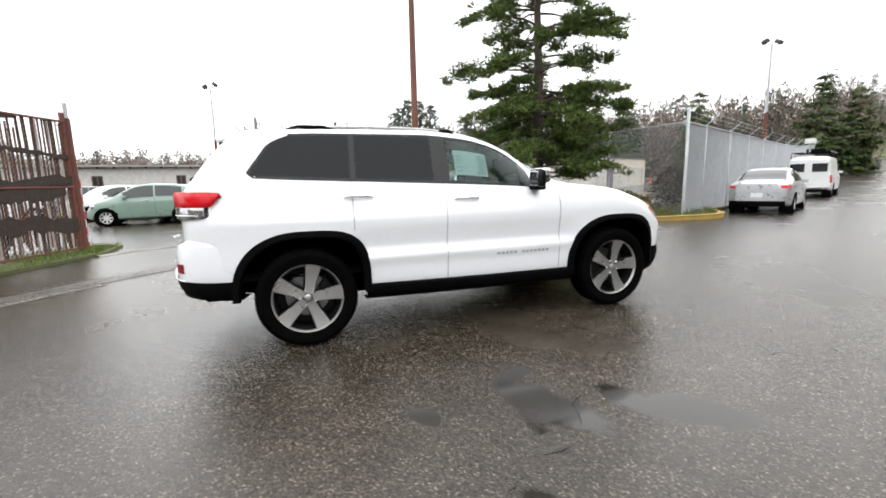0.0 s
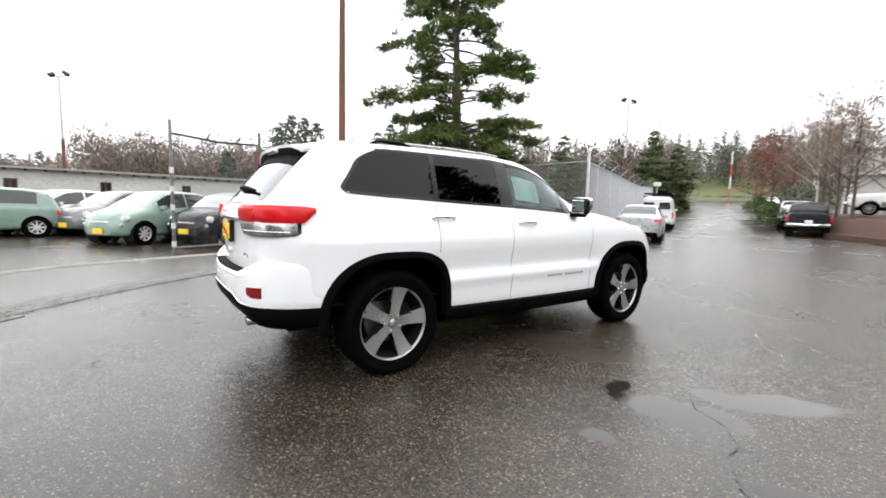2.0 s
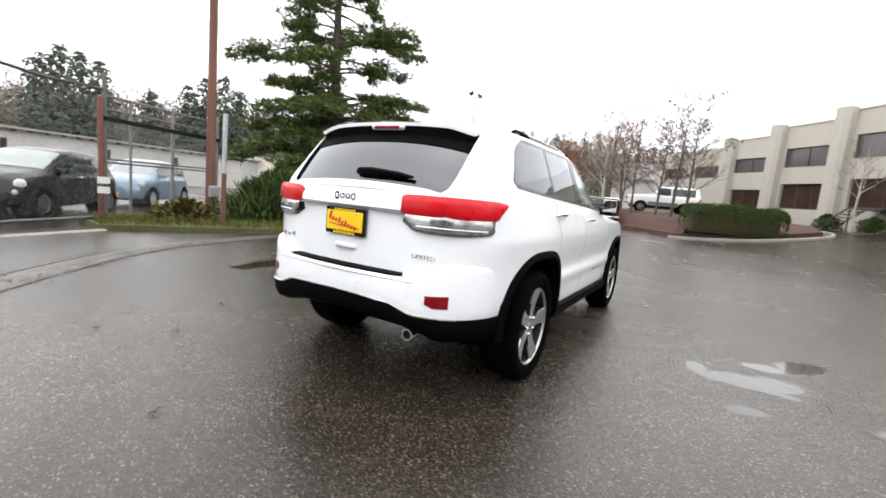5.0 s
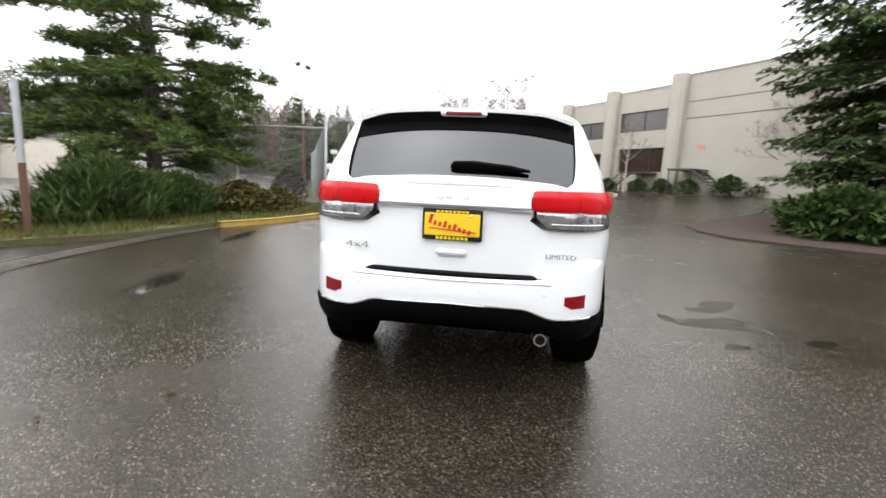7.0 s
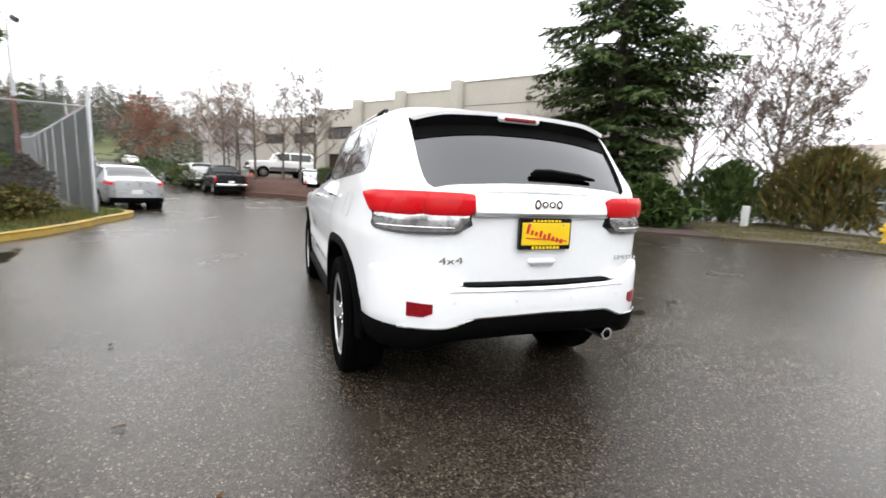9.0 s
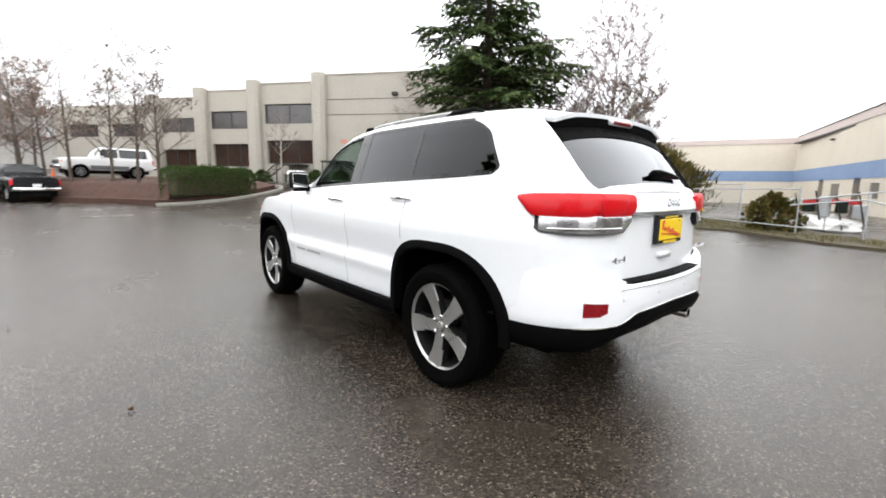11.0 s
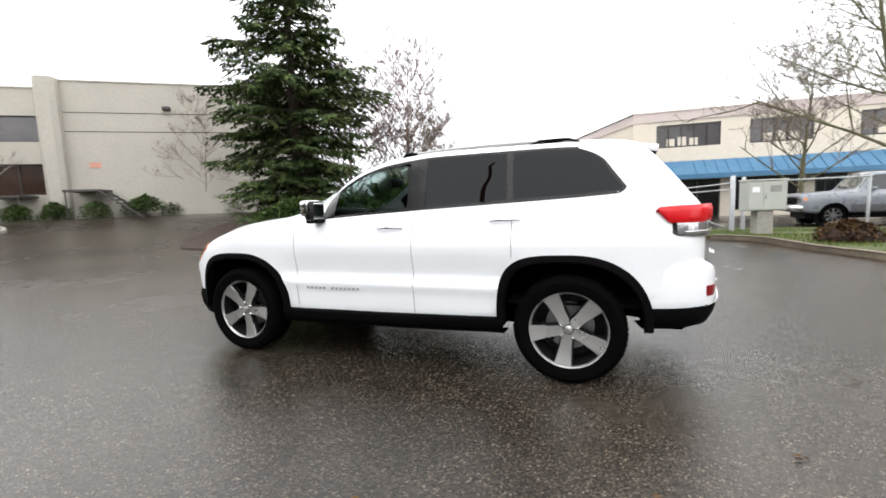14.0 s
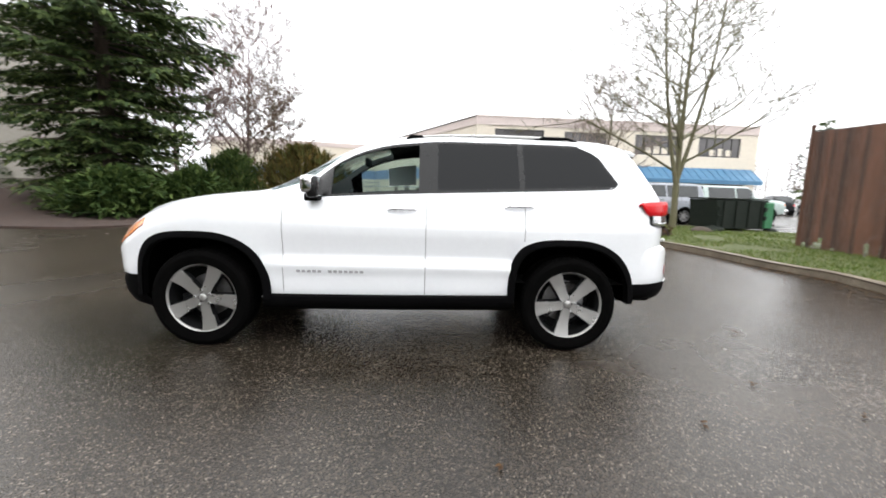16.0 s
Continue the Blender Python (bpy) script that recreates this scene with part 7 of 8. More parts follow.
def slat_gate(name, p0, p1, h, label, n, pale, arms, gaps=0.06, fat=0.46):
    """A frame hung with upright slats woven in wire, some broken short."""
    rng = random.Random(5)
    f = thing(name, Matrix.Identity(4), label, "gate")
    p0, p1 = Vector((*p0, 0)), Vector((*p1, 0))
    d = (p1 - p0).normalized()
    L = (p1 - p0).length
    nrm = Vector((d.y, -d.x, 0))
    wid = L / n
    for k in range(n):
        x = wid * (k + 0.5)
        top = h - (rng.random() * 0.35 if gaps and rng.random() < 0.45 else 0.02 + 0.02 * rng.random())
        low = 0.08 + (rng.random() * 0.3 if rng.random() < 0.3 else 0)
        m = SLATPALE if rng.random() < pale else SLATBROWN
        if rng.random() < gaps:
            continue
        a = p0 + d * x
        lean = rng.uniform(-0.02, 0.02) * (1 if gaps else 0.1)
        M = Matrix.Translation(a) @ Matrix.Rotation(math.atan2(d.y, d.x), 4, "Z") @ Matrix.Rotation(lean, 4, "Y")
        cut = [low] + ([rng.uniform(0.5, 1.6)] if gaps and rng.random() < 0.4 else []) + [top]
        for z0, z1 in zip(cut, cut[1:]):
            part("slat", box(-wid * fat, wid * fat, -0.006, 0.006, z0, z1 - 0.02, m=M), m if z0 == low else SLATBROWN, f)
    fabric(f, p0.xy, p1.xy, 0.05, h, 0.09, 0.004)
    for z in (0.1, h * 0.5, h - 0.06):
        part("frame_rail", tube([p0 + Vector((0, 0, z)) + nrm * (0.03 if gaps else -0.03), p1 + Vector((0, 0, z)) + nrm * (0.03 if gaps else -0.03)], 0.024, 6), RUST if gaps else SLATBROWN, f)
    for x in [k * L / arms for k in range(arms + 1)]:
        q = p0 + d * x
        part("frame_post", tube([(q.x, q.y, -0.05), (q.x, q.y, h + 0.12)], 0.045, 10), RUST if gaps else SLATBROWN, f)
    for q in range(2):
        part("barbed_wire", tube([p0 + d * (L * k / 10) + Vector((0, 0, h + 0.06 + 0.08 * q + 0.03 * math.sin(k * 2.1))) for k in range(11)], 0.007, 4), WIRE, f)
    return f


g = slat_gate("slatted_gate", (-7.2, 2.6), (-5.84, 6.33), 2.68, "rusty chain-link gate with tattered brown slats and gaps", 88, 0.16, 2, 0.13, 0.37)
rag = random.Random(15)
for z, half, u0, u1 in ((1.98, 0.05, 0.0, 1.0), (1.42, 0.11, 0.0, 1.0), (1.08, 0.17, 0.0, 0.62), (0.62, 0.16, 0.1, 1.0), (1.26, 0.15, 0.55, 0.95), (2.62, 0.05, 0.0, 0.75)):
    rows = []
    for k in range(27):
        u = u0 + (u1 - u0) * k / 26
        mid = z + 0.06 * math.sin(7 * u + 5 * z)
        top, low = half * rag.uniform(0.5, 1.2), half * rag.uniform(0.5, 1.3)
        rows.append([Vector((-7.2 + 1.36 * u + 0.035, 2.6 + 3.73 * u - 0.013, mid + w)) for w in (-low, -0.3 * low, 0.4 * top, top)])
    part("tattered_sheet", slab(rows, 0.006), RAGBROWN, g, "dark rotten sheeting caught in the slats")
part("gate_post", tube([(-5.80, 6.42, -0.05), (-5.80, 6.42, 2.7)], 0.06, 12), RUST, g, smooth=60)
part("post_cap_arm", tube([(-5.80, 6.42, 2.6), (-5.80, 6.42, 3.0)], 0.04, 8), GALV, g)
b = thing("striped_bollard", pose(-5.88, 6.70, 0), "bollard post wound with red and white tape", "bollard")
for k in range(9):
    part("stripe", lathe([(0.05, 0.0), (0.05, 0.165)], 14, m=Matrix.Translation((0, 0, 0.165 * k))), REDTAPE if k % 2 == 0 else TAPEWHITE, b)
part("cap", lathe([(0.0, 1.53), (0.05, 1.485)], 14), REDTAPE, b)
sheet("gate_verge", [(-5.2, 5.6), (-5.3, 6.9), (-6.2, 7.2), (-8.2, 2.9), (-7.4, 1.9), (-6.5, 2.6)], 0.05, LAWN, "mossy strip at the foot of the slatted gate", "grass", thick=0.08)
slat_gate("slatted_fence", (-9.6, -6.35), (-10.15, -0.6), 2.95, "tall dark brown slatted fence on a wet lawn", 56, 0.0, 3, 0.0, 0.505)


# ---- street furniture by the shop ----
def south_things():
    g = thing("broken_gate", Matrix.Identity(4), "bent galvanised swing gate lying askew across the verge", "gate")
    post(g, -5.2, -11.55, 1.75, 0.07, GALV)
    post(g, -5.55, -11.84, 1.7, 0.06, GALV)
    for x, y, h in ((-3.3, -11.82, 1.42), (-2.0, -12.08, 1.25)):
        post(g, x, y, h, 0.02, GALV, name="gate_upright")
    for pts in ([(-5.2, -11.5, 1.55), (-2.8, -11.9, 1.35), (-0.6, -12.4, 1.0)], [(-5.0, -11.5, 0.25), (-3.4, -11.8, 0.72), (-1.9, -12.1, 1.05), (-0.4, -12.5, 0.85)], [(-5.2, -11.5, 1.36), (-3.3, -11.82, 1.26), (-2.4, -12.0, 1.2)], [(-3.9, -11.75, 0.25), (-3.9, -11.75, 1.28)], [(-1.2, -12.3, 0.25), (2.2, -13.5, 0.3)], [(-1.2, -12.3, 0.25), (-1.2, -12.3, 1.15)], [(-0.6, -12.4, 1.3), (2.6, -13.8, 1.25)], [(-0.6, -12.4, 0.1), (-0.6, -12.4, 1.35)]):
        part("gate_bar", tube(pts, 0.019, 8), GALV, g)
    for a, b2 in (((-5.4, -11.6), (-9.0, -12.9)),):
        part("gate_bar", tube([(a[0], a[1], 1.55), (b2[0], b2[1], 1.6)], 0.026, 8), GALV, g)
        post(g, b2[0], b2[1], 1.65, 0.04)
    c = thing("utility_cabinet", pose(-5.62, -10.3, 0.09, 0, 0, 12), "grey-green steel utility cabinet on a concrete plinth", "cabinet")
    part("plinth", box(-0.2, 0.2, -0.18, 0.18, 0, 0.66, 0.02), CONCRETE, c)
    part("casing", box(-0.48, 0.48, -0.24, 0.24, 0.66, 1.46, 0.02), CABINETGREY, c)
    part("casing_lid", box(-0.50, 0.50, -0.26, 0.26, 1.46, 1.50, 0.012), CABINETGREY, c)
    for a, b2 in ((-0.46, 0.10), (0.12, 0.46)):
        part("door_leaf", box(a, b2, 0.24, 0.255, 0.70, 1.43, 0.005), CABINETGREY, c)
        for z in (0.8, 1.3):
            part("hinge", box(a if a < 0 else b2 - 0.02, a + 0.02 if a < 0 else b2, 0.252, 0.266, z, z + 0.07, 0.003), GALV, c)
    for k in range(4):
        part("vent_slot", box(-0.33, -0.05, 0.254, 0.259, 1.30 - 0.045 * k, 1.318 - 0.045 * k), DARKROOF, c)
    part("latch", box(0.03, 0.08, 0.255, 0.28, 1.0, 1.13, 0.008), GALV, c)
    part("notice_plate", box(0.2, 0.38, 0.256, 0.26, 1.16, 1.3), PAPER, c, "white notice with plain bars")
    d = thing("dumpster", pose(-11.05, -11.2, 0.09, 0, 0, 8), "dark steel dumpster with a green end and lid", "dumpster")
    bod = prism([(-0.95, 0), (0.95, 0), (1.05, 1.0), (-1.05, 1.0)], 1.3, m=Matrix.Translation((0, 0.65, 0.08)) @ Matrix.Rotation(radians(90), 4, "X"), bevel=0.02)
    part("bin_body", bod, BINDARK, d)
    part("bin_end", box(-1.26, -0.90, -0.66, 0.70, 0.1, 1.02, 0.04), BINGREEN, d, "green end of the bin")
    part("lid", box(-1.08, 1.08, -0.68, 0.68, 1.09, 1.14, 0.02), BINDARK, d)
    for x in (-0.9, 0.9):
        for z in (0.4, 0.7):
            part("fork_pocket", box(x - 0.05, x + 0.05, 0.66, 0.72, z, z + 0.14), BINDARK, d)
    for k in range(4):
        part("bin_rib", box(-0.8 + 0.5 * k, -0.74 + 0.5 * k, 0.655, 0.69, 0.12, 1.05), BINDARK, d)
    for k, (x, y, s) in enumerate(((-9.9, -10.4, 0.5), (-9.4, -10.0, 0.38), (-12.4, -10.8, 0.25))):
        lump("refuse_heap", (x, y, 0.1), (s, s * 0.6, s * 0.4), TRUNK if k % 2 else BINDARK, "dark heap of wet refuse on the lawn", "refuse")
    lump("soil_mound", (-6.75, -8.35, 0.1), (0.58, 0.46, 0.38), MULCHDARK, "small mound of dark soil and leaves", "mound")
    h = thing("fire_hydrant", pose(3.05, -15.6, 0.06), "yellow fire hydrant on the grass verge", "hydrant")
    part("barrel", lathe([(0.16, 0.0), (0.16, 0.05), (0.11, 0.06), (0.11, 0.48), (0.14, 0.5), (0.14, 0.54), (0.11, 0.58), (0.06, 0.68), (0.03, 0.70), (0.03, 0.75), (0.0, 0.76)], 20), HYDRANT, h, smooth=50)
    for a in (0, 90, 180):
        part("outlet", tube([(0, 0, 0.4), (0.2 * math.cos(radians(a)), 0.2 * math.sin(radians(a)), 0.4)], 0.06, 10), HYDRANT, h)
    b3 = thing("white_bollard", pose(7.7, -16.1, 0.06), "short white concrete bollard", "bollard")
    part("shaft", box(-0.11, 0.11, -0.11, 0.11, 0, 0.85, 0.03), TAPEWHITE, b3)
    r = thing("verge_fence", Matrix.Identity(4), "low chain-link fence with a pipe rail in the brush", "fence")
    part("top_rail", tube([(9.0, -19.2, 1.55), (2.4, -18.2, 1.45)], 0.022, 6), GALV, r)
    for k in range(4):
        post(r, 9.0 - 2.2 * k, -19.2 + 0.33 * k, 1.55, 0.03)
    fabric(r, (9.0, -19.2), (2.4, -18.2), 0.1, 1.5, 0.08, 0.004)
    t = thing("tarp_heap", pose(-0.7, -15.5, 0), "white sheeted equipment heap by the shop wall", "heap")
    part("sheet_cover", lumpy(0.85, 0.6, 0.5), TAPEWHITE, t)
    for k in range(5):
        part("tool_part", box(-0.9 + 0.4 * k, -0.62 + 0.4 * k, -0.25 + 0.1 * (k % 3), 0.2, 0.45 + 0.13 * (k % 2), 0.85 + 0.12 * (k % 3), 0.03), BINDARK if k % 2 else GALV, t)
    for k in range(4):
        part("strap_bar", tube([(-1.0 + 0.5 * k, 0.5, 0.1), (-0.7 + 0.5 * k, 0.1, 1.25 - 0.1 * (k % 2))], 0.025, 6), BINDARK, t)
    part("red_bar", box(-0.8, 0.6, -0.05, 0.05, 0.85, 1.0, 0.02), REDTAPE, t)


def lumpy(a, b2, c):
    bm = bmesh.new()
    bmesh.ops.create_icosphere(bm, subdivisions=3, radius=1)
    for v in bm.verts:
        k = 1 + 0.3 * noise.noise(v.co * 1.9)
        v.co = Vector((v.co.x * a * k, v.co.y * b2 * k, max(0, (v.co.z * 0.7 + 0.3) * c * k)))
    return bm


south_things()
for x, y in ((44.6, 4.2), (35, 34)):
    c = thing("traffic_cone", pose(x, y, rise(x, y) ), "orange traffic cone standing beside the road", "cone", "traffic cones")
    part("cone_base", box(-0.18, 0.18, -0.18, 0.18, 0, 0.04), ORANGE, c)
    part("cone_body", lathe([(0.14, 0.04), (0.03, 0.7), (0.0, 0.7)], 16), ORANGE, c)


# ---- trees and shrubs ----
def raw(name, V, F, material, parent, kind=""):
    me = bpy.data.meshes.new(name)
    me.from_pydata(V, [], F)
    me.materials.append(material)
    ob = new(name, me)
    ob.parent = parent
    if kind:
        ob["kind"] = kind
    return ob


def spray(V, F, p, d, up, length, width):
    """One flat needle spray: a kinked leaf shape."""
    s = d.cross(up)
    if s.length < 1e-4:
        s = Vector((1, 0, 0))
    s.normalize()
    i = len(V)
    a, b, c = p + d * length * 0.35, p + d * length * 0.7 - up * length * 0.06, p + d * length - up * length * 0.16
    for q in (p, a + s * width, b + s * width * 0.7, c, b - s * width * 0.7, a - s * width):
        V.append(tuple(q))
    F += [(i, i + 1, i + 2, i + 3), (i, i + 3, i + 4, i + 5)]


def fir(name, m, height, girth, seed, label, tier=0.42, limbs=8, fine=0.26):
    """A fir: tiers of limbs, each a flat fan of side twigs hung with short sprays. girth: rows of (height, reach)."""
    rng = random.Random(seed)
    t = thing(name, m, label, "tree")
    part("trunk", tube([(0, 0, -0.3), (0.03, 0, height * 0.5), (0, 0, height * 0.985)], [0.21 * height / 12, 0.13 * height / 12, 0.015], 12), TRUNK, t, smooth=60)
    limb = bmesh.new()
    V, F = [], []
    z = girth[0][0]
    up = Vector((0, 0, 1))
    turn = rng.random() * 6
    while z < height - 0.15:
        q = z / height
        full = lerp(girth, z)
        turn += 0.7
        n = max(3, int(limbs * rng.uniform(0.75, 1.15) * (1 - 0.45 * q)))
        for k in range(n):
            a = turn + 2 * math.pi * (k + rng.uniform(-0.35, 0.35)) / n
            if z > 3.5 and rng.random() < 0.07:
                continue
            L = full * (rng.uniform(0.45, 0.8) if rng.random() < 0.35 else rng.uniform(0.8, 1.1)) * (1 + 0.14 * math.sin(3 * a + z * 0.9 + seed))
            d = Vector((math.cos(a), math.sin(a), 0))
            side = d.cross(up)
            z0 = z + rng.uniform(-0.25, 0.25) * tier
            lift = rng.uniform(-0.10, 0.10) + 0.5 * max(0, q - 0.55)
            def at(u, L=L, d=d, z0=z0, lift=lift):
                return Vector((0, 0, z0)) + d * (L * u) + up * (L * (lift * u - 0.30 * u * u + 0.22 * u ** 3))
            tube([at(0), at(0.35), at(0.7), at(1)], [0.012 + 0.011 * L, 0.01 + 0.007 * L, 0.012, 0.004], 4, limb, caps=False)
            u = rng.uniform(0.16, 0.26)
            while u < 1.0:
                base = at(u)
                for s in (-1, 1):
                    reach = (0.20 + 0.62 * L * (1 - u) ** 0.8 * min(1, 2.2 * u)) * rng.uniform(0.55, 1.1)
                    reach = min(reach, 1.35)
                    way = (d * rng.uniform(0.75, 1.1) + side * s * rng.uniform(0.55, 1.0) + up * rng.uniform(-0.42, -0.05)).normalized()
                    steps = max(2, int(reach / (fine * 0.42)))
                    for i in range(steps):
                        w = (i + rng.random()) / steps
                        p = base + way * reach * w - up * (0.16 * reach * w * w + abs(rng.gauss(0, 0.05)))
                        for e in (-1, 1):
                            dd = (way * rng.uniform(0.6, 1.1) + way.cross(up) * e * rng.uniform(0.25, 0.9) + up * rng.uniform(-0.55, 0.12)).normalized()
                            ln = fine * rng.uniform(0.6, 1.25)
                            spray(V, F, p, dd, (up + side * rng.uniform(-0.4, 0.4)).normalized(), ln, ln * 0.20)
                u += (0.24 + 0.05 * rng.random()) / max(L, 0.5) * (1.0 if L > 1.2 else 0.7)
        z += tier * rng.uniform(0.7, 1.3)
    part("branch_work", limb, TRUNK, t)["kind"] = "stuff"
    raw("crown", V, F, FIR, t)
    return t


fir("fir_tree", pose(12.3, -13.3, rise(12.3, -13.3)), 16.5, [(0.4, 2.9), (2.0, 2.9), (4.0, 3.4), (5.5, 4.0), (7.0, 4.25), (8.2, 3.7), (9.0, 3.1), (10.0, 2.5), (12.0, 2.1), (14.0, 1.3), (16.5, 0.2)], 3, "large dark green fir on a mulch island", 0.40, 11, 0.26)


def pine(m, height, girth, label):
    """A pine: uneven limbs that end in flattened pads of needle tufts, open above and dense below."""
    rng = random.Random(21)
    t = thing("pine_tree", m, label, "tree")
    part("trunk", tube([(0, 0, -0.3), (0.1, 0.05, height * 0.35), (-0.08, 0, height * 0.7), (0, 0, height)], [0.22, 0.17, 0.10, 0.02], 12), TRUNK, t, smooth=60)
    limb = bmesh.new()
    V, F = [], []
    up = Vector((0, 0, 1))
    def tuft(p, way, n, size):
        for _ in range(n):
            dd = (way * 0.55 + Vector((rng.gauss(0, 0.75), rng.gauss(0, 0.75), rng.gauss(0.35, 0.5)))).normalized()
            ln = size * rng.uniform(0.7, 1.2)
            spray(V, F, p, dd, Vector((rng.gauss(0, 1), rng.gauss(0, 1), 0.6)).normalized(), ln, ln * 0.078)
    z, turn = girth[0][0], 0.4
    while z < height - 0.1:
        R = lerp(girth, z)
        dense = z < 4.4
        n = 6 if dense else rng.randint(5, 6)
        turn += 1.1
        for k in range(n):
            a = turn + 2 * math.pi * (k + rng.uniform(-0.4, 0.4)) / n
            L = R * (rng.uniform(0.4, 0.7) if rng.random() < 0.3 else rng.uniform(0.75, 1.15))
            d = Vector((math.cos(a), math.sin(a), 0))
            side = d.cross(up)
            bend = rng.uniform(-0.02, 0.42)
            z0 = z + rng.uniform(-0.2, 0.2)
            pts = [Vector((0, 0, z0)) + d * L * u + up * L * (bend * u - 0.34 * u * u) for u in (0, 0.25, 0.5, 0.75, 1.0)]
            tube(pts, [0.05, 0.04, 0.028, 0.018, 0.007], 5, limb, caps=False)
            for c in range(int(4 + L * (4.8 if dense else 3.9))):
                u = rng.uniform(0.34 if dense else 0.42, 1.0)
                i = min(3, int(u * 4))
                base = pts[i].lerp(pts[i + 1], min(1, u * 4 - i))
                way = (d * rng.uniform(0.3, 0.9) + side * rng.choice((-1, 1)) * rng.uniform(0.3, 1.0) + up * rng.uniform(-0.05, 0.22)).normalized()
                reach = rng.uniform(0.3, 0.85) * (1.2 - 0.45 * u)
                tube([base, base + way * reach], [0.012, 0.004], 3, limb, caps=False)
                for e in range(int(5 + reach * 9)):
                    w = rng.random() ** 0.6
                    p = base + way * reach * w + Vector((rng.gauss(0, 0.09), rng.gauss(0, 0.09), rng.gauss(0.02, 0.06)))
                    tuft(p, way, 7, 0.21)
        z += rng.uniform(0.28, 0.44) if dense else rng.uniform(0.42, 0.72)
    part("branch_work", limb, TRUNK, t)["kind"] = "stuff"
    raw("crown", V, F, PINE, t)


pine(pose(7.05, 10.15, 0.08), 11.8, [(1.2, 2.5), (3.0, 2.9), (5.0, 2.8), (6.4, 3.0), (7.6, 2.3), (8.6, 1.9), (10.2, 1.4), (11.8, 0.3)], "tall uneven pine with a dark open crown")


def bare(name, m, height, seed, label, bark, spread=0.5, levels=4, trunk=0.14, limbs=16, low=0.28, upright=0.55, leafmat=None, leafn=0, thin=0.008, leaders=(), twigmat=None):
    """A leafless tree: trunk, limbs and ever finer twigs."""
    rng = random.Random(seed)
    t = thing(name, m, label, "tree")
    trunk_bm, limb, twig = bmesh.new(), bmesh.new(), bmesh.new()
    lean = Vector((rng.uniform(-0.04, 0.04), rng.uniform(-0.04, 0.04), 0))
    axis_pts = [Vector((lean.x * height * u + 0.04 * math.sin(u * 5), lean.y * height * u, height * u - 0.2 * (u == 0))) for u in [k / 8 for k in range(9)]]
    tube(axis_pts, [trunk * (1 - 0.93 * k / 8) for k in range(9)], 9, trunk_bm)
    tips = []
    def grow(p, d, length, r, lev):
        bm = limb if lev <= 1 else twig
        pts = [p]
        q = d.copy()
        for k in range(3):
            q = (q + Vector((rng.uniform(-0.16, 0.16), rng.uniform(-0.16, 0.16), rng.uniform(-0.04, 0.16)))).normalized()
            pts.append(pts[-1] + q * length / 3)
        tube(pts, [r, r * 0.8, r * 0.6, r * 0.4], 5 if lev <= 1 else 3, bm, caps=False)
        tips.append(pts[-1])
        if lev < levels:
            for k in range(rng.randint(3, 5) if lev < 3 else 3):
                u = rng.uniform(0.3, 1.0)
                i = min(2, int(u * 3))
                o = pts[i].lerp(pts[i + 1], min(1, u * 3 - i))
                s = Vector((rng.gauss(0, 1), rng.gauss(0, 1), rng.gauss(0.15, 0.5))).normalized()
                grow(o, (q * 0.75 + s * spread).normalized(), length * rng.uniform(0.42, 0.62), max(thin, r * 0.55), lev + 1)
    for u0, az, tilt, tall in leaders:  # upright stems that fork off low down
        o = axis_pts[0].lerp(axis_pts[8], u0)
        e = Vector((math.cos(az), math.sin(az), 0))
        stem = [o + e * (tall * tilt * (1 - (1 - w) ** 2)) + Vector((0, 0, tall * w)) for w in [k / 6 for k in range(7)]]
        tube(stem, [trunk * 0.62 * (1 - 0.9 * k / 6) for k in range(7)], 7, limb, caps=False)
        for k in range(11):
            w = 0.16 + 0.8 * k / 11
            i = min(5, int(w * 6))
            p = stem[i].lerp(stem[i + 1], w * 6 - i)
            a = az + k * 2.4
            grow(p, Vector((math.cos(a), math.sin(a), upright)).normalized(), tall * (0.34 - 0.22 * w) * rng.uniform(0.8, 1.2), trunk * 0.2 * (1.1 - w), 2)
    for k in range(limbs):
        u = low + (0.97 - low) * k / limbs
        i = min(7, int(u * 8))
        p = axis_pts[i].lerp(axis_pts[i + 1], u * 8 - i)
        a = k * 2.4 + rng.uniform(-0.4, 0.4)
        d = Vector((math.cos(a), math.sin(a), upright + 0.5 * u)).normalized()
        grow(p, d, height * (0.42 - 0.26 * u) * rng.uniform(0.8, 1.15), trunk * 0.42 * (1.1 - u), 1)
    part("trunk", trunk_bm, bark, t, smooth=60)
    part("branch_work", limb, bark, t)["kind"] = "stuff"
    part("twig_work", twig, twigmat or TWIG, t)["kind"] = "stuff"
    if leafn:
        V, F = [], []
        for _ in range(leafn):
            p = tips[rng.randrange(len(tips))]
            dd = Vector((rng.gauss(0, 1), rng.gauss(0, 1), rng.gauss(-0.4, 0.6))).normalized()
            spray(V, F, p + dd * 0.1, dd, Vector((0.1, 0.2, 1)).normalized(), rng.uniform(0.10, 0.2), 0.035)
        raw("last_leaves", V, F, leafmat, t)
    return t


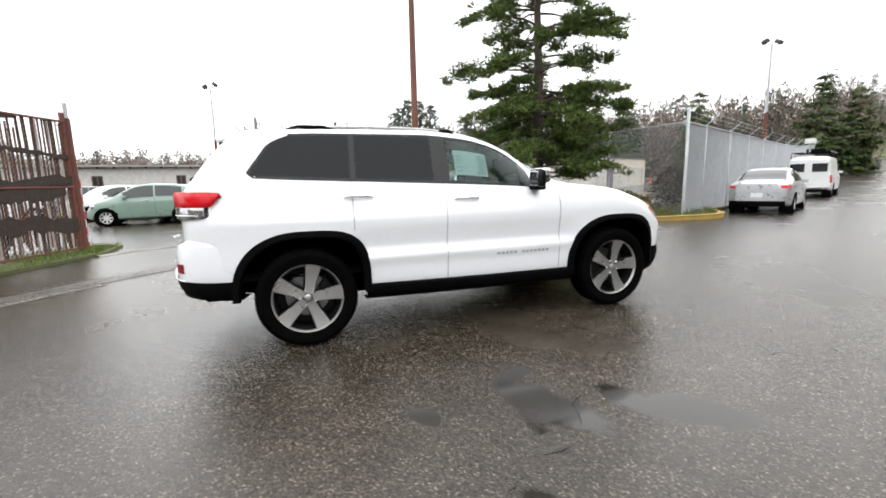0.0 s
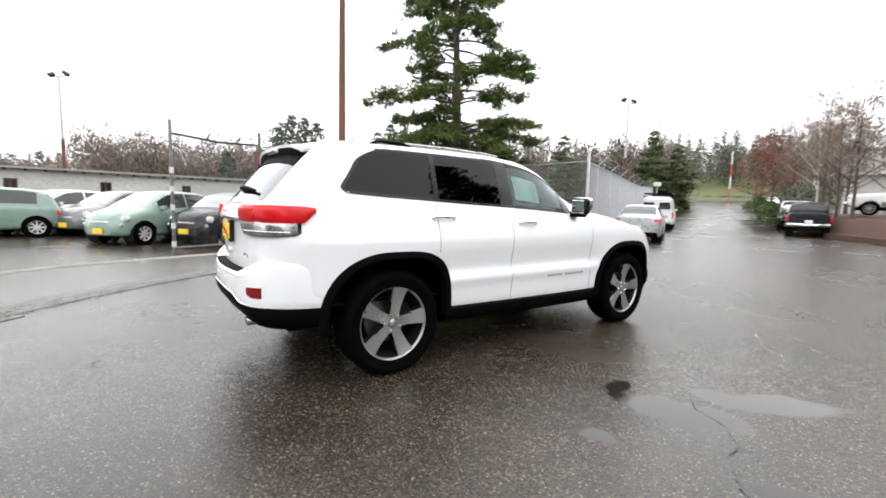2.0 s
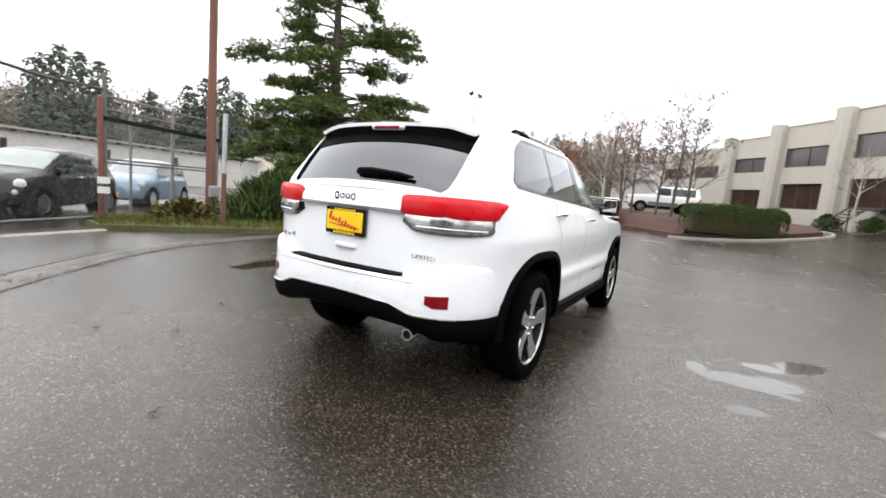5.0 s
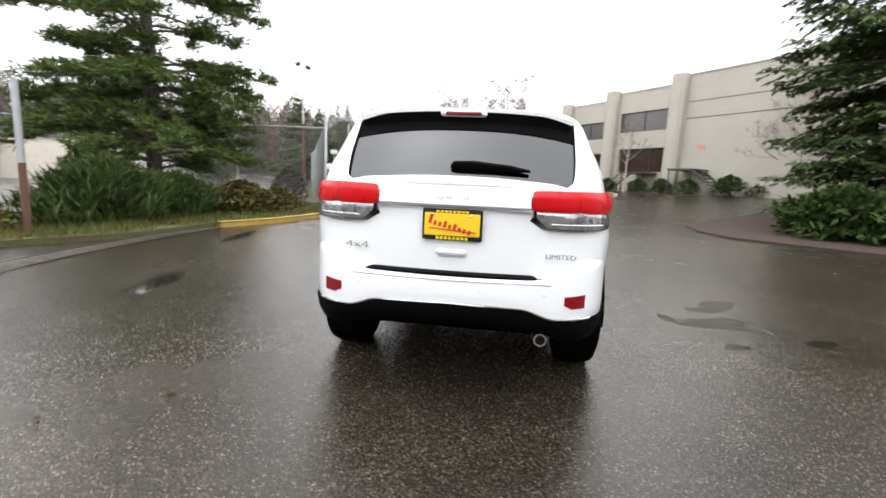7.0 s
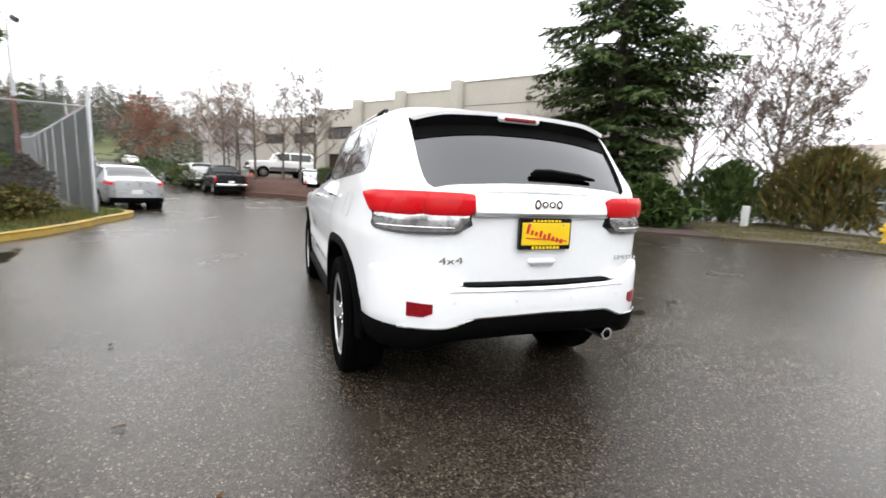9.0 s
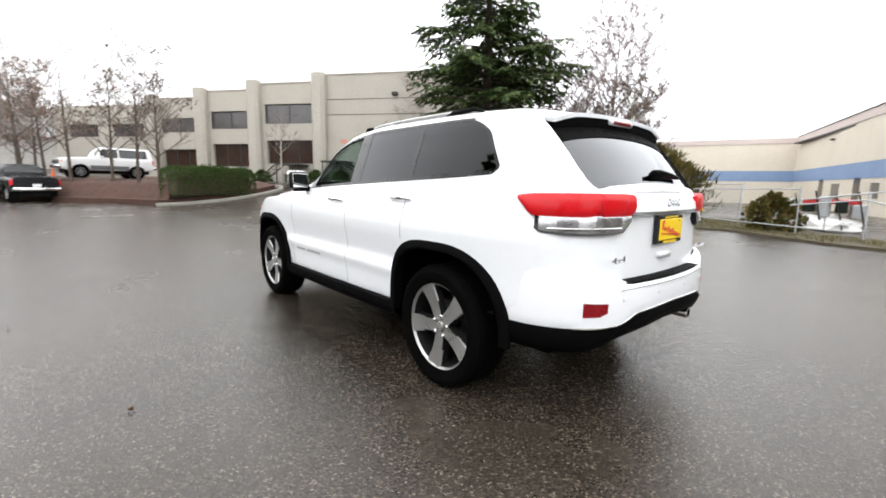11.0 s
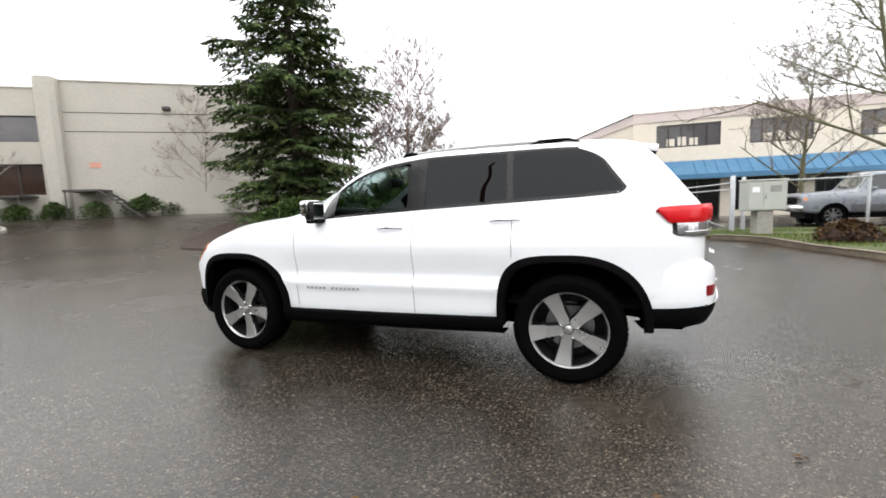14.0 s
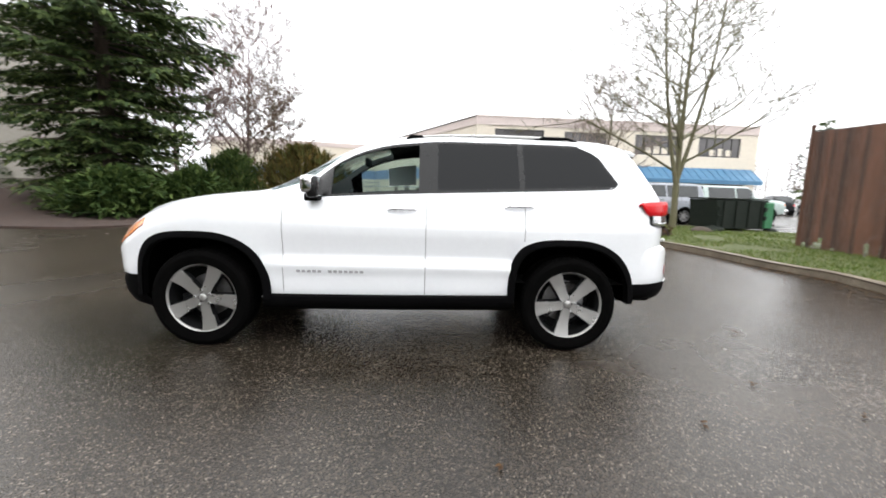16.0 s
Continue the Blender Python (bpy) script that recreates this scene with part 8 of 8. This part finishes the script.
bare("bare_tree", pose(-9.1, -11.2, 0.09), 9.8, 4, "leafless forked tree with mossy bark on the lawn", MOSSBARK, 0.7, 5, 0.125, 26, 0.2, 0.42, leaders=((0.15, 0.3, 0.16, 8.4), (0.2, 2.6, 0.12, 8.0), (0.18, 4.4, 0.22, 6.4)), twigmat=MOSSBARK)
bare("bare_tree", pose(-8.6, -16.8, 0.0), 6.5, 14, "leafless small tree before the shop", MOSSBARK, 0.7, 5, 0.10, 24, 0.2, 0.5)
bare("young_tree", pose(21.6, -16.0, rise(21.6, -16)), 6.3, 8, "bare young tree against the office wall", TRUNK, 0.6, 5, 0.055, 26, 0.14, 0.45, thin=0.005, twigmat=PINKTWIG)
bare("birch_tree", pose(27.2, -8.3, rise(27.2, -8.3)), 4.6, 9, "slender pale birch before the office windows", PALEBARK, 0.5, 3, 0.07, 12, 0.35, 0.6)
bare("bare_tree", pose(24.2, 0.2, rise(24.2, 0.2) + 1.0), 6.2, 31, "small tree with a few russet leaves on the bank", TRUNK, 0.7, 4, 0.09, 16, 0.25, 0.45, LITTER, 900)
bare("bare_tree", pose(27.5, 2.9, rise(27.5, 2.9) + 1.0), 6.8, 33, "leafless tree on the mulch bank", TRUNK, 0.7, 4, 0.09, 16, 0.22, 0.5)
bare("bare_tree", pose(31.5, 5.2, rise(31.5, 5.2) + 1.0), 7.4, 34, "leafless tree on the mulch bank", TRUNK, 0.7, 4, 0.09, 16, 0.22, 0.5)
bare("bare_tree", pose(35.5, 6.5, rise(35.5, 6.5) + 0.8), 8.0, 36, "leafless pale tree along the road", PALEBARK, 0.6, 4, 0.09, 18, 0.2, 0.6)
for x, y, h, s in ((23.0, -0.6, 6.5, 51), (25.8, 1.2, 7.2, 52), (29.5, 4.0, 7.6, 53), (33.5, 4.6, 8.0, 54), (38, 5.5, 8.5, 55), (42, 7.5, 8.6, 56), (47, 9.5, 9.0, 57)):
    bare("bare_tree", pose(x, y, rise(x, y) + (1.0 if x < 34 else 0.5)), h * 0.78, s, "leafless brown tree on the bank above the road", TRUNK, 0.75, 4, 0.09, 20, 0.18, 0.55, RUSTLEAF, 60 if x < 32 else 900, thin=0.010)
bare("russet_tree", pose(46.6, 13.0, rise(46.6, 13.0)), 6.6, 37, "round tree with dense russet twigs", TRUNK, 0.8, 4, 0.12, 18, 0.2, 0.4, RUSTLEAF, 5000)
bare("russet_tree", pose(50.4, 15.2, rise(50.4, 15.2)), 6.8, 38, "round tree with dense russet twigs", TRUNK, 0.8, 4, 0.12, 18, 0.2, 0.4, RUSTLEAF, 5000)
bare("bare_tree", pose(10.4, -21.6, 0.0), 9.9, 41, "tall leafless tree with reddish twigs behind the fir", PINKTWIG, 0.6, 5, 0.14, 34, 0.14, 0.85, thin=0.013, twigmat=PINKTWIG)
bare("bare_tree", pose(13.4, -19.6, 0.0), 8.6, 42, "leafless tree with reddish twigs beside the fir", PINKTWIG, 0.6, 5, 0.12, 30, 0.14, 0.7, thin=0.013, twigmat=PINKTWIG)
bare("russet_tree", pose(8.6, -20.4, 0.0), 6.4, 43, "ochre twiggy tree behind the fir", MOSSBARK, 0.75, 5, 0.1, 24, 0.10, 0.6, LITTER, 1500, thin=0.010)


def bush(name, m, a, b, h, n, material, seed, label, size=0.16, upright=0.3, twigs=14, wide=0.28, jag=0.28):
    rng = random.Random(seed)
    t = thing(name, m, label, "shrub")
    st = bmesh.new()
    for k in range(twigs):
        an = rng.random() * 6.28
        r = rng.uniform(0.2, 0.8)
        tube([(0.1 * math.cos(an), 0.1 * math.sin(an), -0.05), (a * r * 0.5 * math.cos(an), b * r * 0.5 * math.sin(an), h * 0.4), (a * r * math.cos(an), b * r * math.sin(an), h * rng.uniform(0.6, 0.9))], [0.02, 0.014, 0.005], 4, st, caps=False)
    part("stem_work", st, TRUNK, t)["kind"] = "stuff"
    V, F = [], []
    for _ in range(n):
        an = rng.random() * 6.28
        u = rng.random() ** 0.5
        w = rng.random() ** 0.8
        k = 1 + jag * noise.noise(Vector((math.cos(an) * 2 + seed, math.sin(an) * 2, w * 2.5)))
        prof = math.sqrt(max(0.02, 1 - (1.05 * w) ** 2.4 if w < 0.95 else 0.03))
        rr = u * prof * k
        p = Vector((a * rr * math.cos(an), b * rr * math.sin(an), h * w * (0.85 + 0.25 * k * (1 - u * 0.3))))
        dd = Vector((math.cos(an) * 0.6 + rng.gauss(0, 0.6), math.sin(an) * 0.6 + rng.gauss(0, 0.6), rng.gauss(upright, 0.5))).normalized()
        ln = size * rng.uniform(0.6, 1.3)
        spray(V, F, p, dd, Vector((rng.gauss(0, 0.3), rng.gauss(0, 0.3), 1)).normalized(), ln, ln * wide)
    raw("foliage", V, F, material, t)
    return t


bush("broom_shrub", pose(3.3, 7.9, 0.1), 1.5, 0.9, 1.0, 6500, SHRUB, 1, "dense dark green broom shrub under the pine", 0.34, 1.3, wide=0.06, jag=0.5)
bush("broom_shrub", pose(5.0, 7.7, 0.1), 1.1, 0.8, 0.8, 4200, SHRUB, 2, "dense dark green broom shrub under the pine", 0.32, 1.3, wide=0.06, jag=0.5)
bush("bramble_patch", pose(6.6, 7.1, 0.1), 1.3, 0.8, 0.85, 2500, BRUSH, 3, "tangled bramble patch with brown leaves", 0.13)
bush("bramble_patch", pose(8.3, 6.9, 0.1), 1.2, 0.7, 0.65, 2000, BRUSH, 4, "tangled bramble patch with brown leaves", 0.12)
bush("russet_bush", pose(11.4, 8.1, 0.1), 0.9, 0.7, 1.35, 2200, LITTER, 5, "russet twiggy bush behind the fence corner", 0.14, 0.6)
bush("weed_clump", pose(1.0, 8.3, 0.1), 0.8, 0.5, 0.4, 900, BRUSH, 6, "dry weeds round the fence foot", 0.14, 0.8, 4)
bush("weed_clump", pose(-0.3, 8.62, 0.02), 0.55, 0.22, 0.12, 420, LITTER, 7, "dry brown litter and weeds round the rusty post", 0.09, 0.5, 3)
bush("leaf_heap", pose(-6.75, -8.35, 0.1), 0.66, 0.54, 0.44, 1500, LITTER, 17, "wet brown leaves heaped over the soil mound", 0.10, 0.1, 3)
bush("juniper_shrub", pose(8.4, -12.0, 0.12), 1.4, 1.2, 1.4, 5000, HEDGE, 8, "spreading dark juniper beside the fir", 0.34, 0.35, wide=0.14, jag=0.6)
bush("juniper_shrub", pose(10.2, -10.4, 0.12), 1.7, 1.4, 1.3, 5000, HEDGE, 9, "spreading dark juniper beside the fir", 0.34, 0.35, wide=0.14, jag=0.6)
bush("brush_thicket", pose(6.4, -18.4, 0.06), 2.8, 1.5, 2.7, 5200, BRUSH, 10, "tall thicket of olive and brown brush", 0.5, 1.6, 60, wide=0.07, jag=0.9)
bush("brush_thicket", pose(9.6, -17.4, 0.06), 1.8, 1.3, 2.3, 3600, SHRUB, 11, "tall thicket of dark brush", 0.45, 1.5, 40, wide=0.08, jag=0.8)
bush("weed_clump", pose(0.2, -13.4, 0.0), 0.8, 0.5, 1.0, 1100, BRUSH, 12, "tall weeds at the end of the broken gate", 0.2, 1.0, 10)
for k, (x, y, s) in enumerate(((24.36, -11.3, 0.75), (27.0, -9.1, 0.7), (24.4, -13.6, 0.9), (23.0, -14.8, 0.7), (26.3, -10.4, 0.75), (29.2, -7.6, 0.7), (20.4, -17.0, 0.8), (18.6, -18.2, 1.1), (17.2, -19.0, 1.2), (31.0, -5.6, 0.6))):
    bush("round_shrub", pose(x, y, rise(x, y)), s, s, s * 1.15, 1500, HEDGE, 20 + k, "rounded evergreen shrub at the office wall", 0.13, 0.2)
for k, (x, y, s) in enumerate(((22.8, -13.0, 0.8), (32.4, 7.8, 1.2), (36, 9.3, 1.3), (40, 11.5, 1.4), (44, 13, 1.5))):
    bush("low_hedge", pose(x, y, rise(x, y) + 0.3), s * 1.5, s, s, 1300, HEDGE, 40 + k, "low evergreen hedge beside the drive", 0.16, 0.2)


def hedge():
    rng = random.Random(77)
    t = thing("clipped_hedge", pose(22.0, -2.75, rise(22.2, -3) + 0.1, 0, 0, -71), "broad clipped evergreen hedge on the kerbed island", "hedge")
    part("inner_growth", box(-2.0, 2.0, -0.55, 0.55, 0.1, 1.35, 0.25, seg=2), SOIL, t)
    V, F = [], []
    for _ in range(11000):
        x = rng.uniform(-2.35, 2.35)
        end = (1 - (abs(x) / 2.4) ** 6) ** 0.5
        a = rng.uniform(0, math.pi)
        k = 1 + 0.07 * noise.noise(Vector((x * 1.3, a * 2, 5))) + 0.04 * rng.gauss(0, 1)
        y = 0.95 * math.copysign(abs(math.cos(a)) ** 0.55, math.cos(a)) * end * k
        z = 1.52 * (abs(math.sin(a)) ** 0.55) * (0.75 + 0.25 * end) * k
        dd = Vector((rng.gauss(0, 0.5), math.cos(a) + rng.gauss(0, 0.4), math.sin(a) + rng.gauss(0, 0.4))).normalized()
        spray(V, F, Vector((x, y * 0.97, max(0.02, z * 0.98))), dd, Vector((1, 0.2, 0.3)).normalized(), rng.uniform(0.05, 0.12), 0.025)
    raw("foliage", V, F, HEDGE, t)


hedge()


def blades(name, outline, n, label, hmin, hmax, z, material, seed):
    """Grass over an outline, as one mass."""
    rng = random.Random(seed)
    xs, ys = [p[0] for p in outline], [p[1] for p in outline]
    def inside(x, y):
        c = False
        for (x0, y0), (x1, y1) in zip(outline, outline[1:] + outline[:1]):
            if (y0 > y) != (y1 > y) and x < (x1 - x0) * (y - y0) / (y1 - y0) + x0:
                c = not c
        return c
    V, F = [], []
    k = 0
    while k < n:
        x, y = rng.uniform(min(xs), max(xs)), rng.uniform(min(ys), max(ys))
        if not inside(x, y):
            continue
        k += 1
        if noise.noise(Vector((x * 0.8, y * 0.8, seed))) < -0.25:
            continue
        h = rng.uniform(hmin, hmax)
        a = rng.random() * 6.28
        b0 = Vector((x, y, rise(x, y) + z))
        w = Vector((math.cos(a), math.sin(a), 0)) * 0.008
        tip = b0 + Vector((rng.gauss(0, 0.4) * h, rng.gauss(0, 0.4) * h, h))
        i = len(V)
        V += [tuple(b0 - w), tuple(b0 + w), tuple(tip)]
        F.append((i, i + 1, i + 2))
    ob = raw(name, V, F, material, None, "stuff")
    return tagged(ob, label, "grass")


blades("verge_grass", NORTH[:10] + [(11, 8.6), (8, 9.6), (2.8, 9.9), (-0.6, 9.0)], 8000, "rough uneven verge grass", 0.06, 0.2, 0.10, BLADE, 1)
blades("dry_verge_grass", NORTH[:10] + [(11, 8.6), (8, 9.6), (2.8, 9.9), (-0.6, 9.0)], 11000, "dry brown grass and litter on the verge", 0.06, 0.22, 0.10, BRUSH, 11)
blades("lawn_grass", SOUTH[7:] + [(-9.0, 2.2), (-12, -3), (-12.5, -10), (-10.5, -12.0), (-5.5, -12.5), (-4.2, -10.9)], 26000, "short wet lawn grass", 0.03, 0.09, 0.09, BLADE, 2)
blades("gate_grass", [(-5.2, 5.6), (-5.3, 6.9), (-6.2, 7.2), (-8.2, 2.9), (-7.4, 1.9), (-6.5, 2.6)], 4000, "mossy grass at the gate's foot", 0.03, 0.12, 0.05, BLADE, 3)
blades("leaf_litter", SOUTH[3:8] + [(-4.0, -11.0), (-1.2, -13.2), (2, -17.0), (8.5, -18.5), (9.0, -14.0)], 9000, "brown litter and thin grass on the verge", 0.03, 0.12, 0.06, BRUSH, 4)


def blade(V, F, p, d, s, length, width):
    """One far twig or needle spray: a single narrow face."""
    i = len(V)
    a = p + d * length * 0.4
    for q in (p, a + s * width, p + d * length, a - s * width):
        V.append(tuple(q))
    F.append((i, i + 1, i + 2, i + 3))


def far_woods():
    """Wooded rises all round the skyline: firs and leafless trees, beyond counting."""
    rng = random.Random(9)
    V, F, V2, F2 = [], [], [], []
    up = Vector((0, 0, 1))
    def conifer(x, y, h, z, girth=0.23, full=1.0):
        lean = rng.uniform(-0.02, 0.02)
        blade(V, F, Vector((x, y, z + h * 0.5)), up, Vector((y, -x, 0)).normalized(), h * 0.49, 0.07)
        for k in range(int((34 + h * 5) * full)):
            u = rng.random() ** 0.9
            a = rng.random() * 6.28
            r = ((1 - u) ** 0.6 * h * girth * rng.uniform(0.45, 1.1) + 0.2) * (1 + 0.3 * math.sin(u * 23 + x + 2 * a))
            d = Vector((math.cos(a), math.sin(a), rng.uniform(-0.35, 0.0))).normalized()
            base = Vector((x + lean * h * u, y, z + h * (0.06 + 0.92 * u)))
            for e in range(max(3, int(r * 3.2))):
                w = rng.random() ** 0.6
                dd = (d * 0.6 + Vector((rng.gauss(0, 0.5), rng.gauss(0, 0.5), rng.gauss(-0.25, 0.3)))).normalized()
                ln = rng.uniform(0.35, 0.75)
                blade(V, F, base + d * r * w - up * (0.12 * r * w * w), dd, Vector((y, -x, 0.4 * rng.gauss(0, 1) * r)).normalized(), ln, ln * 0.22)
    def twigs(x, y, z, n, wide, low, tall, thick):
        """An airy mass of fine twigs."""
        for k in range(n):
            b, w = rng.random() * 6.28, rng.random()
            o = wide * rng.random() ** 0.6 * math.sqrt(max(0.05, 1 - abs(2 * w - 0.8) ** 2.5))
            d = Vector((math.cos(b) * rng.uniform(0.1, 0.8), math.sin(b) * rng.uniform(0.1, 0.8), rng.uniform(0.4, 1.0))).normalized()
            blade(V2, F2, Vector((x + o * math.cos(b), y + o * math.sin(b), z + low + (tall - low) * w)), d, Vector((math.cos(b + 1), math.sin(b + 1), 0.1)), rng.uniform(0.4, 1.0), thick * rng.uniform(0.5, 1.2))
    def leafless(x, y, h, z):
        blade(V2, F2, Vector((x, y, z)), up, Vector((y, -x, 0)).normalized(), h * 0.8, 0.05)
        twigs(x, y, z, 85, h * 0.25, h * 0.12, h, 0.045)
    def belt(az0, az1, dist, n, hc, hb, mix, spread):
        for _ in range(n):
            a = radians(rng.uniform(az0, az1))
            r = dist * rng.uniform(1 - spread, 1 + spread)
            x, y = r * math.cos(a), r * math.sin(a)
            z = rise(x, y) - 0.3
            if rng.random() < mix:
                conifer(x, y, hc * rng.uniform(0.5, 1.3), z, 0.23, 1.0)
            else:
                leafless(x, y, hb * rng.uniform(0.7, 1.2), z)
    def scrub(az0, az1, dist, n, h):
        for _ in range(n):
            a, r = radians(rng.uniform(az0, az1)), dist * rng.uniform(0.85, 1.15)
            x, y = r * math.cos(a), r * math.sin(a)
            z = rise(x, y) - 0.3
            twigs(x, y, z, 80, h * 0.36, 0.0, h * rng.uniform(0.6, 1.15), 0.13)
    belt(28, 60, 95, 380, 12, 14.0, 0.26, 0.24)
    belt(12, 31, 170, 330, 13, 17, 0.30, 0.14)
    belt(2, 17, 110, 110, 10, 13, 0.3, 0.2)
    belt(60, 98, 105, 560, 11.5, 14.0, 0.07, 0.2)
    belt(98, 124, 120, 260, 9.0, 8.6, 0.35, 0.15)
    scrub(58, 98, 92, 900, 10.8)
    scrub(98, 124, 110, 420, 7.6)
    scrub(26, 58, 85, 620, 10.5)
    scrub(2, 28, 190, 420, 9.0)
    for a, r, h in ((73.4, 62, 13.2), (74.8, 64, 14.2), (76.4, 61, 13.8), (78.2, 63, 13.0), (68.2, 70, 12.0), (65.2, 62, 12.4), (63.4, 60, 13.4), (61.4, 59, 13.8), (59.6, 62, 12.8), (84.0, 66, 8.6), (51.5, 64, 10.5), (47, 66, 10.0)):
        conifer(r * math.cos(radians(a)), r * math.sin(radians(a)), h, -0.3, 0.27, 4.0)
    belt(124, 200, 110, 110, 11, 10, 0.4, 0.2)
    belt(200, 262, 90, 200, 8, 10, 0.15, 0.25)
    belt(-100, -55, 110, 70, 8, 9, 0.3, 0.2)
    belt(-55, 2, 120, 60, 11, 10, 0.5, 0.2)
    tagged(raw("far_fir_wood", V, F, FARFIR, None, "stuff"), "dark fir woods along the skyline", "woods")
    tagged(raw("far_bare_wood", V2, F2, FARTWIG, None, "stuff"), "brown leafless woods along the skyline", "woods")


far_woods()
for x, y, h, s in ((38, 31, 9.5, 60), (49.5, 26.8, 10.2, 61), (34.5, 38, 10, 62), (51.8, 24.9, 9.0, 63), (30, 37, 9.0, 64)):
    fir("fir_tree", pose(x, y, rise(x, y)), h, [(0.6, h * 0.2), (h * 0.3, h * 0.25), (h * 0.7, h * 0.15), (h, 0.1)], s, "bushy green fir beyond the road fence", 0.5, 7, 0.46)
fir("fir_tree", pose(-33, -32, 0), 8.0, [(0.8, 1.5), (3, 1.4), (6, 0.7), (8, 0.1)], 66, "small lone fir far behind the slatted fence", 0.6, 6, 0.4)
bank2 = bmesh.new()
grid_mesh([[Vector((u * 0.946 - w * 0.326, u * 0.326 + w * 0.946, rise(u * 0.946 - w * 0.326, u * 0.326 + w * 0.946) + 0.08)) for w in [-45 + 5 * k for k in range(23)]] for u in [122 + 6 * k for k in range(12)]], bank2, flip=False)
tagged(part("grass_bank", bank2, LAWN), "green grass bank where the road ends", "grass bank", kind="structure")

# ---- drain grate, cracks and litter on the asphalt ----
grate = thing("drain_grate", pose(-4.46, 2.05, 0.0, 0, 0, 49.6), "slotted iron drain grate sunk in the asphalt", "drain")
# solid near-black slab stands in for the shaded depth between the bars
part("grate_shade_slab", box(-0.52, 0.52, -0.10, 0.10, -0.02, 0.003), TARMARK, grate)
for k in (-1, 1):
    part("grate_edge", box(-0.54, 0.54, k * 0.11 - 0.015, k * 0.11 + 0.015, -0.02, 0.008, 0.002), GUTTER, grate)
for k in range(17):
    part("grate_bar", box(-0.50 + 0.0625 * k - 0.013, -0.50 + 0.0625 * k + 0.013, -0.095, 0.095, -0.01, 0.009, 0.002), CONCRETE, grate)

crack([(1.05, -1.75), (1.2, -1.82), (1.05, -1.98), (0.85, -1.92), (0.75, -2.1)], 0.010)
crack([(2.6, -2.1), (2.15, -2.45), (2.0, -2.6), (1.7, -2.35), (1.5, -2.6), (1.3, -2.7), (1.0, -2.75)], 0.010)
crack([(1.7, -2.35), (1.9, -2.1), (2.4, -1.9)], 0.007)
crack([(0.05, -2.35), (-0.3, -2.75), (-0.7, -2.95), (-0.95, -3.3)], 0.010)
crack([(2.4, -3.0), (1.2, -3.6), (0.2, -4.4), (-0.6, -5.4)], 0.009)
crack([(8.5, -4.9), (10.4, -5.4), (12.4, -5.5), (15, -5.0)], 0.02)
crack([(12, -3.2), (15, -3.0), (19, -2.2)], 0.015)
rngl = random.Random(12)
for x, y in ((-3.29, 0.36), (-1.93, 2.02), (-0.72, 2.42), (6.83, -2.34), (-2.63, 1.49), (-3.0, 1.9), (1.5, 3.1), (-5.2, -1.0), (-5.6, 0.6), (-3.8, 3.0), (3.6, 3.4), (2.2, -4.3), (-0.4, -3.6), (-4.4, 1.9), (4.8, -3.1)):
    own = bmesh.new()
    V, F = [], []
    for k in range(3):
        a = rngl.random() * 6.28
        spray(V, F, Vector((0, 0, 0.008 + 0.006 * k)), Vector((math.cos(a), math.sin(a), 0.12)).normalized(), Vector((0, 0, 1)), rngl.uniform(0.026, 0.048), 0.011)
    ob = raw("fallen_leaf", V, F, LITTER, None)
    ob.matrix_basis = pose(x, y, 0.003)
    tagged(ob, "small curled brown leaf on the wet asphalt", "leaf", "fallen leaves")
V, F = [], []
for _ in range(2600):
    u = rngl.random()
    i = rngl.randrange(7, len(SOUTH) - 1)
    a, b2 = Vector(SOUTH[i]), Vector(SOUTH[i + 1])
    p = a.lerp(b2, u) + Vector((1, 0.2)) * abs(rngl.gauss(0, 0.35))
    an = rngl.random() * 6.28
    spray(V, F, Vector((p.x, p.y, 0.01)), Vector((math.cos(an), math.sin(an), 0.15)).normalized(), Vector((0, 0, 1)), rngl.uniform(0.03, 0.07), 0.014)
for _ in range(900):
    p = DRAIN[rngl.randrange(len(DRAIN))] + Vector((rngl.gauss(0, 0.12), rngl.gauss(0, 0.12)))
    an = rngl.random() * 6.28
    spray(V, F, Vector((p.x, p.y, 0.016)), Vector((math.cos(an), math.sin(an), 0.15)).normalized(), Vector((0, 0, 1)), rngl.uniform(0.02, 0.05), 0.012)
tagged(raw("leaf_scatter", V, F, LITTER, None, "stuff"), "wet leaves gathered along the kerb and gutter", "leaves")
